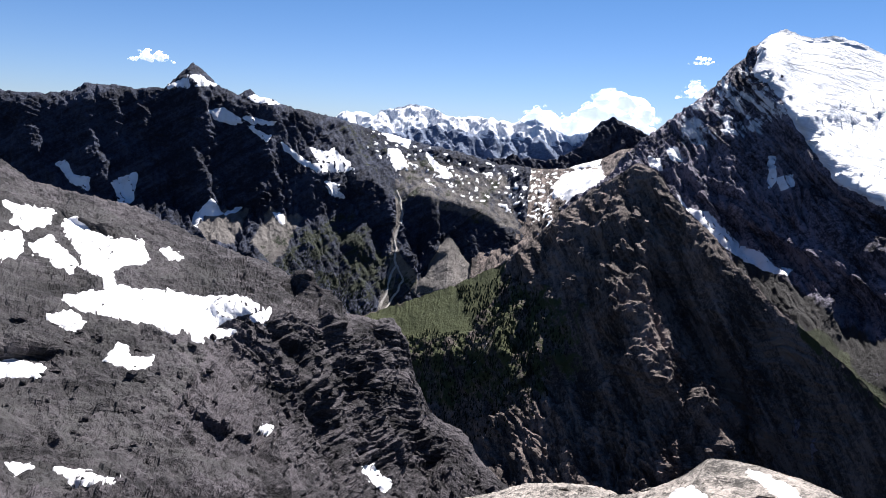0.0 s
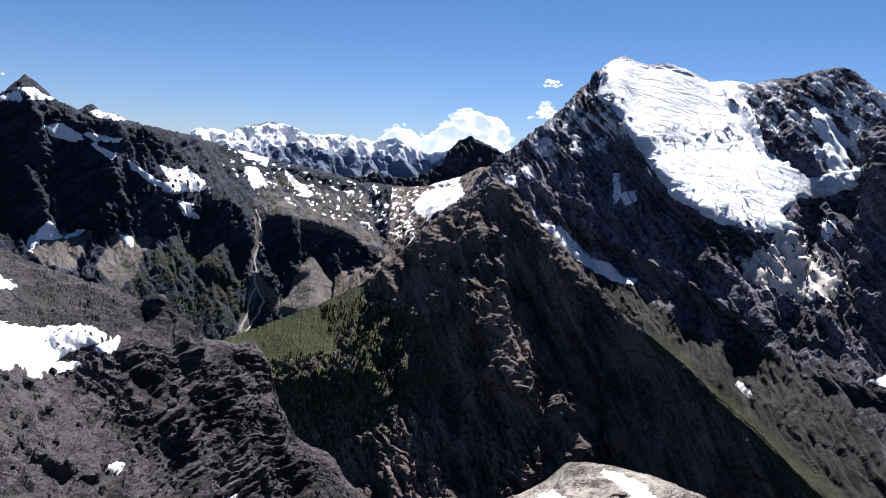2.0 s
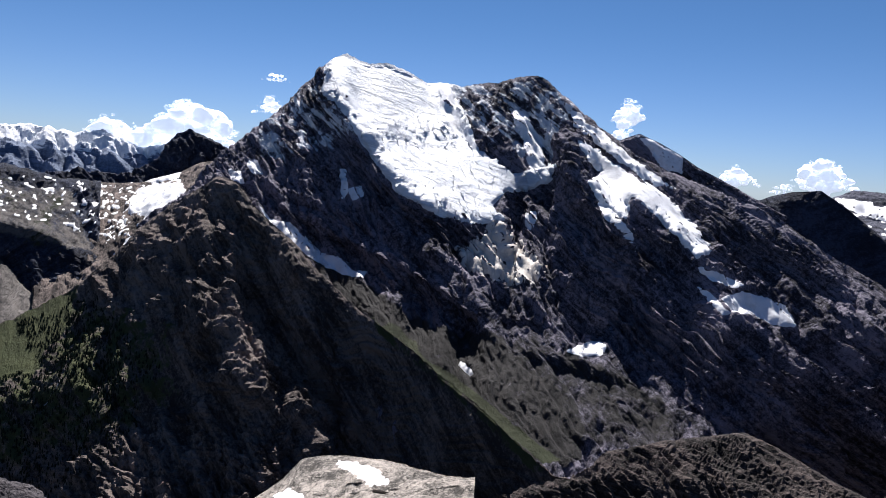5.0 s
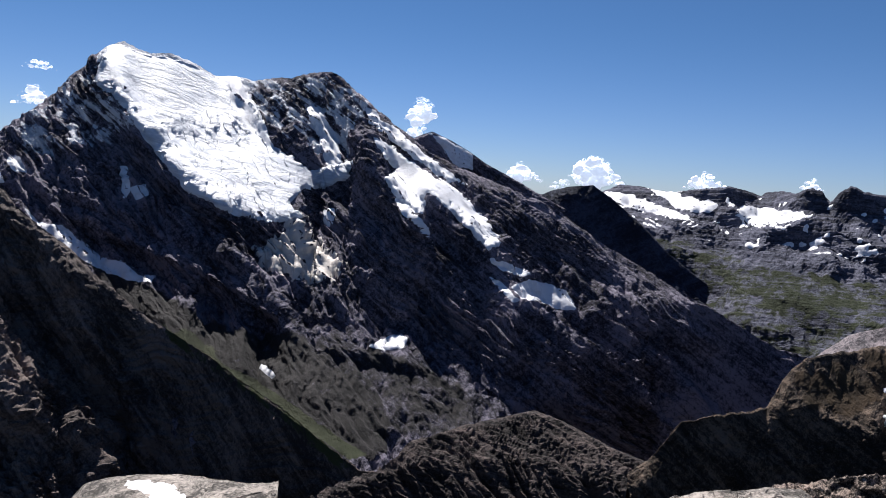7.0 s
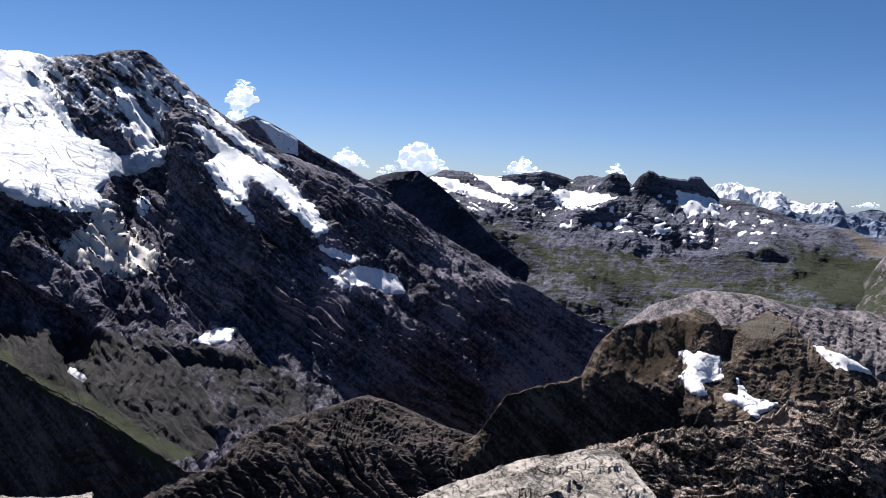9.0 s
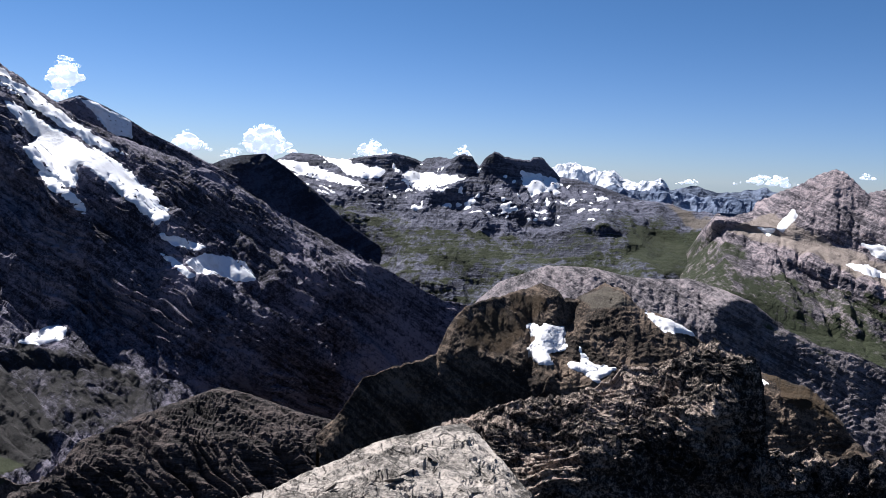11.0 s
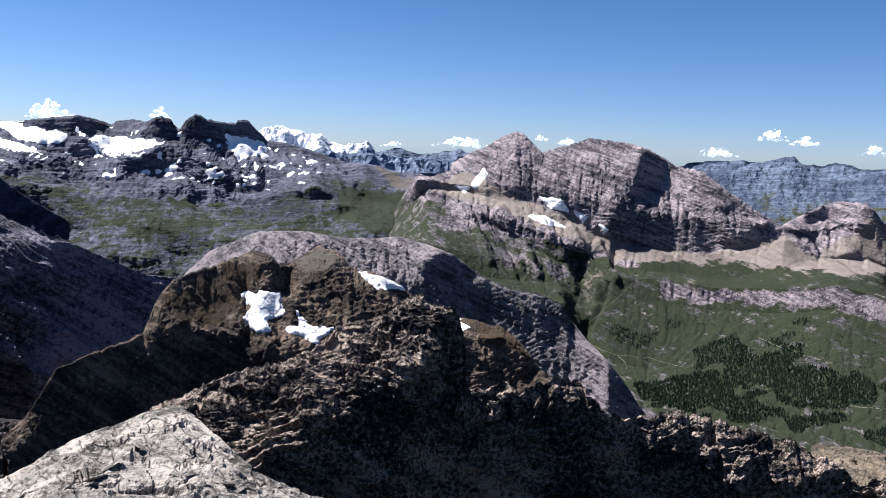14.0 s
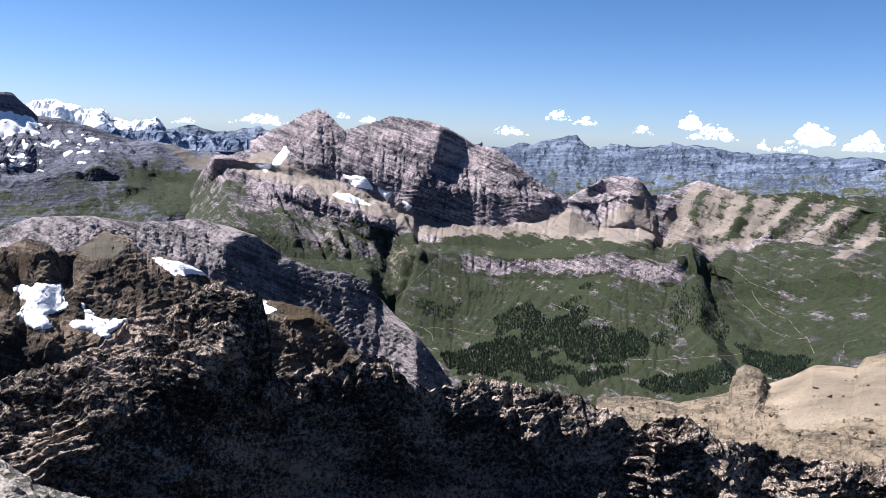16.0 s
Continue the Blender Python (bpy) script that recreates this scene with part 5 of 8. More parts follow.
blue_bench_range = Hillside("blue_bench_range", blue_bench_range_lines, 320, 48, ROCK_FAR, "distant limestone benches and hills tinted blue for haze", ribs=(9, 210, 0.4), crags=(12, 60, 5), beds=(5, 60, 0.1, 0), jag=(8, 60), carve=(8, 2), faces=[(33, 0.3, [(112.16, -7.27), (114.49, -1.07), (119.63, -0.1), (127.95, -0.13), (131.99, -1.35), (141.22, -1.18), (146.73, -0.99), (147.27, -5.05), (112.2, -8.16)])], seed=21, parts=('foothill', 'bench'), behind=120,
    covers=[("grass", 0.5, 2.0, [(111.94, -2.86), (147.04, -1.14), (147.55, -5.01), (112.2, -8.16)])])
plateau_range_1 = [(52.63, -15.08, 3000), (61.6, -14.98, 3000), (69.96, -13.57, 2850), (75.22, -12.05, 2700), (79.69, -11.3, 2450), (83.28, -10.73, 2350), (90, -10.38, 2300), (96.54, -10.34, 2900), (102.73, -10.17, 3200)]
plateau_range_2 = [(52.81, -8.92, 3350), (61.67, -7.53, 3400), (66.52, -7.54, 3350), (69.91, -8.82, 3000), (75.15, -9.19, 2850), (78.69, -8.22, 2750), (83.1, -6.29, 2750), (89.8, -6.86, 2650), (96.24, -6.03, 3100), (102.39, -6.01, 3300)]
plateau_range_3 = [(52.9, -5.83, 3650), (61.69, -4.62, 3650), (65.69, -3.72, 3495), (70.72, -4.9, 3300), (75.03, -3.91, 3277), (78.58, -4.68, 3259), (83.03, -4.52, 3235), (89.68, -4.66, 3200), (93.95, -3.57, 3268), (102.19, -3.52, 3400)]
plateau_range_4 = [(52.98, -2.74, 3700), (59.8, -1.78, 3686), (62.88, -2.52, 3680), (67.75, -2.81, 3670), (70.68, -2.3, 3664), (75, -2.59, 3655), (78.54, -3.35, 3648), (81.23, -4.14, 3643), (85.18, -2.88, 3635), (89.59, -2.91, 3626), (93.9, -2.7, 3617), (102.19, -3.52, 3600)]
plateau_range_5 = [(53.03, -1.2, 4200), (59.81, -0.77, 4159), (62.89, -1.28, 4140), (66.5, -1.58, 4118), (70.67, -1.22, 4092), (74.1, -1.32, 4071), (79.37, -1.56, 4039), (82.9, -1.51, 4018), (87.34, -1.91, 3991), (89.98, -2.23, 3974), (93.88, -2.48, 3951), (102.19, -3.52, 3900)]
plateau_range_6 = [(53.05, -0.51, 4400), (57.96, -0.32, 4380), (59.45, 0.02, 4374), (60.05, 0.33, 4371), (60.76, 0.69, 4369), (61.84, 0.66, 4364), (62.65, 0.61, 4361), (63.26, 0.43, 4359), (64.9, 0.38, 4352), (65.73, 0.59, 4349), (67.41, 0.84, 4342), (68.59, 1.02, 4337), (69.75, 0.81, 4332), (70.75, 0.47, 4328), (71.04, 0.74, 4327), (72.12, 0.92, 4322), (72.99, 0.78, 4319), (73.42, 1.06, 4317), (73.94, 1.22, 4315), (74.69, 1.07, 4312), (74.83, 0.69, 4312), (75.2, 0.36, 4310), (75.7, 1.03, 4307), (76.34, 1.54, 4305)] + \
    [(76.52, 1.5, 4305), (77.14, 1.18, 4302), (78.25, 1.01, 4298), (79.13, 0.96, 4294), (79.34, 1.19, 4293), (80.09, 1.26, 4290), (80.37, 0.88, 4289), (80.83, 0.46, 4287), (81.48, -0.21, 4284), (82.86, -0.33, 4279), (85.09, -0.9, 4270), (87.32, -1.6, 4260), (89.96, -1.79, 4250), (91.74, -2.59, 4242), (93.05, -2.83, 4237), (95.99, -2.38, 4225), (102.16, -3.1, 4200)]
plateau_range_lines = (plateau_range_1, plateau_range_2, plateau_range_3, plateau_range_4, plateau_range_5, plateau_range_6)
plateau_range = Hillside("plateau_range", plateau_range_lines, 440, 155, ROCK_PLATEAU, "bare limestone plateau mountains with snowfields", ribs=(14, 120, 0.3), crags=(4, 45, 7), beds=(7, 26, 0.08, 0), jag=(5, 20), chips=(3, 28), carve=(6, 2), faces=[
        (74, 0.25, [(71.3, -1.85), (74.14, -1.03), (78.48, -2.47), (81.04, -4.19), (80.54, -4.84), (78.48, -3.82), (74.51, -2.87), (71.47, -2.73)], 35),
        (70, 0.25, [(82.22, -4.07), (85.2, -3.77), (86.95, -4.38), (83.5, -4.99)], 30),
        (70, 0.25, [(88.23, -3.02), (89.76, -2.88), (91.12, -4.24), (90.48, -4.92), (88.69, -4.1)], 35),
        (72, 0.25, [(75.13, 0.52), (76.31, 1.51), (79.7, 1.14), (81.36, -0.25), (78.49, -0.29), (75.7, -0.36)], 30),
        (72, 0.25, [(72.64, -0.2), (73.6, 1.13), (74.74, 0.7), (74.61, -0.4)], 35),
        (70, 0.25, [(64.91, 0.34), (68.31, 0.93), (70.43, 0.26), (67.93, -0.28)], 20),
        (72, 0.25, [(67.38, -1.39), (68.62, -0.56), (70.46, -1.72), (68.94, -2)], 30),
        (70, 0.25, [(63.77, -3.94), (65.74, -4.51), (68.82, -6.48), (68.8, -7.16), (65.68, -6.05), (63.73, -4.89)], 30),
        (36, 0.4, [(63.86, -1.69), (67.19, -1.97), (71.46, -3.06), (70.7, -4.28), (65.77, -3.54)], -20),
        (36, 0.4, [(74.5, -3.4), (81.8, -4.51), (87.84, -5.23), (85.26, -7.48), (78.48, -5.85), (73.71, -4.65)], -20),
        (34, 0.4, [(86.89, -1.76), (92.17, -2.44), (97.49, -2.66), (95.87, -6.27), (91.37, -5.11)], -20),
        (60, 0.3, [(72.53, -6.71), (78.47, -7.98), (80.98, -8.83), (79.3, -9.69), (74.44, -8.8)], 20)], lying=True, crest_free=0.1, firm=2, crest=70, seed=23, behind=200, parts=('lower_hill', 'pasture_bench', 'rock_bench', 'upper_bench', 'summit_crest'),
    covers=[("grass", 0.78, 0.8, [(86.55, -3.3), (89.66, -3.64), (92.75, -3.3), (95.87, -3.62), (98.52, -3.94), (98.69, -7.01), (94.3, -8.11), (89.79, -7.4), (87.07, -6.16)]), ("grass", 0.6, 0.8, [(64.11, -2.54), (66.63, -3.32), (69.22, -4.55), (72.71, -4.44), (75.39, -5.23), (78.11, -6.46), (77.27, -7.83), (72.8, -7.53), (69.26, -6.3), (66.65, -4.62)]), ("grass", 0.5, 0.8, [(62.88, -2.94), (69, -3.42), (72.45, -5.73), (70.76, -7.94), (65.69, -5.84)]), ("grass", 0.56, 0.8, [(72.45, -5.73), (78.66, -7.34), (85.84, -7.5), (95.48, -7.39), (95.31, -4.79), (87.49, -4.99), (81.27, -5.25), (74.17, -4.37)]), ("grass", 0.5, 2.0, [(61.67, -6.7), (69.86, -4.92), (78.61, -5.56), (85.59, -2.2), (94.32, -2.68), (102.19, -3.52), (102.73, -10.17), (87.82, -11.39), (69.95, -12.71)]),
            ("scree", 0.8, 1.0, [(89.05, -1.18), (91.74, -2.59), (95.98, -2.17), (96.09, -3.88), (91.39, -3.92)])])
banded_mountain_1 = [(90.9, -18.12, 2800), (99.25, -18.09, 1700), (107.29, -20.65, 1684), (111.98, -21.33, 1674), (121.23, -21.45, 1656), (129.9, -20.3, 1638), (137.64, -18.11, 1623), (144.39, -15.89, 1609), (148.9, -14.81, 1600)]
banded_mountain_2 = [(90.54, -12.1, 2900), (98.76, -11.85, 2100), (104.9, -12.41, 2088), (107.1, -15.89, 2083), (111.7, -16.16, 2074), (116.21, -15.01, 2065), (120.66, -14.23, 2056), (125.05, -14.23, 2047), (129.28, -14.16, 2038), (133.31, -14.03, 2030), (138.88, -13.14, 2019), (143.86, -11.87, 2009), (148.37, -10.99, 2000)]
banded_mountain_3 = [(90.39, -9.47, 3300), (90.97, -9.89, 2400), (94.66, -9.49, 2300), (98.05, -10.12, 2300), (104.21, -10.46, 2300), (107.83, -11.24, 2300), (111.9, -11.06, 2300), (115.98, -11.28, 2300), (120.42, -10.96, 2300), (124.28, -10.2, 2300), (128.13, -10.82, 2300), (130.52, -10.22, 2300), (132.96, -10.77, 2300), (136.78, -10.87, 2300), (143.53, -9.27, 2300), (148.03, -8.54, 2300)]
banded_mountain_4 = [(90.29, -7.72, 3450), (90.99, -8.22, 2480), (94.66, -7.78, 2380), (98.04, -8.6, 2375), (104.17, -9, 2367), (107.77, -9.68, 2362), (111.82, -9.42, 2356), (115.88, -9.64, 2350), (120.29, -9.26, 2344), (124.14, -8.61, 2339), (127.98, -9.21, 2333), (130.34, -8.34, 2330), (132.83, -9.54, 2340), (136.63, -9.48, 2355), (143.34, -7.79, 2382), (147.84, -7.13, 2400)]
banded_mountain_5 = [(90.07, -7.4, 3150), (93.94, -3.35, 2900), (96.49, -3.52, 2881), (96.72, -3.46, 2879), (100.56, -4.41, 2850), (103.18, -5.2, 2847), (106.76, -6.53, 2843), (109.46, -6.95, 2841), (113.95, -7.27, 2836), (118.33, -6.4, 2831), (120.45, -5.39, 2829), (122.71, -6.72, 2826), (125.67, -6.63, 2823), (127, -7.59, 2822), (130.28, -7.72, 2818), (132.54, -6.67, 2816), (136.27, -6.29, 2812), (143.05, -5.55, 2805), (147.55, -5.01, 2800)]
banded_mountain_6 = [(90.04, -6.9, 3480), (93.11, -2.88, 2900), (93.9, -2.79, 2897), (95.75, -3, 2890), (98.41, -3.12, 2880), (100.53, -2.9, 2880), (103.14, -3.45, 2861), (104.91, -4.04, 2849), (107.56, -4.15, 2830), (109.34, -4.3, 2832), (112.93, -4.93, 2835), (115.59, -4.79, 2838), (118.23, -4.82, 2840), (120.42, -4.95, 2845), (122.56, -4.9, 2850), (124.2, -4.15, 2854), (125.46, -4.28, 2857), (126.77, -5.05, 2860), (129.99, -4.8, 2860), (132.3, -4.41, 2860), (136.05, -4.3, 2860), (142.82, -3.69, 2860), (147.32, -3.25, 2860)]
banded_mountain_7 = [(90.02, -6.3, 3900), (91.75, -4.2, 3600), (93.1, -2.31, 3279), (93.89, -2.53, 3150), (95.54, -1.97, 3148), (95.7, -1.34, 3148), (97.42, -0.35, 3146), (98.29, 0.08, 3144), (99.57, 0.83, 3143), (100.56, 1.3, 3142), (101.24, 0.94, 3141), (101.79, 0.35, 3140), (102.62, -0.31, 3139), (103.56, 0.08, 3138), (104.42, 0.29, 3137), (105.49, 0.68, 3135), (106.34, 0.97, 3134), (107.43, 0.84, 3133), (108.73, 0.72, 3131), (110.46, 0.32, 3129), (111.56, -0.27, 3128), (112.65, -0.86, 3126), (114.34, -1.16, 3124), (115.86, -2.19, 3122)] + \
    [(117.79, -3.43, 3120), (120.09, -4.73, 3080), (120.18, -4.71, 3080), (121.61, -3.66, 3080), (122.63, -3.08, 3080), (123.66, -2.77, 3080), (125.13, -2.76, 3080), (125.8, -3.32, 3080), (126.36, -4.05, 3080), (127.49, -3.93, 3080), (128.64, -3.22, 3080), (129.79, -2.69, 3080), (131.8, -3.29, 3080), (133.73, -3.48, 3080), (135.56, -3.26, 3080), (137.33, -2.92, 3080), (139.12, -3.25, 3080), (141.68, -2.85, 3080), (144.26, -2.63, 3080), (147.18, -2.2, 3080)]
banded_mountain_lines = (banded_mountain_1, banded_mountain_2, banded_mountain_3, banded_mountain_4, banded_mountain_5, banded_mountain_6, banded_mountain_7)
banded_mountain = Hillside("banded_mountain", banded_mountain_lines, 590, 240, ROCK_BANDED, "pale banded limestone mountain above green alps", ribs=(5, 60, 0.25), crags=(1.5, 24, 7), beds=(2.6, 15, -0.35, 0.2), jag=(7, 22), chips=(3.0, 24), spurs=[(24, 0.45, [(97.29, -5.54), (98.03, -7.05), (99.02, -8.98)]), (24, 0.45, [(99.67, -4.98), (101.09, -6.88), (102.79, -9.82)]), (24, 0.45, [(102.5, -5.26), (104.14, -7.55), (105.83, -10.45)]), (24, 0.45, [(105.09, -5.98), (106.48, -7.82), (107.74, -10.7)]), (24, 0.45, [(107.26, -7.11), (108.2, -8.53), (108.91, -9.75)]), (-24, 0.45, [(108.58, -5.53), (108.6, -8.5), (107.84, -11.97), (106.54, -14.23)]), (-24, 0.45, [(98.59, -5.25), (100.24, -7.36), (101.49, -9.91)]), (-24, 0.45, [(103.8, -5.62), (105.44, -7.89), (106.7, -10.8)]), (-22, 0.7, [(128.88, -3.62), (127.41, -7.56)]), (22, 0.7, [(130.66, -3.5), (128.96, -7.42)]), (-22, 0.7, [(132.39, -3.38), (130.47, -7.28)]), (22, 0.7, [(134.08, -3.25), (131.96, -7.14)]), (-22, 0.7, [(135.73, -3.13), (133.42, -6.99)]), (22, 0.7, [(137.34, -3), (134.84, -6.85)]), (-22, 0.7, [(138.9, -2.88), (136.24, -6.7)]), (22, 0.7, [(140.41, -2.76), (137.6, -6.55)]), (-22, 0.7, [(141.89, -2.64), (138.93, -6.41)]), (40, 1.4, [(100.47, 0.95), (102.64, -0.65), (104, -2.76), (104.47, -4.06)]), (40, 1.2, [(110.46, 0.35), (108.39, -2.58), (108.03, -4.8), (108.55, -6.54)]), (35, 1.2, [(114.49, -1.2), (115.51, -3.56), (116.97, -5.68)]), (40, 1.0, [(125.35, -3.01), (126.19, -5.52), (126.59, -7.63)]),
           (70, 1.4, [(129.74, -8.4), (130.21, -11.1), (130.94, -14.36), (133.27, -17.31)]), (-50, 1.6, [(130.67, -7.68), (132.58, -10.82), (135.14, -12.94), (138.71, -14.75)]), (-40, 1.5, [(106.38, -8.4), (106.05, -11.96), (107.05, -14.58)]), (20, 1.6, [(97.15, -4.73), (100.59, -5.94), (103.27, -8.5), (105.15, -11.98)]), (40, 1.5, [(129.79, -2.73), (132.37, -5.03), (136.36, -7.09), (140.01, -7.85)])], carve=(8, 2), faces=[
        (38, 0.4, [(127.9, -3.9), (132.2, -3.39), (140.13, -3.17), (139.14, -6.38), (132.62, -7.49), (129.4, -6.96)], -20),
        (80, 0.3, [(109.8, 0.45), (111.89, -0.24), (112.64, -1.07), (111.04, -2.55), (110.27, -3.15), (109.56, -1.21)], 40),
        (80, 0.25, [(103.48, -3.13), (106.66, -3.66), (109.35, -4.39), (113.36, -4.64), (120.18, -4.71), (119.64, -6.23), (115.71, -6.9), (112.14, -6.92), (108.53, -6.19), (105.82, -4.97)], 40),
        (80, 0.2, [(98.31, -2.72), (100.53, -2.6), (103.36, -3.36), (100.54, -3.46), (98.62, -3.31)], 40),
        (80, 0.2, [(114.51, -1.42), (115.68, -2.68), (116.64, -3.94), (115.08, -3.8), (114.12, -2.31)], 40),
        (80, 0.2, [(124.83, -2.74), (126.11, -3.09), (127.09, -4.94), (126.37, -5.16), (125.38, -4.29)], 40),
        (80, 0.2, [(128.85, -8.41), (130.65, -8.23), (131.06, -9.91), (129.38, -10.09)], 40),
        (80, 0.2, [(121.44, -3.67), (122.63, -3.08), (124.37, -3.71), (121.67, -4.4)], 40),
        (62, 0.25, [(112.05, -9.59), (115.88, -9.73), (120.3, -9.35), (124.16, -8.78), (126.72, -9.12), (128.83, -9.47), (128.9, -10.27), (126.41, -10.31), (123.83, -10.03), (120.38, -10.4), (115.94, -10.62), (112.78, -10.57)], -30),
        (78, 0.3, [(97.16, -5.38), (100.58, -5.72), (106.79, -7.5), (107.76, -9.24), (104.61, -8.9), (100.6, -6.81)], 30),
        (42, 0.3, [(103.23, -2.92), (104.04, -0.7), (106.17, 0.9), (108.8, 0.8), (110.15, 0.21), (109.83, -2.2), (107.68, -3.62), (105.89, -3.25), (104.13, -3.32)], -30),
        (46, 0.3, [(97.11, -1.41), (100.5, 1.09), (102.49, -0.33), (102.78, -2.5), (100.6, -3.02), (97.99, -2.68)], -20),
        (76, 0.2, [(109.93, 0.2), (111.25, 0.04), (111.96, -1.02), (110.73, -2.6), (109.45, -3.54)], 50),
        (52, 0.3, [(111.97, -1.23), (114.6, -1.33), (116.88, -3.17), (119.11, -4.35), (114.77, -4.16), (112.1, -3.42)], -5),
        (80, 0.2, [(97.99, -3.11), (102.79, -2.93), (106.82, -4.09), (111.29, -4.78), (114.8, -4.6), (119.56, -4.76), (117.11, -6.44), (113.18, -6.89), (109.58, -6.18), (106.42, -5.22), (102.82, -3.81), (98.44, -3.75)], 35),
        (32, 0.3, [(93.32, -3.69), (97.15, -4.09), (102.83, -4.34), (107.82, -6.71), (112.33, -7.46), (117.14, -7), (121.31, -5.51), (124.13, -4.46), (125.09, -6.09), (116.84, -8.87), (110.16, -8.82), (104.25, -6.85), (98.9, -5.26)], -20)], firm=2, crest=60, seed=26, behind=300, parts=('valley_meadow', 'alp', 'cliff_band', 'pasture', 'lower_cliff', 'summit_slab'),
    covers=[("grass", 0.6, 0.8, [(89.21, -4.02), (93.12, -3.96), (95.73, -4.77), (95.54, -8.25), (89.61, -11.28)]), 
            ("scree", 0.95, 0.25, [(129.24, -3.18), (130.35, -3.19), (128.27, -6.21), (127.27, -6.03)]),
            ("scree", 0.95, 0.25, [(130.71, -3.29), (131.8, -3.29), (130.75, -6.83), (129.77, -6.67)]),
            ("scree", 0.95, 0.25, [(132.22, -3.59), (133.29, -3.6), (132.09, -6.5), (131.13, -6.34)]),
            ("scree", 0.95, 0.25, [(133.94, -3.67), (134.98, -3.67), (133.54, -7.39), (132.6, -7.24)]),
            ("scree", 0.95, 0.25, [(135.78, -3.52), (136.79, -3.52), (134.81, -6.85), (133.88, -6.7)]),
            ("scree", 0.95, 0.25, [(137.73, -3.37), (138.71, -3.36), (136.46, -6.68), (135.56, -6.53)]),
            ("scree", 0.95, 0.25, [(139.49, -3.53), (140.44, -3.53), (137.93, -6.92), (137.05, -6.77)]),
            ("scree", 0.95, 0.25, [(141.3, -4.6), (142.22, -4.58), (139.85, -8.26), (138.99, -8.14)]),
            ("scree", 0.8, 0.5, [(112.26, -9.27), (115.83, -8.85), (121.98, -8.43), (122.87, -8.8), (115.89, -9.82)]), ("scree", 0.75, 0.5, [(106.39, -8.85), (107.72, -8.35), (108.71, -10.54), (106.99, -12.82), (106.05, -11.96)]), ("scree", 0.7, 0.5, [(139.37, -8.33), (141.25, -6.91), (142.26, -7.55), (140.24, -9.78)]),("grass", 0.695, 1.0, [(93.01, -6.95), (97.16, -6.02), (103.22, -6.74), (109.51, -8.28), (115.75, -7.52), (122.77, -7.5), (130.67, -7.68), (148.85, -4.15), (150.78, -17.79), (98.22, -24.73), (92.97, -16.24)]),
            ("grass", 0.7, 1.0, [(127.47, -3.72), (132.18, -3.19), (148.55, -1.91), (149.04, -5.53), (130.67, -7.68)]),
            ("grass", -0.48, 0.7, [(129.24, -3.18), (130.35, -3.19), (128.27, -6.21), (127.27, -6.03)]),
            ("grass", -0.48, 0.7, [(130.71, -3.29), (131.8, -3.29), (130.75, -6.83), (129.77, -6.67)]),
            ("grass", -0.48, 0.7, [(132.22, -3.59), (133.29, -3.6), (132.09, -6.5), (131.13, -6.34)]),
            ("grass", -0.48, 0.7, [(133.94, -3.67), (134.98, -3.67), (133.54, -7.39), (132.6, -7.24)]),
            ("grass", -0.48, 0.7, [(135.78, -3.52), (136.79, -3.52), (134.81, -6.85), (133.88, -6.7)]),
            ("grass", -0.48, 0.7, [(137.73, -3.37), (138.71, -3.36), (136.46, -6.68), (135.56, -6.53)]),
            ("grass", -0.48, 0.7, [(139.49, -3.53), (140.44, -3.53), (137.93, -6.92), (137.05, -6.77)]),
            ("grass", -0.48, 0.7, [(141.3, -4.6), (142.22, -4.58), (139.85, -8.26), (138.99, -8.14)]),
            ("grass", -0.05, 0.6, [(96.18, -5.59), (100.75, -4.92), (104.66, -5.79), (107.69, -7.29), (108.87, -9.32), (107.14, -10.97), (102.81, -10.04), (98.77, -8.55)]), ("bold", 0.5, 0.8, [(96.18, -5.59), (100.75, -4.92), (104.66, -5.79), (107.69, -7.29), (108.87, -9.32), (107.14, -10.97), (102.81, -10.04), (98.77, -8.55)]), ("grass", -0.02, 0.8, [(107.66, -6.87), (112.96, -8.1), (114.25, -9.62), (110.93, -12.06), (107.38, -14.14), (106.02, -13)]), ("grass", 0.9, 0.7, [(110.62, -8.32), (114.2, -9.01), (116.89, -9.72), (122.8, -10.09), (122.68, -8.96), (117.5, -8.44), (112.93, -7.69)]),
            ("grass", -0.72, 0.7, [(112.05, -9.59), (115.88, -9.73), (120.3, -9.35), (124.16, -8.78), (126.72, -9.12), (128.83, -9.47), (128.9, -10.27), (126.41, -10.31), (123.83, -10.03), (120.38, -10.4), (115.94, -10.62), (112.78, -10.57)]), ("grass", -0.15, 0.6, [(95.07, -5.64), (100.58, -5.5), (106.79, -7.5), (107.81, -10.57), (102.42, -9.84), (97.18, -8.62)]),
            ("scree", 0.9, 0.9, [(93.84, -3.55), (96.71, -1.84), (98.83, -2.96), (103.17, -4.54), (109.45, -6.73), (114.84, -7.13), (120.45, -5.39), (122.7, -6.63), (125.8, -3.41), (127.37, -7.13), (130.11, -6.05), (131.07, -7.64), (120.24, -8.56), (114.01, -8.29), (108.62, -8.32), (100.58, -5.5)]),
            ("scree", 0.6, 0.6, [(126.89, -6.32), (132.16, -2.98), (136.67, -3.45), (133.76, -7.37), (130.71, -8.1)])])
karst_ridge_1 = [(69.15, -19.47, 1300), (79.01, -18.29, 1300), (88.15, -17.47, 1300), (95.39, -18.54, 1480), (98.1, -19.88, 1530), (101.6, -21.01, 1480), (106.69, -23.22, 1400), (109.79, -23.31, 1330), (113.08, -23.25, 1290)]
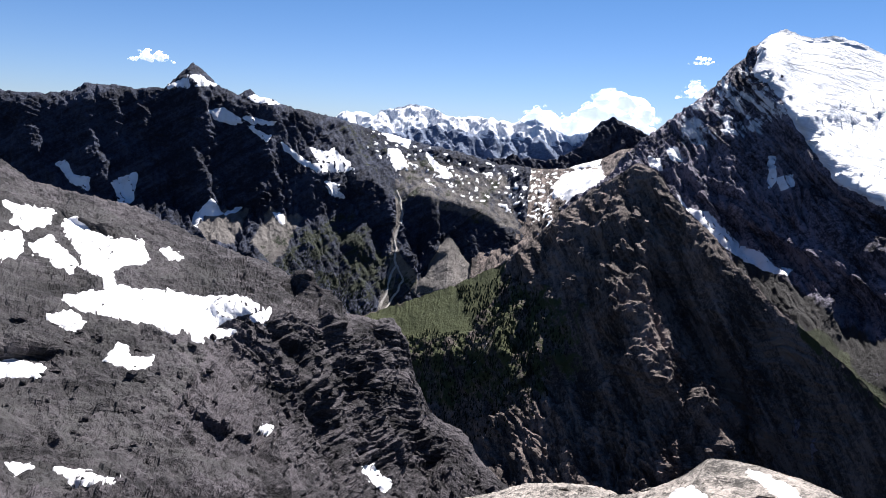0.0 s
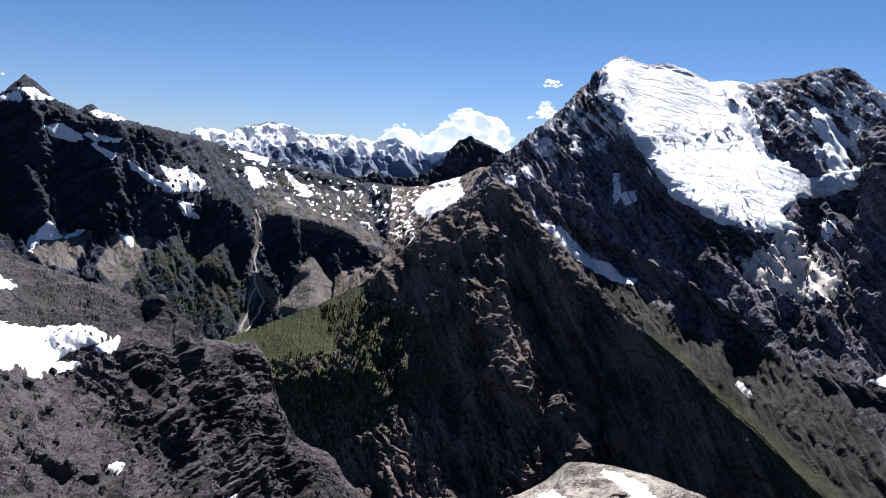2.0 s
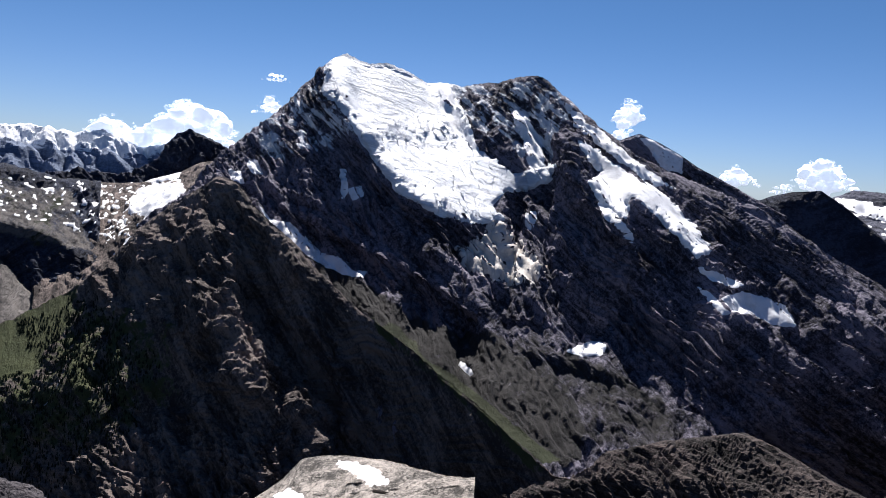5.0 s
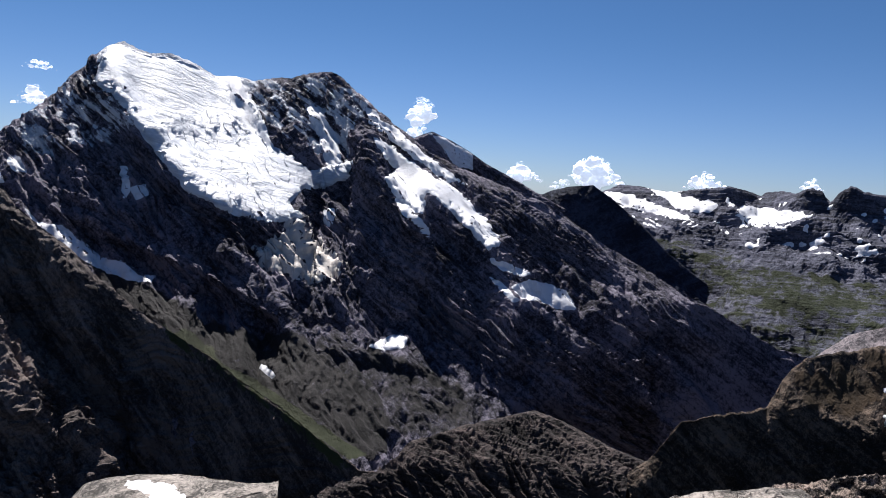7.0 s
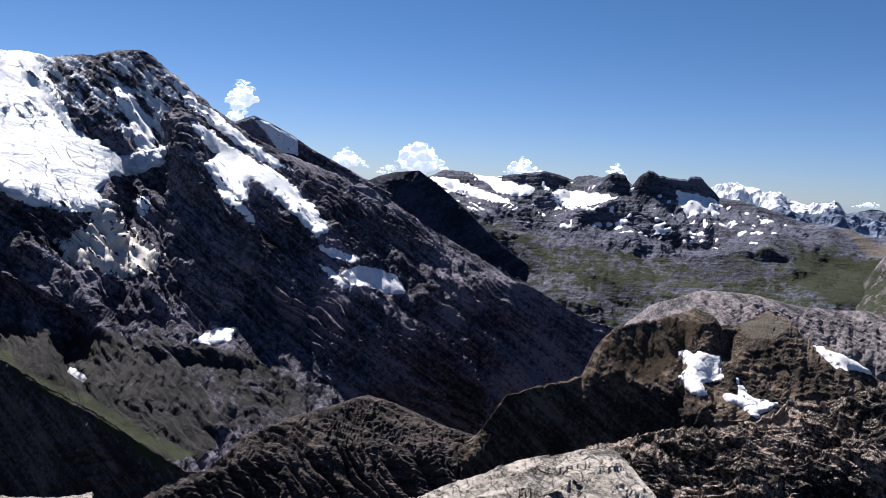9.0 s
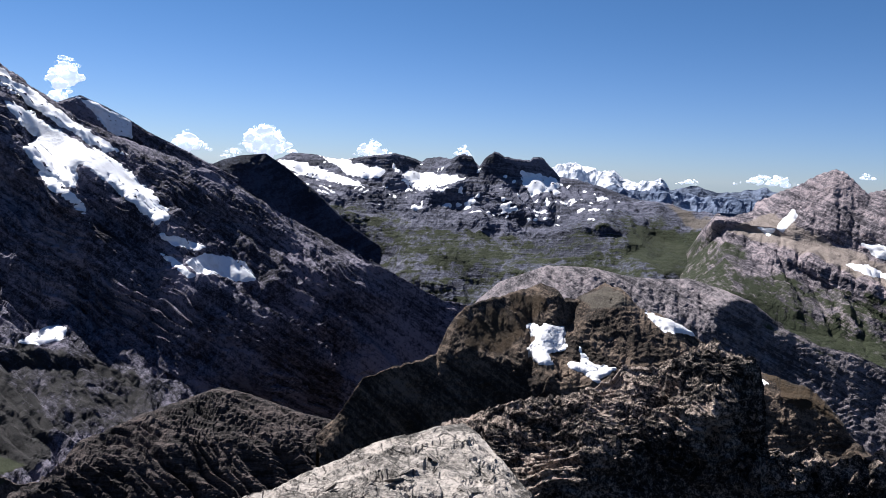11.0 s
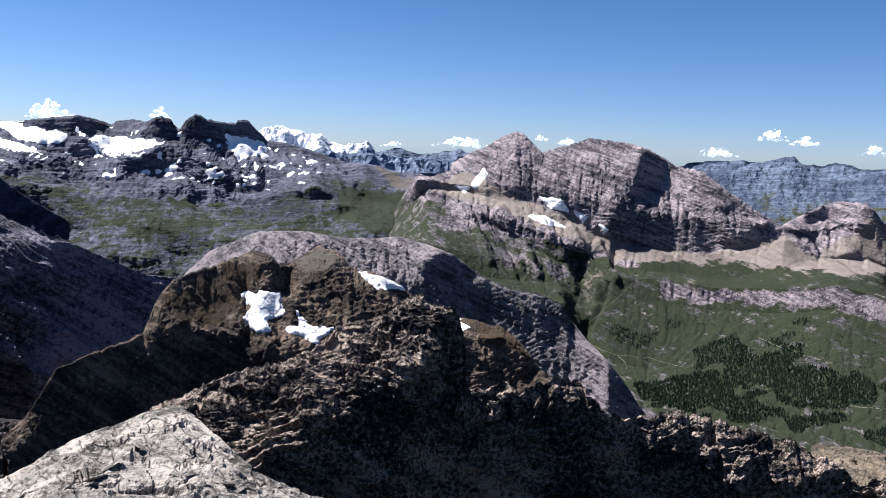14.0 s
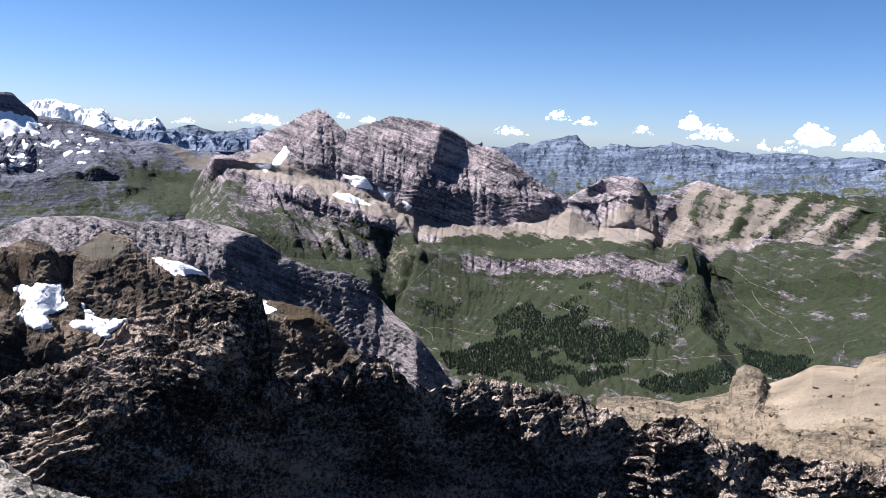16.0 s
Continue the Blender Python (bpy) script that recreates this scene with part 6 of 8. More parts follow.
karst_ridge_2 = [(69.14, -18.22, 1500), (73.93, -14.46, 1513), (76.12, -12.26, 1519), (78.76, -10.44, 1526), (83.19, -9.25, 1538), (87.73, -9.69, 1550), (92.23, -10.67, 1567), (95.72, -10.84, 1580), (98.99, -14.79, 1545), (103.21, -15.91, 1500), (106.14, -17.49, 1440), (109.44, -20, 1360), (112.84, -21.51, 1310)]
karst_ridge_3 = [(69.13, -17.38, 1600), (71.75, -16.59, 1676), (73.91, -13.15, 1738), (75.18, -10.6, 1775), (77.3, -8.6, 1840), (80.92, -7.1, 1813), (84.43, -7.03, 1771), (87.11, -7.49, 1739), (89.79, -7.49, 1707), (91.58, -7.25, 1685), (93.84, -7.78, 1659), (95.98, -8.48, 1633), (97.1, -9.21, 1620), (98.22, -10.1, 1602), (100.78, -11.05, 1560), (102.82, -11.21, 1530), (104.85, -11.92, 1500), (105.53, -12.94, 1482), (107.02, -14.54, 1443), (108.66, -15.87, 1400), (110.73, -18.13, 1369), (111.36, -19.02, 1359), (112.64, -19.31, 1340)]
karst_ridge_lines = (karst_ridge_1, karst_ridge_2, karst_ridge_3)
karst_ridge = Hillside("karst_ridge", karst_ridge_lines, 320, 124, ROCK_KARST, "pale karst limestone ridge with a shaded cliff", ribs=(4, 30, 0.2), crags=(2, 20, 7), beds=(1.6, 12, 0.35, 0.3), chips=(1.6, 14), carve=(6, 2), faces=[
        (30, 0.3, [(78.23, -7.88), (80.42, -6.39), (83.08, -5.93), (90.28, -7.5), (94.72, -8.74), (93.75, -10.56), (87.73, -9.72), (82.3, -8.77)], -20),
        (78, 0.2, [(94.8, -8.65), (96.93, -8.58), (98, -10), (96.25, -11.14), (93.88, -10.55), (93.37, -9.36)], 40),
        (80, 0.25, [(97.6, -10.33), (100.77, -10.92), (104.63, -11.62), (105.72, -12.91), (105.5, -13.96), (102.25, -14.06), (98.84, -12.9), (96.84, -11.6)], 40),
        (74, 0.3, [(96.23, -12.08), (99.29, -13.28), (102.27, -14.39), (105.44, -14.17), (107.99, -16.77), (108.55, -18.63), (105.4, -18.01), (100.33, -15.88)], 38),
        (78, 0.3, [(108.46, -15.71), (111.54, -18.99), (111.75, -21), (109.03, -19.69)], 40)], firm=2, seed=28, behind=260, parts=('cliff', 'pavement_top'),
    covers=[("grass", 0.5, 0.5, [(96, -8.74), (97.79, -10.01), (100.79, -11.22), (104.87, -12.08), (100.82, -11.64), (96.96, -10.3)])])
rib_slope_1 = [(38.81, -26.79, 390), (67.79, -26.98, 410), (72.23, -25.71, 400)]
rib_slope_2 = [(38.76, -24.59, 410), (46.13, -22.03, 423), (55.84, -20.89, 440), (61.87, -21.88, 433), (72.03, -23.39, 420)]
rib_slope_3 = [(38.75, -24.22, 425), (44.02, -22.53, 445), (46.06, -20.11, 453), (47.76, -19.59, 460), (49.91, -18.79, 468), (53.42, -17.81, 481), (55.64, -17.12, 490), (57.94, -17.72, 483), (61.68, -19.06, 471), (63.54, -19.53, 466), (67.25, -20.24, 454), (71.85, -21.4, 440)]
rib_slope_lines = (rib_slope_1, rib_slope_2, rib_slope_3)
rib_slope = Hillside("rib_slope", rib_slope_lines, 280, 96, ROCK_RIBS, "grey-brown slope with parallel rock ribs", "slope", ribs=(3.5, 12, 0.9), straight=True, crags=(0.8, 10, 7), beds=(1.6, 5, 0.7, 0.4), chips=(0.6, 4), carve=(2.5, 2), seed=30, behind=80, parts=('foot', 'ribbed_face'))
near_slope_1 = [(-35.16, -29.35, 50), (-24.96, -31.34, 55.5), (-16.46, -32.35, 60), (-9.12, -32, 85), (-2.44, -31.98, 130), (7.07, -30.58, 140)]
near_slope_2 = [(-34.78, -21.17, 95), (-24.86, -23.26, 100), (-16.59, -24.72, 100), (-12.16, -24.91, 105), (-7.54, -25.78, 130), (-2.8, -26.51, 160), (0.09, -27.19, 170), (3.51, -28.17, 165), (6.88, -28.66, 160)]
near_slope_3 = [(-34.47, -13.94, 170), (-24.76, -15, 159.1), (-16.71, -16.52, 150), (-12.37, -17.42, 150), (-9.68, -18.27, 160), (-5.97, -19.92, 190), (-3.1, -21.54, 210), (-0.14, -23.92, 205), (3.34, -26.17, 190), (6.77, -27.48, 180)]
near_slope_4 = [(-34.03, -2.55, 330), (-31.55, -3.63, 321), (-29.61, -5.1, 314), (-26.49, -5.95, 303), (-23.17, -6.69, 290.5), (-20.86, -7.9, 282.1), (-16.81, -9.74, 267.3), (-13.41, -10.89, 255), (-11.66, -11.81, 254.1), (-11.23, -11.54, 253.8), (-10.44, -11.69, 253.4), (-9.88, -12.55, 253.1), (-8.98, -12.79, 252.7), (-8.04, -14.13, 252.2), (-5.76, -14.8, 251), (-3.93, -14.91, 250), (-2.71, -16.34, 242), (-2.15, -18.06, 237), (-1.58, -19.76, 232), (-0.28, -21.83, 224), (1.66, -22.77, 216), (3.12, -23.51, 210), (4.19, -25.08, 204.6), (5.96, -26.35, 195.8)] + \
    [(6.7, -26.76, 192)]
near_slope_lines = (near_slope_1, near_slope_2, near_slope_3, near_slope_4)
near_slope = Hillside("near_slope", near_slope_lines, 450, 225, ROCK_NEAR, "grey slate scree shoulder ending in a broken cliff", "slope", ribs=(0.6, 8, 0.3), crags=(0.4, 5, 8), beds=(1.3, 2.6, 0.28, 0.1), jag=(1.0, 8), chips=(0.8, 2.8), spurs=[(7, 1.6, [(-10.57, -11.78), (-7.94, -16.52), (-5.93, -20.77), (-2.85, -25.69)]), (-7, 1.0, [(-13.32, -14.85), (-10.57, -18.27), (-9.06, -22.49), (-7.03, -26.58)]), (-5, 0.9, [(-7.57, -14.77), (-5.59, -18.19), (-3.52, -22.4), (-1.89, -26.07)]), (6, 1.4, [(-3.92, -15.08), (-2.56, -18.95), (-0.17, -23.51), (1.96, -26.67)]), (3, 1.0, [(-33.26, -15.72), (-30.59, -16.16), (-28.67, -16.63)])], carve=(0.2, 2), faces=[(48, 0.8, [(-17.3, -14.19), (-13.16, -14.24), (-7.02, -15.93), (-3.3, -18.43), (-0.33, -22.16), (1.78, -25.78), (-4.75, -26.35), (-10.3, -24.27), (-13.9, -20.08), (-16.86, -17.5)], 10),
        (84, 0.5, [(-10.57, -18.27), (-7.11, -19.94), (-7.45, -22.69), (-9.52, -22.49), (-10.73, -20.39)]), (84, 0.4, [(-5.27, -15.57), (-2.39, -16.33), (-1.62, -19.12), (-3.26, -18.76), (-4.51, -17.07)]), (84, 0.4, [(-33.91, -15.91), (-28.31, -16.66), (-28.8, -17.55), (-33.95, -16.94)]),
        (82, 0.3, [(-11.75, -11.64), (-9.9, -11.86), (-8.44, -13.04), (-9.82, -14.17), (-11.39, -13.46)]), (62, 0.4, [(-3.64, -20.28), (-1.22, -21.88), (-1.49, -24.82), (-3.45, -23.65)]), (66, 0.3, [(-17.98, -16.07), (-12.39, -16.99), (-11.45, -18.7), (-15.84, -18.22)]), (66, 0.3, [(-19.6, -21.34), (-15.75, -23.16), (-13.5, -24.87), (-17.47, -23.48)]), (66, 0.3, [(-27.93, -7.15), (-24.69, -8.13), (-25.07, -8.94), (-27.6, -8.13)])], lying=True, seed=33, behind=60, parts=('scree_apron', 'lower_slope', 'upper_slope'),
    covers=[("scree", 0.5, 1.5, [(-34.07, -3.64), (-24.67, -6.52), (-15.95, -11.01), (-16.71, -16.52), (-20.84, -22.85), (-9.32, -27.37), (-35, -26.02)])])
brown_hill_1 = [(63.16, -26.19, 105), (74.67, -26.91, 125), (88.67, -26.52, 135), (105.55, -23.83, 110)]
brown_hill_2 = [(63.19, -21.94, 110), (66.99, -19.37, 117.2), (72.67, -18.3, 128), (75.37, -18.32, 130), (79.88, -16.98, 138), (83.52, -16.42, 140), (87.17, -16.24, 135.6), (92.63, -17.12, 129.1), (105.19, -20.02, 114)]
brown_hill_3 = [(63.19, -20.99, 113), (64.86, -19.87, 116.7), (66.98, -17.72, 121.4), (69.99, -16.14, 128.1), (72.62, -15.53, 134), (74.37, -14.02, 136), (76.61, -14, 138), (79.79, -14.37, 142), (80.64, -12.59, 152), (83.37, -12.93, 156), (86.15, -14.12, 152), (87.94, -13.58, 150), (92.42, -13.7, 140), (100.27, -15.06, 126.3), (105.04, -18.46, 118)]
brown_hill_4 = [(63.19, -20.83, 115), (64.86, -19.34, 120.1), (66.76, -16.46, 125.8), (69.98, -15.37, 135.6), (72.6, -14.54, 143.5), (73.11, -12.94, 145), (73.88, -11.63, 147.4), (74.74, -10.61, 150), (76.95, -9.82, 155.8), (78.72, -9.2, 160.4), (80.49, -8.52, 165), (81.63, -8.79, 168.5), (82.42, -9.52, 170.9), (83.23, -9.57, 173.3), (84.54, -8.67, 177.3), (85.42, -8.15, 180), (86.78, -8.52, 175.8), (88.19, -9.82, 171.5), (90.44, -10.35, 164.6), (92.27, -11.32, 159), (94.99, -12.84, 150.7), (97.19, -13.49, 143.9), (100.17, -13.9, 134.8), (102.38, -15.62, 128)] + \
    [(103.52, -17.17, 124.5), (104.99, -17.87, 120)]
brown_hill_lines = (brown_hill_1, brown_hill_2, brown_hill_3, brown_hill_4)
brown_hill = Hillside("brown_hill", brown_hill_lines, 390, 165, ROCK_HILL, "brown shale hill with snow patches in its hollow", "hill", ribs=(0.8, 9, 0.4), crags=(0.4, 4, 7), jag=(0.5, 5), beds=(0.22, 1.3, 0.5, 0.4), chips=(0.4, 3.4), carve=(0.25, 2), faces=[
        (74, 0.5, [(72.78, -14.51), (75.58, -13.62), (79.3, -15.22), (80.16, -16.09), (82.75, -16.15), (75.53, -18.76), (65.19, -19.64), (65.28, -17.39), (69.7, -15.11)], 40),
        (82, 0.4, [(65.22, -18.9), (75.54, -18.35), (83.63, -16.17), (88.07, -15.32), (94.47, -16.06), (96.44, -19.01), (87.32, -22.13), (65.02, -24.03)], 40),
        (42, 0.4, [(73.22, -11.66), (76.43, -9.24), (80.56, -8.62), (82.26, -9.48), (80.15, -11.41), (78.47, -12.66), (75.58, -13.41), (72.78, -14.51)], -5),
        (34, 0.3, [(75.59, -13.2), (78.88, -12.24), (79.73, -14.81), (78.46, -15.19), (75.98, -14.05)], -15),
        (76, 0.2, [(81.83, -9.35), (82.69, -9.48), (83.78, -10.12), (82.72, -12.07), (81.85, -11.42)], 45),
        (30, 0.3, [(83.77, -9.77), (86.59, -8.34), (87.57, -8.76), (84.44, -10.64), (83.35, -11.08)], -15),
        (60, 0.3, [(84.44, -11.21), (87.04, -9.21), (88.86, -10.93), (91.61, -12.64), (92.56, -13.93), (88.96, -14.97), (86.26, -14.12), (83.59, -12.94)], 30),
        (28, 0.3, [(79.72, -11.83), (82.28, -11.64), (83.6, -13.16), (86.71, -14.46), (87.18, -15.76), (83.63, -15.96), (80.15, -14.82)], -10),
        (30, 0.3, [(88.84, -9.96), (92.46, -11.07), (93.39, -11.92), (91.58, -11.75)], -10),
        (30, 0.3, [(96.65, -13.69), (99.84, -13.84), (100.78, -14.44), (97.6, -14.62)], -10),
        (82, 0.3, [(96.26, -15.2), (100.33, -14.64), (102.21, -15.74), (103.42, -17.07), (99.68, -19.27), (96.46, -19.44)], 10)], firm=2, seed=36, behind=30, parts=('foot', 'hollow', 'hilltop'),
    covers=[("grass", 0.7, 1.0, [(73.88, -11.85), (80.5, -8.61), (81.44, -9.91), (77.98, -14.41), (75.27, -14.01)]), ("scree", 0.8, 0.8, [(83.23, -9.4), (85.42, -8.19), (87.73, -9.63), (84.61, -10.23)]), ("grass", 0.7, 0.6, [(96.75, -13.32), (100.99, -13.72), (102.85, -16.37), (99.02, -15.2)])])
tan_slope_1 = [(123.61, -27.67, 40), (134.67, -25.72, 40), (142.07, -23.89, 40), (151.28, -21.04, 40)]
tan_slope_2 = [(123.02, -21.25, 62), (134.02, -20.4, 62), (141.28, -18.11, 62), (150.48, -15.79, 62)]
tan_slope_3 = [(122.89, -19.76, 100), (125.5, -19.28, 101), (127.66, -19.16, 101.8), (129.79, -19.17, 102.5), (132.17, -18.3, 103.4), (133.55, -17.67, 103.9), (133.62, -16.11, 104), (134.2, -15.69, 104.2), (135.27, -15.84, 104.6), (135.81, -16.79, 104.8), (137.38, -15.95, 105.3), (138.73, -14.95, 105.8), (140.14, -14.72, 106.4), (141.36, -14.64, 106.8), (141.78, -13.87, 107), (143, -13.32, 107.4), (145.31, -13.08, 108.3), (150, -12.42, 110)]
tan_slope_lines = (tan_slope_1, tan_slope_2, tan_slope_3)
tan_slope = Hillside("tan_slope", tan_slope_lines, 230, 84, ROCK_TAN, "tan gravel shoulder with a small rock stub", "slope", ribs=(0.25, 5, 0.2), crags=(0.45, 4, 7), chips=(0.2, 1.6), lying=True, seed=38, behind=30, crest_free=0.4, parts=('foot', 'gravel_top'),
    covers=[("scree", 1.0, 0.6, [(135.59, -16.91), (138.76, -15.14), (147.16, -13.05), (147.65, -16.56), (140.62, -18.45), (137.46, -19.72)])])
ledge_1 = [(-0.48, -32.29, 10), (11.73, -30.01, 10), (20.43, -27.72, 10), (32.06, -26.18, 10), (36.09, -25.54, 10)]
ledge_2 = [(-0.74, -28.83, 19), (4.45, -28.09, 18.5), (11.39, -26.93, 17.8), (20.13, -25.47, 17), (31.62, -23.42, 17), (35.7, -23.23, 17)]
ledge_3 = [(-0.74, -28.83, 24), (2.07, -28.07, 23.8), (4.39, -27.42, 23.7), (6.23, -26.81, 23.6), (8.05, -26.14, 23.5), (11.27, -25.83, 23.3), (13.99, -25.64, 23.2), (15.6, -26.02, 23.1), (16.68, -25.72, 23), (19.14, -24.48, 22.9), (20.51, -23.51, 22.8), (21.81, -22.26, 22.8), (23.41, -22.04, 22.7), (25.4, -22, 22.6), (28.9, -22.3, 22.4), (31.54, -22.89, 22.2), (33.68, -23.17, 22.1), (35.7, -23.23, 22)]
ledge_lines = (ledge_1, ledge_2, ledge_3)
ledge = Hillside("ledge", ledge_lines, 240, 64, ROCK_PALE, "pale weathered rock ledge with snow remnants", "rock", ribs=(0.05, 1.5, 0.3), crags=(0.12, 1.6, 7), beds=(0.05, 0.2, 0.3, 0.1), chips=(0.05, 0.5), lying=True, seed=40, behind=6, parts=('base', 'top'))
dark_crag_1 = [(72.92, -30.66, 14.4), (84.21, -30.64, 14.2), (88.92, -30.35, 14.4), (93.54, -29.89, 14.9), (96.24, -29.55, 15.5), (102.3, -28.57, 15.7), (113.74, -25.91, 15.6), (135.14, -29.33, 15.6), (148.95, -25.23, 15.6)]
dark_crag_2 = [(72.77, -23.27, 15), (76.41, -22.92, 14.9), (81.1, -24.5, 14.6), (85.27, -23.93, 14.4), (87.56, -23.38, 14.5), (93.05, -23.32, 14.7), (95.75, -23.42, 15.1), (97.53, -23.59, 15.3), (105.84, -22.63, 15.3), (113.26, -21.75, 15.3), (134.57, -24.97, 15.4), (148.45, -21.98, 15.5)]
dark_crag_3 = [(72.72, -20.81, 15.8), (76.32, -19.8, 15.7), (79.95, -18.91, 15.5), (84.97, -17.87, 15), (86.76, -17.13, 14.8), (88.1, -16.61, 14.6), (92.47, -14.56, 14.2), (95.18, -15.61, 14.5), (96.63, -17.57, 14.8), (100.6, -19.14, 14.9), (104.65, -18.53, 14.9), (107.08, -19.29, 14.9), (109.5, -20.56, 15), (116.6, -20.82, 15.1), (123.47, -21.2, 15.2), (130.03, -21.5, 15.3), (137.39, -22.25, 15.4), (148.2, -20.32, 15.6)]
dark_crag_4 = [(72.71, -20.4, 16.6), (74.94, -19.21, 16.5), (76.73, -18.23, 16.4), (79.89, -17.19, 16.3), (83.08, -16.66, 15.9), (84.87, -15.93, 15.6), (86.41, -14.63, 15.4), (87.06, -14.07, 15.3), (88.41, -13.99, 15.1), (89.74, -13.64, 14.9), (90.82, -12.95, 14.8), (92.31, -11.97, 14.6), (93.59, -11.4, 14.5), (94.43, -12.24, 14.5), (96.25, -12.26, 14.4), (96.65, -13.12, 14.4), (97.04, -15, 14.4), (97.49, -17.47, 14.4), (97.95, -19, 14.5), (99.28, -18.5, 14.6), (100.48, -17.68, 14.7), (101.8, -18.48, 14.7), (102.97, -17.78, 14.8), (104.5, -16.9, 14.8)] + \
    [(106.5, -17.19, 14.9), (107.16, -18.1, 14.9), (108.63, -19.39, 14.9), (110.14, -19.55, 14.9), (114.61, -18.61, 15.1), (117.86, -19.14, 15.1), (121.06, -19.28, 15.2), (123.31, -19.46, 15.3), (125.15, -20.16, 15.3), (126.53, -20.89, 15.4), (128.18, -20.07, 15.4), (129.83, -19.58, 15.4), (131.56, -20.23, 15.5), (132.45, -20.77, 15.5), (134.83, -20.44, 15.6), (137.22, -20.86, 15.6), (139.84, -20.81, 15.7), (143.91, -20.17, 15.8), (148.1, -19.64, 15.9)]
dark_crag_lines = (dark_crag_1, dark_crag_2, dark_crag_3, dark_crag_4)
dark_crag = Hillside("dark_crag", dark_crag_lines, 650, 235, ROCK_CRAG, "dark jagged rock crag below the summit", "rock", ribs=(0.28, 1.9, 0.3), crags=(0.11, 0.5, 7), beds=(0.10, 0.24, 0.3, 0.25), jag=(0.13, 0.35), chips=(0.2, 0.7), faces=[
        (42, 0.5, [(76.28, -18.32), (81.7, -16.49), (87.98, -14.45), (92.34, -12.41), (94.98, -12.63), (94.72, -15.23), (90.88, -17.7), (88.29, -20.01), (84.66, -21.07), (80, -19.97)], -25),
        (80, 0.8, [(80.18, -23.5), (85.49, -21.27), (89.12, -20.88), (92.84, -21.47), (95.54, -19.69), (101.16, -21.08), (109.2, -19.89), (110.26, -22.02), (112.37, -26.09), (87.46, -27.78)], 20),
        (34, 0.4, [(94.6, -19.3), (99.17, -18.44), (101.87, -17.62), (101.02, -18.75), (99.26, -20.06), (96.02, -20.1)], -20),
        (36, 0.4, [(103.67, -17.35), (106.76, -16.78), (108.18, -18.12), (105.54, -18.39)], -20),
        (80, 0.4, [(95, -12.53), (96.82, -12.45), (96.78, -14.65), (95.46, -17.76), (94.69, -16.05)], 35),
        (68, 0.8, [(109.37, -19.84), (114.37, -18.74), (121.12, -18.85), (126.39, -20.01), (125.66, -21.14), (120.01, -21.49), (113.16, -21.31)], 15),
        (50, 0.8, [(124.9, -22.07), (128.88, -20.01), (130.57, -20.7), (127.73, -24.77), (125.64, -25.14)], -20),
        (82, 0.6, [(127.89, -22.38), (130.96, -20.63), (134.65, -22.2), (135.25, -23.95), (129.46, -25.22)], 30),
        (78, 0.6, [(94.72, -21.25), (108.5, -21.17), (124.08, -22.59), (125.29, -25.98), (90.32, -27.39)], 20)], lying=True, seed=42, behind=5, crest_free=0.3, covers=[("calm", 0.2, 0.8, [(74.04, -19.58), (76.73, -18.23), (83.07, -16.44), (87.06, -14.07), (92.75, -11.94), (92.97, -15.38), (88.24, -19.17), (81.92, -22.01), (76.37, -21.68)])], parts=('base', 'face', 'crest'))
pale_slab_1 = [(55.78, -27.64, 6), (67.79, -26.98, 6), (70.15, -29.03, 6), (79.48, -30.77, 6), (93.69, -31.71, 6)]
pale_slab_2 = [(55.65, -25.51, 9), (61.11, -24.35, 9), (67.49, -23.28, 9), (70.52, -23.4, 8.5), (76.44, -24.14, 8.5), (81.15, -25.71, 8.4), (85.43, -26.93, 8.2), (93.42, -28.4, 8)]
pale_slab_3 = [(55.63, -25.12, 12), (59.27, -24.51, 12.1), (62.41, -23.07, 12.2), (65.55, -21.95, 12.3), (68.2, -20.77, 12.3), (70.41, -20.22, 12.4), (70.48, -20.34, 12.4), (72.7, -19.56, 12.4), (74.94, -19.21, 12.5), (75.86, -19.67, 12), (76.8, -20.51, 11.5), (78.68, -22.08, 10.8), (81.08, -24.18, 10), (85.38, -26.1, 9.7), (93.37, -27.64, 9)]
pale_slab_lines = (pale_slab_1, pale_slab_2, pale_slab_3)
pale_slab = Hillside("pale_slab", pale_slab_lines, 290, 145, ROCK_PALE, "pale cracked limestone slab beside a crag", "rock", ribs=(0.03, 1.2, 0.5), crags=(0.045, 0.7, 6), beds=(0.05, 0.11, 0.12, 0.05), chips=(0.07, 0.55), lying=True, seed=44, behind=3, parts=('lower_slab', 'upper_slab'))

# ---- the ground under it all: the summit, its flanks and the valley floors ----
ring = np.concatenate([np.linspace(0.01, 2.2, 8), np.geomspace(2.6, 4960, 130)])
turn = np.linspace(0, 360, 241)
G = spot(turn[None, :] + 0 * ring[:, None], 0 * ring[:, None] + 0 * turn[None, :], ring[:, None] + 0 * turn[None, :])
G[..., 2] = ground_level(ring)[:, None] + 0.05 * np.minimum(ring, 800)[:, None] * rough(G / np.maximum(ring, 3)[:, None, None], 0.35, 5, 91) - 0.04 * np.minimum(ring, 800)[:, None]
G[:, -1] = G[:, 0]
tagged(new("ground", sheet_mesh("ground", G, None, ROCK_GROUND)), "dark stony ground falling from a summit to valleys", "ground", "", "structure")

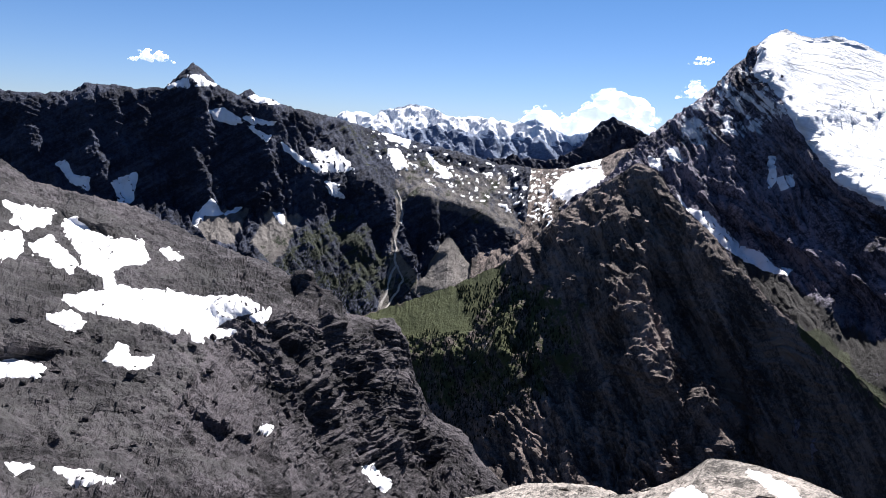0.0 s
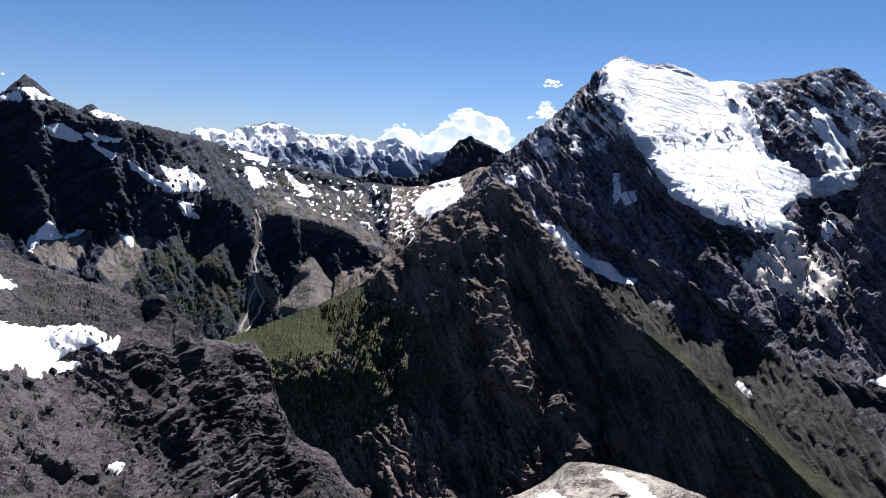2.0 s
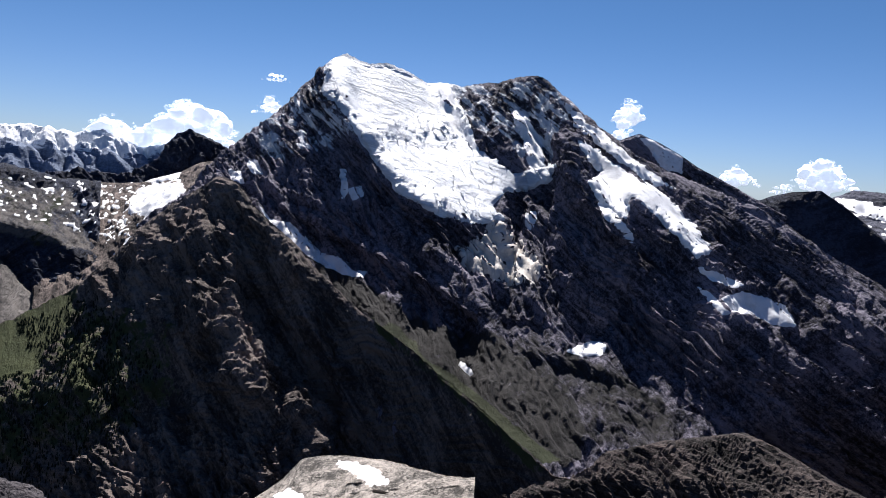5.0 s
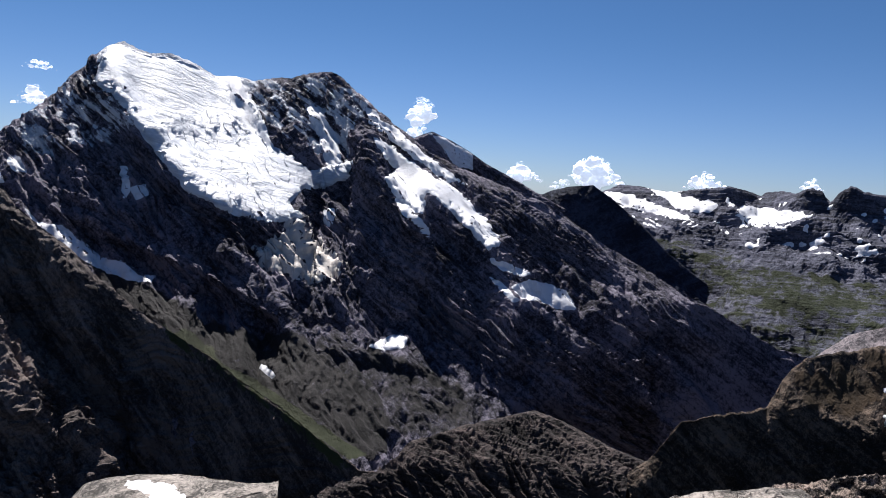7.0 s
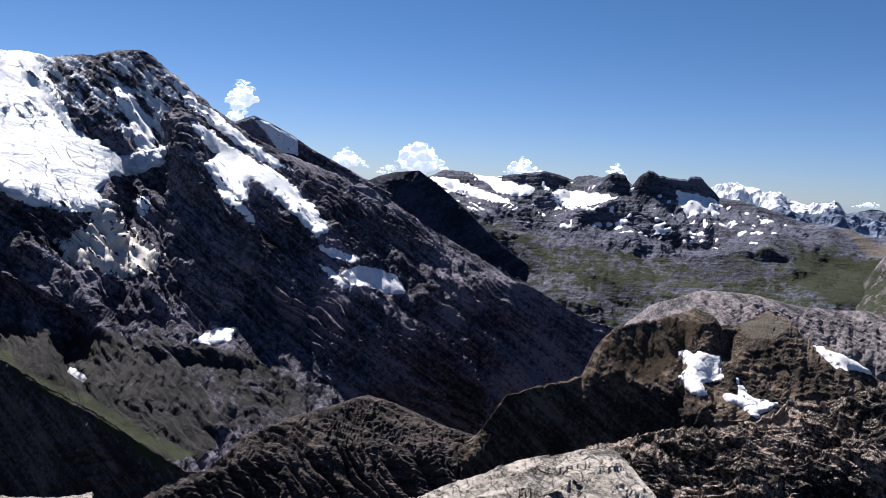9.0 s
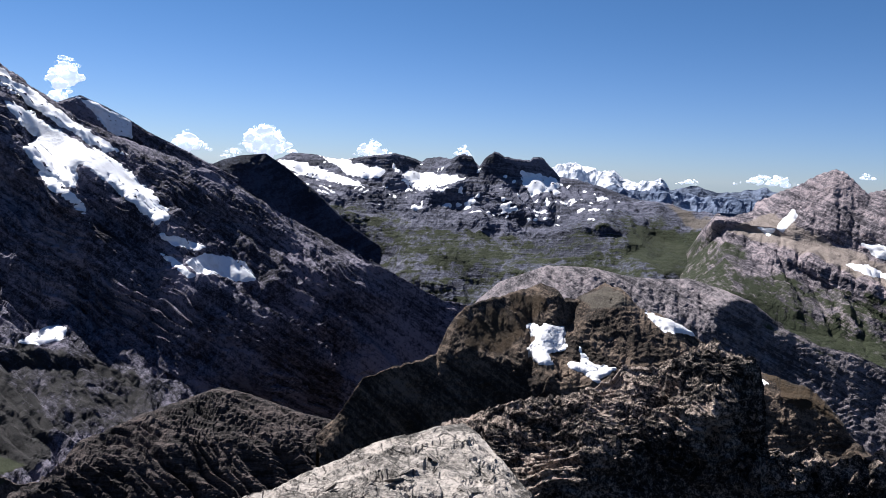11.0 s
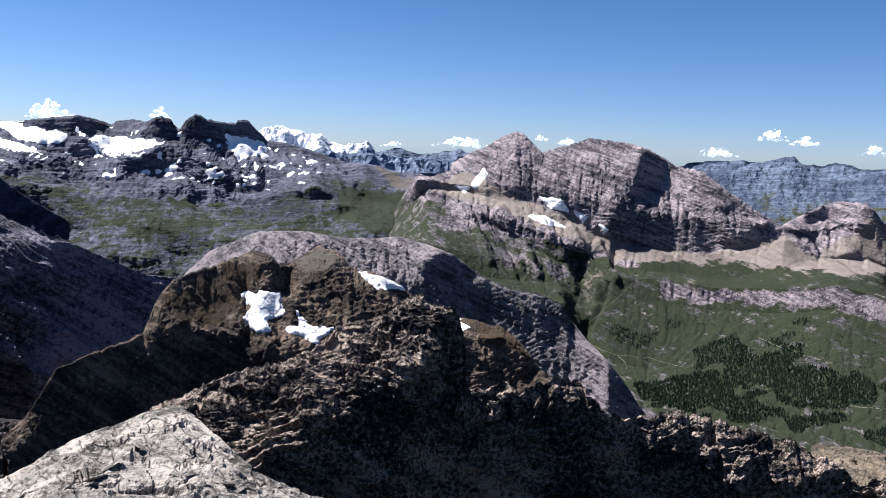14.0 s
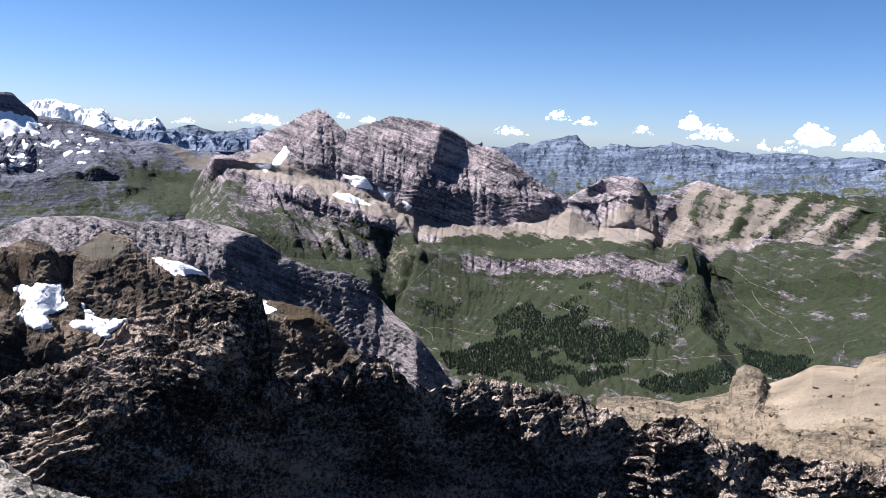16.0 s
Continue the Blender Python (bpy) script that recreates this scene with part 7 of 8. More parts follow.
# ---- loose stones ----
def stone_mesh(name, seed, flat, material):
    """A broken stone: the hull of scattered points, flattened for a plate."""
    rnd = random.Random(seed)
    bm = bmesh.new()
    for _ in range(13):
        p = Vector((rnd.gauss(0, 1), rnd.gauss(0, 1), rnd.gauss(0, 1))).normalized()
        bm.verts.new((p.x * rnd.uniform(0.8, 1.1), p.y * rnd.uniform(0.5, 0.8), max(-1, min(1, p.z * 1.7)) * flat))
    hull = bmesh.ops.convex_hull(bm, input=bm.verts[:])
    bmesh.ops.delete(bm, geom=[g for g in hull["geom_interior"] if isinstance(g, bmesh.types.BMVert)], context="VERTS")
    me = bpy.data.meshes.new(name)
    bm.to_mesh(me), bm.free()
    me.materials.append(material)
    return me


def strew(hill, name, outline, count, low, high, flat, material, seed, sink=0.3):
    """Stones that lie on a slope inside an outline (bearing, height), as pieces of it."""
    rnd = random.Random(seed)
    kinds = [stone_mesh(name, seed * 10 + k, flat, material) for k in range(7)]
    f = hill.front
    r, c = np.where(outline_depth(hill.b[:f], hill.e[:f], outline) > 0)
    soft_n = blur(hill.N[:f], 3)
    for _ in range(count if len(r) else 0):
        k = rnd.randrange(len(r))
        size = low + (high - low) * rnd.random() ** 2.5
        up = Vector(soft_n[r[k], c[k]]).normalized()
        tilt = Vector((rnd.gauss(0, 0.08), rnd.gauss(0, 0.08), rnd.gauss(0, 0.08)))
        ob = new(name, kinds[rnd.randrange(7)])
        turn = (up + tilt).to_track_quat("Z", "Y").to_matrix().to_4x4() @ Matrix.Rotation(rnd.uniform(0, 6.3), 4, "Z")
        ob.matrix_world = Matrix.Translation(Vector(hill.P[r[k], c[k]]) + up * size * flat * (1 - 2 * sink)) @ turn @ Matrix.Diagonal((size, size, size * rnd.uniform(0.6, 1.3), 1))
        ob.parent = hill.ob


strew(pale_slab, "stone_plate", [(56, -25.3), (62.4, -23.4), (68.2, -21.2), (74.9, -19.6), (77.5, -21.5), (81, -24.6), (86, -27), (80, -29), (66, -27)], 220, 0.03, 0.22, 0.1, ROCK_PALE, 5)
strew(dark_crag, "rock_block", [(74, -19.5), (80, -17.3), (87, -14.5), (93, -12), (95, -14), (92, -18.5), (84, -21), (76, -22)], 45, 0.03, 0.15, 0.5, ROCK_CRAG, 6)
strew(dark_crag, "rock_block", [(97.5, -19.3), (104.5, -17.2), (109, -19.6), (118, -19.4), (130, -20), (147, -20), (147, -22.5), (120, -22.5), (100, -22)], 55, 0.03, 0.16, 0.5, ROCK_CRAG, 7)
strew(near_slope, "rock_block", [(-33, -14), (-24, -15.5), (-14, -16.5), (-9, -14), (-3, -17), (2, -25), (-8, -26), (-22, -24.5), (-33, -22)], 240, 0.25, 1.3, 0.5, ROCK_NEAR, 8, 0.25)
strew(tan_slope, "rock_block", [(124, -19.6), (131, -19.2), (135, -17.5), (142, -15), (148, -14), (148, -19), (136, -20.5), (126, -21)], 130, 0.08, 0.45, 0.5, ROCK_TAN, 9)
strew(brown_hill, "rock_block", [(66, -18), (73, -13.5), (80, -9.3), (85.4, -9), (92, -12.3), (100, -14.8), (96, -17), (84, -17), (72, -18.5)], 90, 0.15, 0.55, 0.5, ROCK_HILL, 10)
strew(ledge, "stone_plate", [(8, -26.6), (21, -24), (30, -23), (34, -24), (22, -26.5)], 60, 0.06, 0.3, 0.2, ROCK_PALE, 11)

# ---- glaciers and snow ----
main_mountain.lay("glacier", "broad white glacier covering the mountain's upper face", [(21.88, 6.37), (22.49, 7.99), (23.38, 8.61), (25.26, 8.11), (26.51, 8.33), (27.81, 7.88), (29.78, 6.8), (30.46, 6.13), (31, 4.7), (31.97, 3.08), (33.92, 1.72), (35.38, 1.1), (36.86, 0.11), (40, 1.13), (39.75, -0.1), (37.93, -0.93), (36.21, -1.26), (35.34, -2.51), (36.41, -3.34), (34.66, -3.83), (32.58, -3.54), (30.89, -3.29), (29.33, -2.29), (28.02, -1.95), (27.04, -0.54), (26.1, 0.53), (25.13, 1.77), (24.01, 3.42), (22.96, 4.65), (21.84, 5.18)], 9, ICE, 0.2, 0.1, 20, 7, "glacier", crevasse=11, over=3, parts=("torn_ice", "ice_slope", "firn_cap"))
main_mountain.lay("snow_slope", "steep white snow face between dark rock ribs", [(29.79, 6.64), (30.61, 6.75), (31.43, 6.7), (32.16, 5.37), (33.12, 3.76), (34.16, 1.32), (32.98, 1.04), (31.64, 2.22), (30.56, 4.06), (29.93, 5.07)], 7, SNOW, 0.22, 0.12, 16, 8, group="snow on the main mountain")
main_mountain.lay("snow_gully", "white snow gully in dark mountain rock", [(36.24, 5.11), (37.15, 4.94), (38.01, 3.97), (38.77, 2.8), (39.26, 1), (38.16, 0.61), (37.84, 1.53), (37.46, 2.94), (36.58, 4.03)], 3, SNOW, 0.22, 0.05, 6, 8, group="snow on the main mountain")
main_mountain.lay("snowfield", "large white snowfield on a layered mountain flank", [(41.62, 3.27), (42.9, 2.4), (44.73, 1.3), (46.56, 0.18), (48.16, -0.46), (49.35, -1.72), (50.67, -2.83), (51.94, -4.43), (51.14, -5.02), (49.85, -3.77), (48.05, -2.11), (45.82, -0.61), (45.76, -2.52), (44.12, -1.92), (42.78, -0.06), (43.7, 0.7), (42.49, 1.81)], 9, SNOW, 0.22, 0.12, 26, 8, group="snow on the main mountain")
main_mountain.lay("snow_band", "narrow white snow band below a mountain crest", [(40.53, 5.77), (42.34, 4.53), (45.09, 2.55), (47.86, 0.71), (49.47, -0.16), (47.46, 0.07), (44.01, 2.21), (41.26, 4.32)], 2.5, SNOW, 0.25, 0.0, 5, 8, group="snow on the main mountain")
for outline, words in (
        ([(51.32, -5.72), (53, -6.13), (54.59, -6.63), (53.95, -6.94), (51.9, -6.39)], "thin snow strip on a mountain ledge"),
        ([(53.12, -7.8), (54.41, -7.17), (55.52, -7.35), (57.31, -7.77), (58.39, -9.2), (56.77, -9.17), (55.41, -8.68), (54.08, -8.7)], "grey-white snow patch in a mountain hollow"),
        ([(51.33, -7.14), (52.25, -7.51), (53.77, -8.81), (53.25, -8.99)], "narrow snow tongue on grey rock"),
        ([(17.52, -3.55), (18.25, -4.57), (19.69, -4.74), (21.11, -5.89), (22.3, -6.95), (23.65, -7.12), (24.93, -8.25), (25.94, -8.16), (25.67, -8.72), (23.97, -8.42), (22.04, -7.59), (20.16, -6.4), (18.39, -5.36)], "long old snow strip along a scree gully"),
        ([(42.23, -13.06), (44.19, -12.1), (45.11, -12.31), (44.97, -13.02), (43.37, -13.36)], "small snow remnant on the valley floor"),
        ([(33.82, -14.63), (34.98, -15.47), (34.73, -15.72), (33.75, -14.97)], "small snow remnant beside a scree slope"),
        ([(23.35, -0.34), (23.82, -0.31), (24.09, -2.05), (23.74, -2.69)], "upright snow streak in a rock gully"),
        ([(24.12, -1.83), (25.1, -1.54), (25.33, -2.31), (24.48, -2.64)], "small snow patch on a rock step"),
        ([(16.41, -0.13), (17.16, -0.08), (17.58, -1.15), (16.78, -1.03)], "small snow patch near a ridge"),
        ([(15.13, -0.87), (15.98, -1.08), (16.25, -1.86), (15.4, -1.73)], "small snow patch on a rocky shoulder"),
        ([(38.12, -2.77), (38.95, -2.62), (38.63, -3.97), (38.15, -3.81)], "thin snow gully below a glacier"),
        ([(43.56, -1.5), (44.67, -1.99), (46.22, -3.6), (46.52, -4.73), (45.55, -3.67), (44.21, -2.63)], "broken snow streaks on a dark buttress")):
    main_mountain.lay("snow_patch", words, outline, 2, SNOW, 0.16, 0.05, 4, 6, group="snow on the main mountain")
main_mountain.lay("icefall", "dirty grey icefall below a white glacier", [(33.02, -5.99), (34.75, -4.76), (35.23, -3.44), (36.61, -3.32), (37.56, -4.91), (38.84, -6.02), (39.88, -6.73), (39.74, -7.99), (37.92, -8.42), (36.3, -8.2), (34.63, -7.75), (33.57, -7.44)], 3, DIRTY_ICE, 0.7, -0.1, 3, 5, "glacier", crevasse=4.5, parts=("lower_ice", "upper_ice"))
snow_shoulder.lay("snow_patch", "white snow slope on a layered shoulder", [(45.9, 3.73), (47.24, 3.39), (49.31, 2.25), (49.38, 1.16), (47.81, 1.5), (47.07, 2.68)], 2.5, SNOW, 0.2, 0.05, 4, 8)
for outline, words in (
        ([(-18.06, 0.47), (-17.1, 0.65), (-15.63, -0.2), (-16.32, -0.5), (-17.53, -0.16)], "white snow patch on a dark wall"),
        ([(-15.72, 0.17), (-13.33, -0.06), (-13.57, -0.37), (-15.31, -0.18)], "thin snow ledge on a dark wall"),
        ([(-15.38, -0.44), (-13.72, -1.14), (-14.04, -1.54)], "small snow patch on a dark wall"),
        ([(-12.79, -1.55), (-11.93, -2.28), (-10.84, -2.99), (-9.98, -3.03), (-10.58, -1.86), (-9.58, -2.23), (-8.95, -1.85), (-8.05, -2.58), (-7.24, -3.32), (-8.45, -3.56), (-10.18, -3.65), (-11.7, -2.86), (-12.56, -2.22)], "forked snowfield in a mountain hollow"),
        ([(-9.5, -4.4), (-8.41, -4.61), (-8.03, -5.55), (-9.16, -5.43)], "small snow patch below a hollow"),
        ([(-28.21, -3.83), (-27.69, -3.62), (-27.18, -4.5), (-26.25, -4.75), (-26.27, -5.58), (-27.26, -5.17)], "snow cone at the foot of a gully"),
        ([(-24.8, -5.11), (-23.08, -4.17), (-23.32, -6.33), (-24.19, -6.75), (-24.51, -5.5)], "snow cone at the foot of a gully"),
        ([(-19.27, -7.45), (-17.91, -6.07), (-17.09, -7.02), (-15.61, -6.64), (-16.67, -7.26), (-18.39, -7.31), (-19.07, -8.16)], "ragged snow patch above a scree fan"),
        ([(-13.33, -6.91), (-12.56, -7.05), (-12.54, -8.01)], "small snow patch above a scree fan"),
        ([(-21.02, 1.95), (-19.72, 2.77), (-18.94, 2.92), (-17.68, 2.37), (-19.13, 2.14)], "snow apron below a pointed summit"),
        ([(-15.75, 1.7), (-14.12, 1.81), (-13.11, 1.3), (-14.52, 1.29)], "snow strip along a mountain crest"),
        ([(-4.82, -1.66), (-3.95, -1.47), (-3.03, -3.08), (-4.09, -3.01)], "snow patch on a brown slope"),
        ([(-1.73, -1.78), (0.49, -3.4), (-0.07, -3.7), (-1.24, -2.63)], "snow strip on a brown slope"),
        ([(-5.27, -0.42), (-2.98, -0.81), (-3.21, -1.34), (-4.63, -0.99)], "snow patch on a brown slope")):
    left_range.lay("snow_patch", words, outline, 2, SNOW, 0.2, 0.05, 5, 7, group="snow on the dark range")
left_range.lay("scattered_snow", "many small snow remnants on a brown slope", [(-7.29, 0.06), (-4.22, -0.53), (1.59, -1.92), (6.47, -2.49), (6.79, -6.42), (2.73, -5.6), (-1.37, -4.31), (-4.07, -3.58), (-6.34, -1.96)], 3, SNOW, 0.8, -0.52, 3, 6, kind="stuff")
col_slope.lay("snowfield", "white snowfield below a mountain col", [(7.55, -7.6), (8.22, -6.67), (9.39, -6), (9.35, -4.56), (8.15, -4.34), (8.53, -3.66), (9.09, -2.66), (11.7, -2.04), (12.21, -2.95), (11.06, -4.43), (10.31, -5.62), (9, -6.6)], 2.5, SNOW, 0.3, 0.1, 6, 8)
col_slope.lay("snow_patch", "snow strip under a dark peak", [(9.05, -2.14), (10.72, -1.64), (11.79, -1.26), (11.59, -1.79), (9.91, -2.17)], 4, SNOW, 0.15, 0.05, 4, 6)
col_slope.lay("scattered_snow", "small snow remnants on a col slope", [(2.5, -2.31), (9.06, -2.31), (9.37, -5.78), (6.82, -6.86), (3.12, -4.91)], 3, SNOW, 0.8, -0.46, 3, 6, kind="stuff")
for outline, words in (
        ([(-31.44, -6.42), (-30.49, -6.73), (-28.38, -7.11), (-28.79, -7.97), (-30.2, -8.38), (-31.03, -7.95), (-30.74, -7.26)], "white snow patch on grey scree"),
        ([(-33.65, -8.99), (-30.54, -8.41), (-30.27, -9.65), (-30.76, -10.29), (-33.68, -9.92)], "white snow patch on grey scree"),
        ([(-29.92, -9.47), (-28.67, -8.83), (-27.91, -9.7), (-27.04, -10.75), (-27.48, -11.45), (-28.36, -10.95), (-28.98, -10.15), (-29.66, -9.98)], "curled snow patch on grey scree"),
        ([(-27.87, -7.81), (-27.05, -7.58), (-25.98, -8.53), (-24.7, -9.1), (-22.73, -9.27), (-22.27, -10.67), (-24.15, -10.98), (-24.84, -11.45), (-24.47, -12.39), (-23.21, -12.67), (-20.85, -12.84), (-19.24, -13.33), (-15.92, -13.4), (-14.85, -13.57), (-14.11, -14.21), (-15.26, -14.68), (-17.15, -15.38), (-18.23, -15.82), (-18.39, -16.77), (-19.13, -16.54), (-19.3, -15.71), (-20.44, -16.08), (-22.05, -15.2), (-23.99, -14.88), (-26.98, -13.93), (-27.95, -13.25), (-26.23, -12.85), (-25.11, -12.77), (-25.29, -11.76), (-26.57, -11.16), (-26.91, -9.72), (-27.61, -8.92)], "large joined snowfield on a grey slate slope"),
        ([(-29, -14.28), (-27.35, -14.11), (-26.56, -14.9), (-27.01, -15.35), (-28.1, -15.16)], "small oval snow patch on scree"),
        ([(-18.27, -15.98), (-16, -15.9), (-16.63, -16.36), (-17.97, -16.45)], "thin snow strip below a rock step"),
        ([(-14.91, -14.94), (-13.37, -14.25), (-13.48, -15.11), (-14.39, -15.37)], "small snow patch near a cliff edge"),
        ([(-25.25, -17.6), (-24.39, -16.54), (-23.78, -16.7), (-23.59, -17.48), (-23, -17.75), (-21.97, -17.65), (-22.21, -18.2), (-23.44, -18.45)], "forked snow patch on a scree slope"),
        ([(-33.95, -16.94), (-30.62, -17.26), (-29.23, -17.89), (-29.6, -18.39), (-33.99, -17.89)], "snow patch under a dark rock overhang"),
        ([(-21.52, -9.85), (-20.86, -9.81), (-19.9, -10.39), (-20.85, -10.56)], "small snow patch on grey scree"),
        ([(-14.31, -22.98), (-12.8, -23.02), (-13.27, -23.66)], "small snow remnant in a rock gully"),
        ([(-31.8, -23.74), (-30.05, -24.27), (-31.2, -24.63)], "thin snow patch on gravel"),
        ([(-28.75, -24.65), (-27.19, -24.9), (-24.57, -26.06), (-26.82, -25.7)], "thin snow patch on gravel"),
        ([(-5.75, -26.09), (-4.72, -26.03), (-3.23, -27.25), (-3.58, -27.74), (-4.9, -27)], "narrow snow patch below a cliff")):
    near_slope.lay("snow_patch", words, outline, 0.3, SNOW_NEAR, 0.24, 0.08, 6, 7, group="snow on the slate shoulder")
for outline in ([(24.6, -22.49), (25.87, -22.51), (27.55, -22.91), (28.59, -23.74), (27.4, -23.97), (25.76, -23.12)], [(19.95, -24.8), (21.05, -24.46), (21.96, -24.94), (21.47, -25.97), (18.97, -26.48), (19.38, -25.31)]):
    ledge.lay("snow_patch", "thin snow remnant on a pale rock ledge", outline, 0.06, SNOW_NEAR, 0.25, 0.1, 4, 6, group="snow on the ledge")
for outline, words in (
        ([(79.71, -11.87), (82.51, -11.77), (82.71, -13.27), (81.37, -13.89), (81.94, -14.61), (80.85, -14.6), (79.86, -13.71), (80.47, -12.86)], "white snow patch in a brown hollow"),
        ([(83.93, -13.26), (84.8, -14.4), (86.54, -14.53), (85.31, -15.56), (83.12, -14.52), (84.17, -14.48)], "forked snow patch in a brown hollow"),
        ([(88.56, -10.02), (89.55, -10.27), (92.44, -11.27), (90.05, -11.25)], "long snow strip on a brown hilltop"),
        ([(96.51, -13.6), (97.58, -14.09), (96.32, -14.52)], "small snow patch behind a crag")):
    brown_hill.lay("snow_patch", words, outline, 0.5, SNOW_NEAR, 0.24, 0.12, 14, 7, group="snow on the brown hill")
for outline in ([(59.75, -0), (61.73, -0.13), (65.69, -1.31), (66.26, -1.67), (62.89, -1.19), (60.5, -0.58)], [(62.82, 0.66), (65.68, 0.04), (67.94, -0.34), (67.32, -0.96), (65.28, -0.82)], [(69.73, -0.35), (72.36, -0.47), (74.26, -0.66), (72.38, -1.29), (70.76, -1.69), (69.32, -1.05)], [(78.57, -0.01), (81.09, -0.35), (81.64, -0.86), (79.37, -1.65), (78.82, -0.97)]):
    plateau_range.lay("snowfield", "white snowfield under a dark rock crest", outline, 3, SNOW, 0.25, 0.08, 5, 7, group="snow on the plateau")
plateau_range.lay("scattered_snow", "small snow remnants on limestone benches", [(59.45, 0.22), (70.65, 0.49), (81.08, -0.18), (87.35, -2.12), (83.01, -4.07), (74.15, -3.5), (67.75, -3.24), (61.71, -2.14)], 4, SNOW, 0.9, -0.62, 3, 9, kind="stuff")
for outline in ([(102.62, -3.73), (104.24, -3.76), (104.79, -4.62), (103.61, -4.53)], [(101.79, -5.2), (103.18, -5.16), (104.61, -5.94), (102.98, -5.73)], [(105.37, -4.68), (106.35, -5.08), (106.06, -5.49)], [(107.26, -5.53), (107.99, -5.95), (107.64, -6.23)], [(97.22, -2.93), (98.18, -1.7), (98.48, -2.12), (97.56, -3.3)], [(96.01, -3.14), (97.02, -3.19), (96.73, -3.67)]):
    banded_mountain.lay("snow_patch", "small snow patch at the foot of pale cliffs", outline, 4, SNOW, 0.15, 0.06, 4, 6, group="snow on the banded mountain")

# ---- clouds ----
def puffs(bm, rnd, w, t, count, low, high, spread, fine):
    """Billows heaped on a flat base, small ones outermost, each broken up by turbulence."""
    for _ in range(count):
        u = max(-1, min(1, rnd.gauss(0, 0.45)))
        s = rnd.random() ** 1.3
        size = t * (low + (high - low) * rnd.random() ** 2) * (1.15 - 0.6 * abs(u)) * (1.1 - 0.4 * s)
        x, z = u * w * 0.5, (s * (1 - abs(u) ** 1.7) * 0.8 - 0.03) * t * spread
        m = Matrix.Translation((x, rnd.uniform(-0.25, 0.25) * t, z + size * 0.4)) @ Matrix.Diagonal((size * rnd.uniform(0.9, 1.5), size, size * rnd.uniform(0.6, 0.95), 1))
        made = bmesh.ops.create_icosphere(bm, subdivisions=fine, radius=1, matrix=m)["verts"]
        at = m.translation
        for v in made:
            out = (v.co - at).normalized()
            v.co += out * (size * 0.55 * noise.fractal(v.co / (t * 0.22), 0.7, 2.2, 5) + size * 0.12 * noise.noise(v.co / (t * 0.03)))


def cloud(bearing, height, wide, tall, count, seed, label, distance=4880):
    """A cumulus of many joined, billowing puffs, with torn shreds round it."""
    rnd = random.Random(seed)
    w, t = math.radians(wide) * distance, math.radians(tall) * distance
    x, y, z = spot(bearing, height - tall / 2, distance)
    base = tagged(new("cloud"), label, "cloud", "clouds")
    base.matrix_world = Matrix.Translation((x, y, z)) @ Matrix.Rotation(-math.radians(bearing), 4, "Z")
    for name, material, n, low, high, spread, fine in (("core", CLOUD, int(count * 1.2), 0.10, 0.30, 0.85, 3), ("wisp", WISP, count * 3, 0.04, 0.15, 1.1, 2)):
        bm = bmesh.new()
        puffs(bm, rnd, w, t, n, low, high, spread, fine)
        me = bpy.data.meshes.new(name)
        bm.to_mesh(me), bm.free()
        me.polygons.foreach_set("use_smooth", np.ones(len(me.polygons), bool))
        me.materials.append(material)
        new(name, me).parent = base
    return base


cloud(-22.07, 4.26, 3.06, 1.16, 16, 100, "small torn white cloud in blue sky")
cloud(18.28, 6.27, 2.24, 0.71, 10, 101, "small white cloud in blue sky")
cloud(18.00, 4.28, 2.50, 1.52, 14, 102, "white cumulus beside a mountain ridge")
cloud(12.43, 2.59, 8.26, 4.15, 46, 103, "large white cumulus over distant mountains")
cloud(7.24, 1.45, 6.42, 2.64, 30, 104, "white cumulus bank over distant mountains")
cloud(8.77, 1.03, 10.20, 1.70, 26, 105, "low white cloud base over distant mountains")
cloud(45.24, 5.89, 2.45, 2.22, 16, 106, "white wisp of cloud above a summit")
cloud(44.91, 4.15, 1.75, 1.47, 10, 107, "white wisp of cloud beside a ridge")
cloud(58.69, 1.95, 4.44, 2.49, 26, 108, "white cumulus above a far ridge")
cloud(53.11, 1.39, 3.27, 1.57, 16, 109, "white cumulus above a mountain ridge")
cloud(56.23, 0.49, 2.59, 0.78, 10, 110, "flat white cloud above a ridge")
cloud(66.93, 1.54, 2.97, 1.49, 18, 111, "white cumulus above a plateau")
cloud(73.93, 1.54, 1.69, 1.02, 12, 112, "small white cumulus over peaks")
cloud(96.43, 0.42, 4.63, 0.93, 18, 113, "long low white cloud near the horizon")
cloud(102.43, 0.89, 1.55, 0.49, 8, 114, "small low white cloud")
cloud(104.55, 0.68, 1.51, 0.57, 8, 115, "small low white cloud")
cloud(91.16, -0.00, 3.01, 0.60, 10, 116, "thin low white cloud")
cloud(119.07, 1.80, 1.88, 1.10, 10, 117, "small white cumulus in haze")
cloud(121.14, 1.38, 1.85, 0.76, 10, 118, "small white cumulus in haze")
cloud(128.77, 1.76, 1.96, 1.47, 14, 119, "white cumulus in hazy sky")
cloud(130.29, 1.01, 3.48, 1.38, 18, 120, "white cumulus in hazy sky")
cloud(136.86, 1.20, 3.15, 1.77, 20, 121, "greyish cumulus near the horizon")
cloud(140.16, 0.73, 2.64, 1.50, 18, 122, "greyish cumulus near the horizon")
cloud(125.23, 0.87, 1.80, 0.83, 10, 123, "small white cloud in haze")
cloud(115.27, 0.44, 3.04, 0.86, 10, 124, "faint low cloud near the horizon")
cloud(104.55, 0.72, 1.73, 0.60, 8, 125, "small low white cloud")
cloud(135.57, -0.03, 3.23, 0.55, 10, 126, "thin low cloud near the horizon")
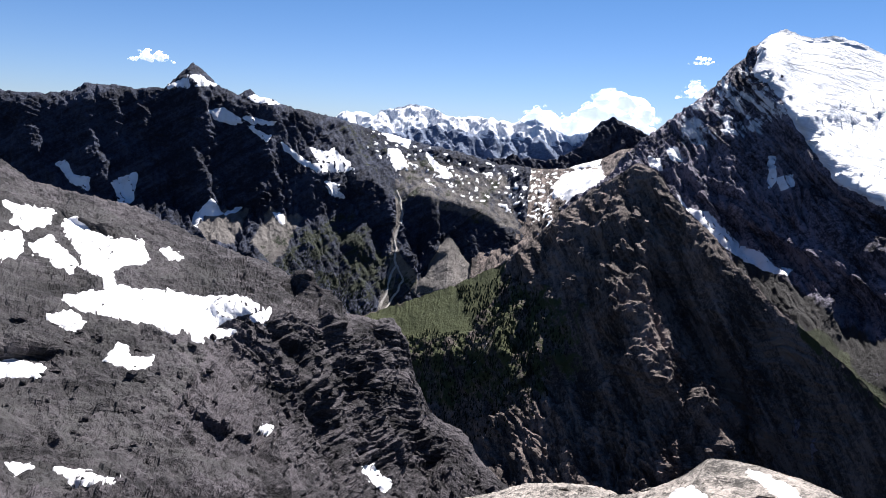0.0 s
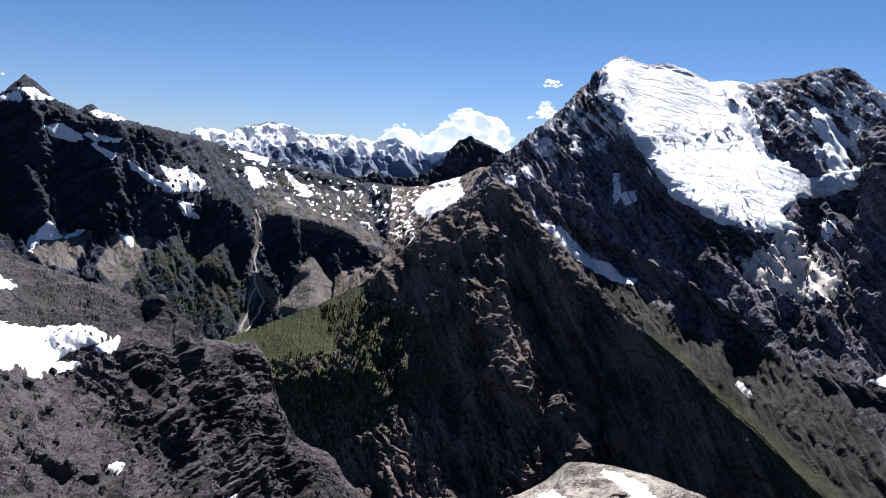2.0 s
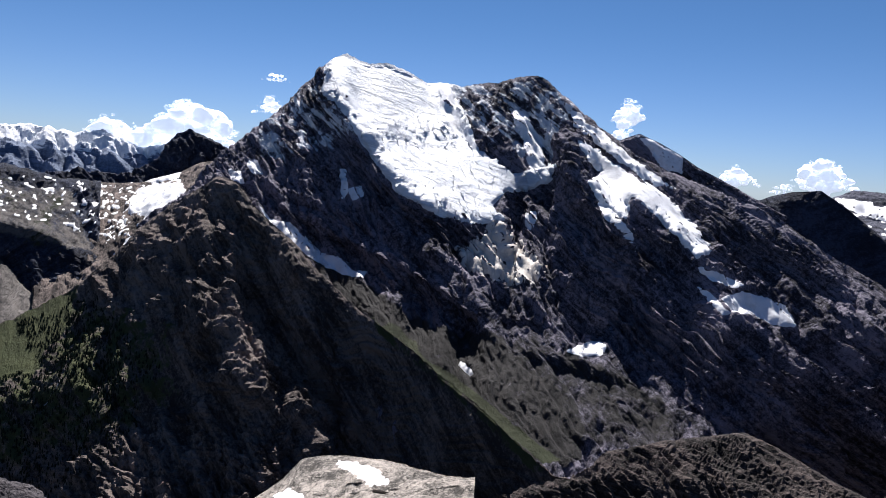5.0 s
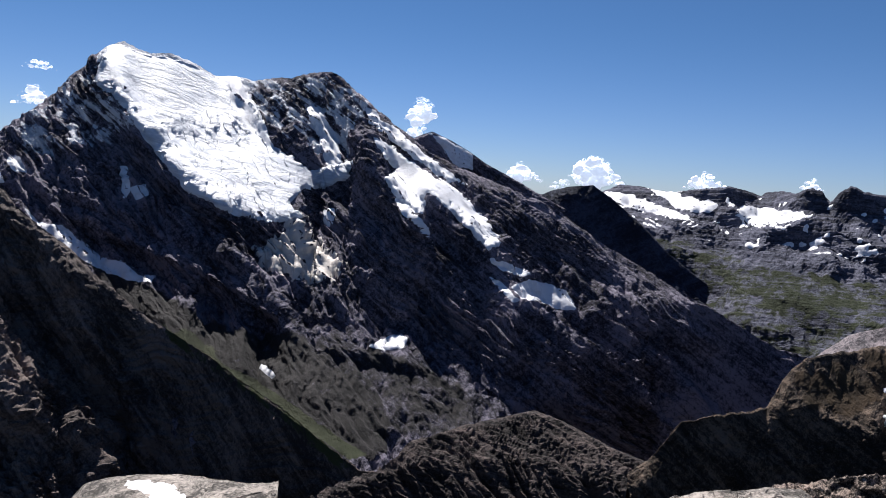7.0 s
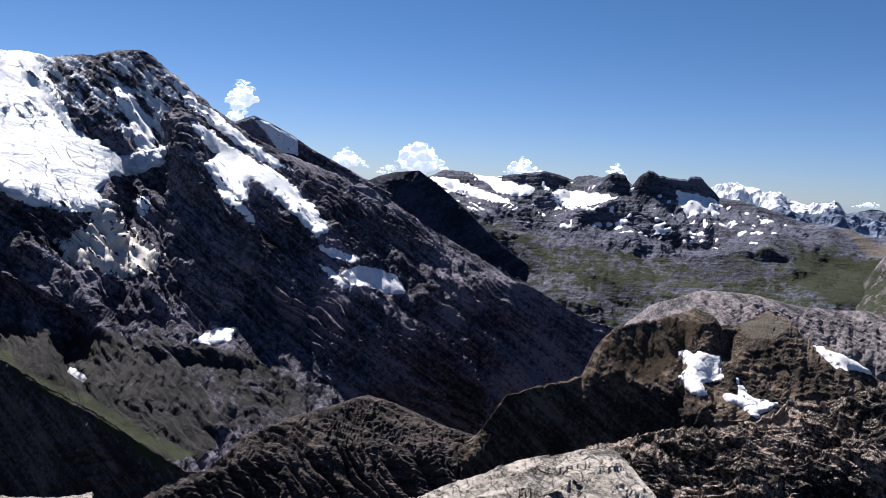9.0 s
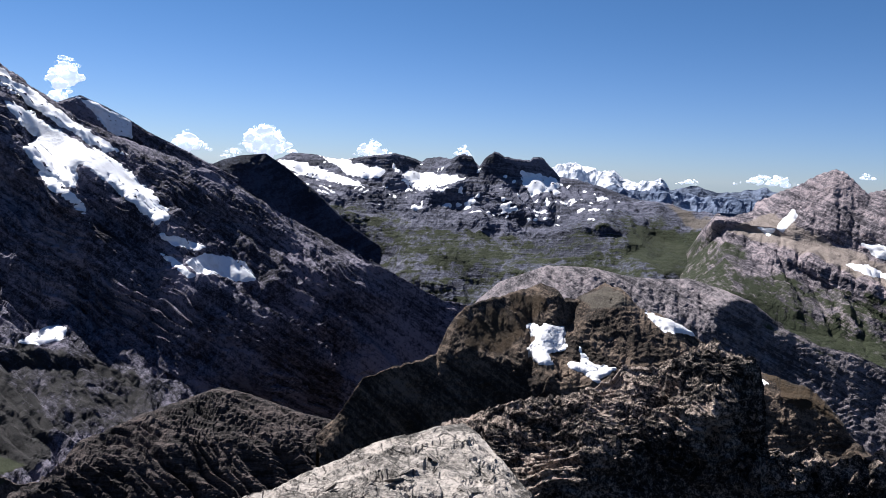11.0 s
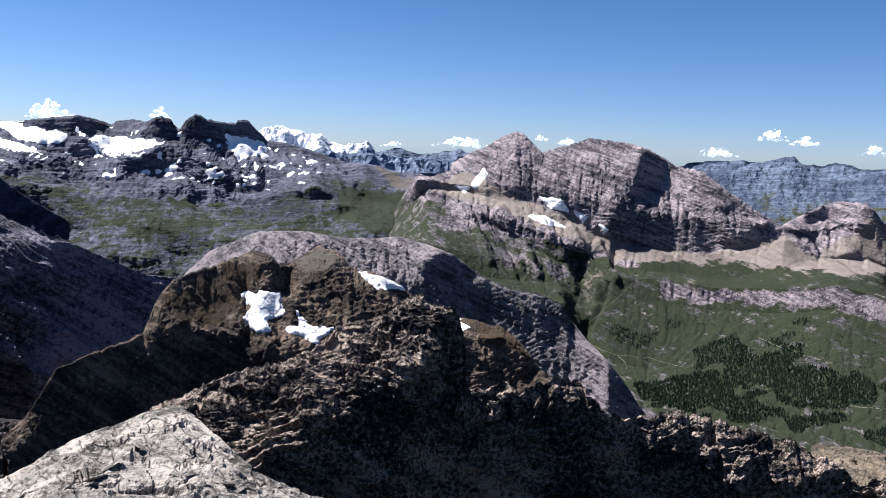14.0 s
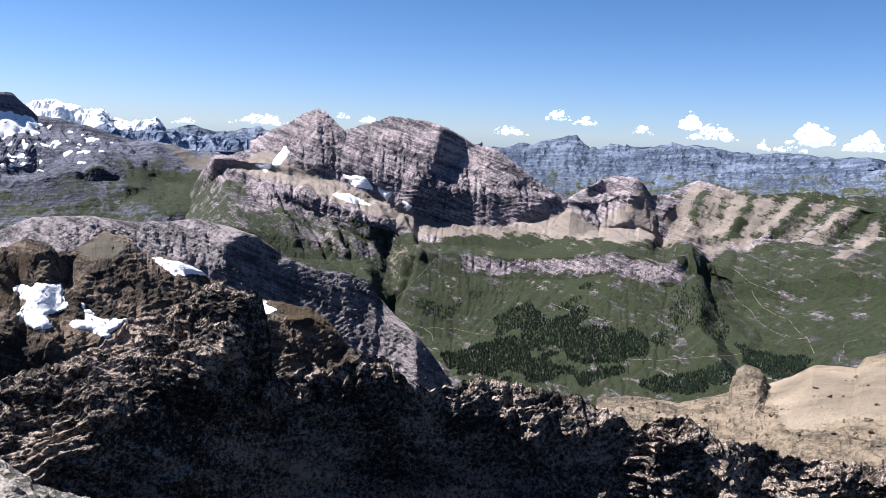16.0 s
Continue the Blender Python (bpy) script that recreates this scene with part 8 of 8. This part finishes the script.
cloud(133.72, 0.15, 0.74, 0.80, 6, 127, "tiny grey cloud in haze")


# ---- woods ----
def wood(name, hill, outline, count, tall, seed, label, clump=0.0):
    """Spruces that stand on a slope inside an outline (bearing, height), one mesh for the whole wood."""
    rnd = np.random.default_rng(seed)
    f = hill.front
    inside = outline_depth(hill.b[:f], hill.e[:f], outline) + clump * value_noise(hill.P[:f] / (tall * 6), seed)
    r, c = np.where(inside[:-1, :-1] > 0)
    pick = rnd.integers(0, len(r), count)
    at = hill.P[r[pick], c[pick]] + (hill.P[r[pick] + 1, c[pick]] - hill.P[r[pick], c[pick]]) * rnd.random((count, 1)) + (hill.P[r[pick], c[pick] + 1] - hill.P[r[pick], c[pick]]) * rnd.random((count, 1))
    h = tall * rnd.uniform(0.6, 1.25, count)
    sides = 3
    ang = np.arange(sides) * 2 * np.pi / sides
    rings = ((0.04, 0.23), (0.40, 0.15), (0.36, 0.20), (0.70, 0.07))
    parts = []
    for level, wide in rings:
        a = ang[None, :] + rnd.uniform(0, 1, (count, 1))
        jitter = rnd.uniform(0.75, 1.25, (count, sides))
        parts.append(np.stack([np.cos(a) * wide * jitter, np.sin(a) * wide * jitter, np.full_like(a, level)], -1))
    parts.append(np.broadcast_to(np.array([0, 0, 1.0]), (count, 1, 3)))
    V = np.concatenate(parts, 1) * h[:, None, None] + at[:, None, :] - np.array([0, 0, 0.03]) * h[:, None, None]
    per = V.shape[1]
    tri = []
    for k in range(sides):
        n = (k + 1) % sides
        tri += [(k, n, sides + n), (k, sides + n, sides + k), (2 * sides + k, 2 * sides + n, 3 * sides + n), (2 * sides + k, 3 * sides + n, 3 * sides + k), (3 * sides + k, 3 * sides + n, 4 * sides)]
    F = (np.array(tri)[None] + (np.arange(count) * per)[:, None, None]).reshape(-1, 3)
    me = bpy.data.meshes.new(name)
    me.from_pydata(V.reshape(-1, 3).tolist(), [], F.tolist())
    me.materials.append(NEEDLES)
    return tagged(new(name, me), label, "woods", "", "stuff")


wood("spruce_wood", front_spur, [(-5.67, -16.06), (-2.49, -15.77), (2.1, -15.85), (4.63, -14.15), (7.29, -14.97), (10.12, -17.9), (7.65, -22.51), (1.55, -24.76), (-2.28, -24.53), (-4.42, -19.71)], 2300, 9, 1, "dark spruce forest on a steep valley side", 0.6)
wood("spruce_wood", front_spur, [(1.57, -12.47), (5.36, -10.69), (8.06, -12.35), (10.91, -15.73), (7.45, -18.37), (3.82, -15.85)], 900, 10, 2, "scattered spruces on a grassy spur", 0.8)
wood("spruce_wood", left_range, [(-13.41, -10.97), (-9.97, -10.02), (-7.23, -12.13), (-4.4, -14.66), (-3.42, -15.94), (-9.75, -16.12), (-12.93, -13.13)], 1300, 7, 3, "dark forest at the foot of a range", 0.6)
for count, tall, seed, clump, words, outline in (
        (4200, 8, 4, 0.6, "dark spruce wood on a green alp", [(114.98, -14.27), (116.7, -13.18), (118.04, -13.41), (119.43, -14.33), (120.88, -13.33), (121.94, -13.14), (122.25, -14.26), (124.16, -14.26), (126.69, -14.58), (127.15, -15.98), (125.23, -16.66), (123.96, -16.74), (122.72, -17.18), (120.07, -16.85), (117.83, -16.55), (116.86, -15.43), (115.29, -15.47)]),
        (3600, 8, 5, 0.7, "open spruce wood above a valley floor", [(110.86, -17.6), (112.86, -16.6), (115.53, -15.75), (117.36, -16.16), (118.31, -17.02), (120.12, -17.48), (121.91, -17.83), (124.03, -17.44), (125.31, -17.56), (124.12, -18.47), (121.12, -18.85), (117.55, -18.81), (114.37, -18.74), (112.08, -18.74)]),
        (1300, 8, 7, 0.4, "dense dark spruce wood in a valley bottom", [(126.83, -18.09), (128.61, -17.41), (130.16, -16.96), (133.14, -15.86), (133.46, -16.99), (131.49, -18.23), (128.34, -18.76)]),
        (1200, 8, 8, 0.4, "dark spruce wood along a ravine", [(133.36, -14.42), (134.88, -14.76), (136.36, -15.08), (138.01, -14.18), (138.77, -14.8), (136.87, -16.34), (135.42, -16.23), (133.86, -15.53)]),
        (800, 7.5, 6, 0.5, "dark trees on a wooded spur", [(128.6, -11.42), (129.49, -10.48), (131.46, -10.85), (132.19, -12.38), (133.06, -13.46), (132.31, -15.19), (131.38, -13.72), (129.46, -14), (128.57, -13.09)]),
        (260, 6, 9, 2.2, "scattered spruces on open pasture", [(110, -12.5), (121, -11), (128, -11.5), (129, -17), (120, -17.4), (112, -17)])):
    wood("spruce_wood", banded_mountain, outline, count, tall, seed, words, clump)
for k, (count, outline) in enumerate(((190, [(108.13, -13.58), (109.25, -13.08), (110.41, -13.46), (112.23, -13.67), (112.18, -14.24), (110.48, -14.78), (110.1, -14.58), (108.39, -14.05)]), (60, [(119.78, -13.22), (120.81, -12.47), (121.65, -12.3), (120.22, -13.26)]), (40, [(121.38, -11.55), (121.77, -11.09), (122.62, -11.09), (122.24, -11.69)]), (70, [(127.13, -14.94), (128.28, -14.16), (128.93, -14.69), (127.79, -15.39)]), (40, [(112.85, -12.66), (113.73, -12.25), (113.98, -12.67), (113.1, -13.08)]))):
    wood("tree_group", banded_mountain, outline, int(count * 1.4), 7, 20 + k, "small group of spruces on pasture", 0.3)


# ---- trails and streams ----
def trail(name, hill, course, wide, material, label, category):
    """A ribbon that follows the slope along a course (bearing, height)."""
    f = hill.front
    c = np.array(course)
    far = np.r_[0, np.cumsum(np.hypot(*np.diff(c, axis=0).T))]
    s = np.linspace(0, far[-1], int(far[-1] / 0.07) + 2)
    sway = value_noise(np.stack([s * 1.1, s * 0 + c[0, 0], s * 0 + c[0, 1]], -1), 5) * 0.22
    b, e = np.interp(s, far, c[:, 0]) + sway, np.interp(s, far, c[:, 1]) + 0.5 * np.roll(sway, 7)
    spots = []
    for x, y in zip(b, e):
        k = np.argmin((hill.b[:f] - x) ** 2 + (hill.e[:f] - y) ** 2)
        spots.append(hill.P[:f].reshape(-1, 3)[k])
    p = np.array(spots)
    for _ in range(6):
        p[1:-1] = (p[:-2] + p[2:] + 2 * p[1:-1]) / 4
    way = np.gradient(p, axis=0)
    side = np.stack([way[:, 1], -way[:, 0], 0 * way[:, 0]], -1)
    side = side / (np.linalg.norm(side, axis=1, keepdims=True) + 1e-9)
    w = (wide * (0.8 + 0.4 * value_noise(p / (wide * 5), 3)))[:, None]
    lift = np.array([0, 0, wide * 0.35])
    rows = np.stack([p - side * w - lift, p - side * w * 0.5 + lift, p + side * w * 0.5 + lift, p + side * w - lift])
    return tagged(new(name, sheet_mesh(name, rows, None, material)), label, category, "", "structure")


GRAVEL = rock_material("trail_gravel", (0.0805, 0.07379, 0.06037), (0.1342, 0.1207, 0.1006), (0.1878, 0.1744, 0.1476), 9)
WASH = rock_material("stream_gravel", (0.1744, 0.161, 0.1476), (0.2817, 0.2683, 0.2549), (0.3756, 0.3622, 0.3421), 9)
for course in ([(107.61, -14.91), (109.37, -15.29), (111.66, -15.37), (114.43, -15.74)], [(109.28, -15.38), (110.24, -16.22), (109.99, -16.89)], [(119.44, -12.8), (120.59, -13.27), (122.39, -13.63), (124.36, -13.79)], [(124.83, -16.61), (128.65, -16.26), (131.08, -15.67), (133.44, -15.16), (134.94, -14.6)], [(132.36, -8.76), (134.03, -9.81), (135.98, -10.38)], [(134.08, -10.3), (134.79, -11.56), (136.94, -12.26), (138.17, -13.26), (138.64, -14.17)], [(140.46, -14.43), (140.32, -13.28), (141.29, -12.72)]):
    trail("trail", banded_mountain, course, 1.0, GRAVEL, "pale gravel trail across a green alp", "trail")
for course in ([(130.43, -7.28), (131.15, -9.31), (132.34, -10.43), (133.84, -11.69), (135.93, -13.22), (137.99, -13.29)], [(106.38, -8.4), (107.36, -10.59), (106.99, -12.82)], [(110.47, -9.57), (108.75, -11.42), (107, -13.26)]):
    trail("stream_bed", banded_mountain, course, 0.7, GRAVEL, "pale stream bed in a grassy gully", "stream")
trail("stream_bed", left_range, [(-3.79, -4.67), (-3.34, -6.41), (-3.94, -8.66), (-3.7, -10.65), (-4.08, -12), (-4.8, -14.02)], 6.5, WASH, "white stream falling down a dark gully", "stream")
trail("stream_bed", left_range, [(-3.57, -10.64), (-3.09, -11.95), (-4, -13.54), (-4.68, -14.5)], 6.0, WASH, "pale gravel stream bed on a fan", "stream")
trail("stream_bed", front_spur, [(4.13, -16.07), (3.78, -16.91), (3.12, -17.87)], 2, WASH, "pale eroded streak on a wooded slope", "stream")
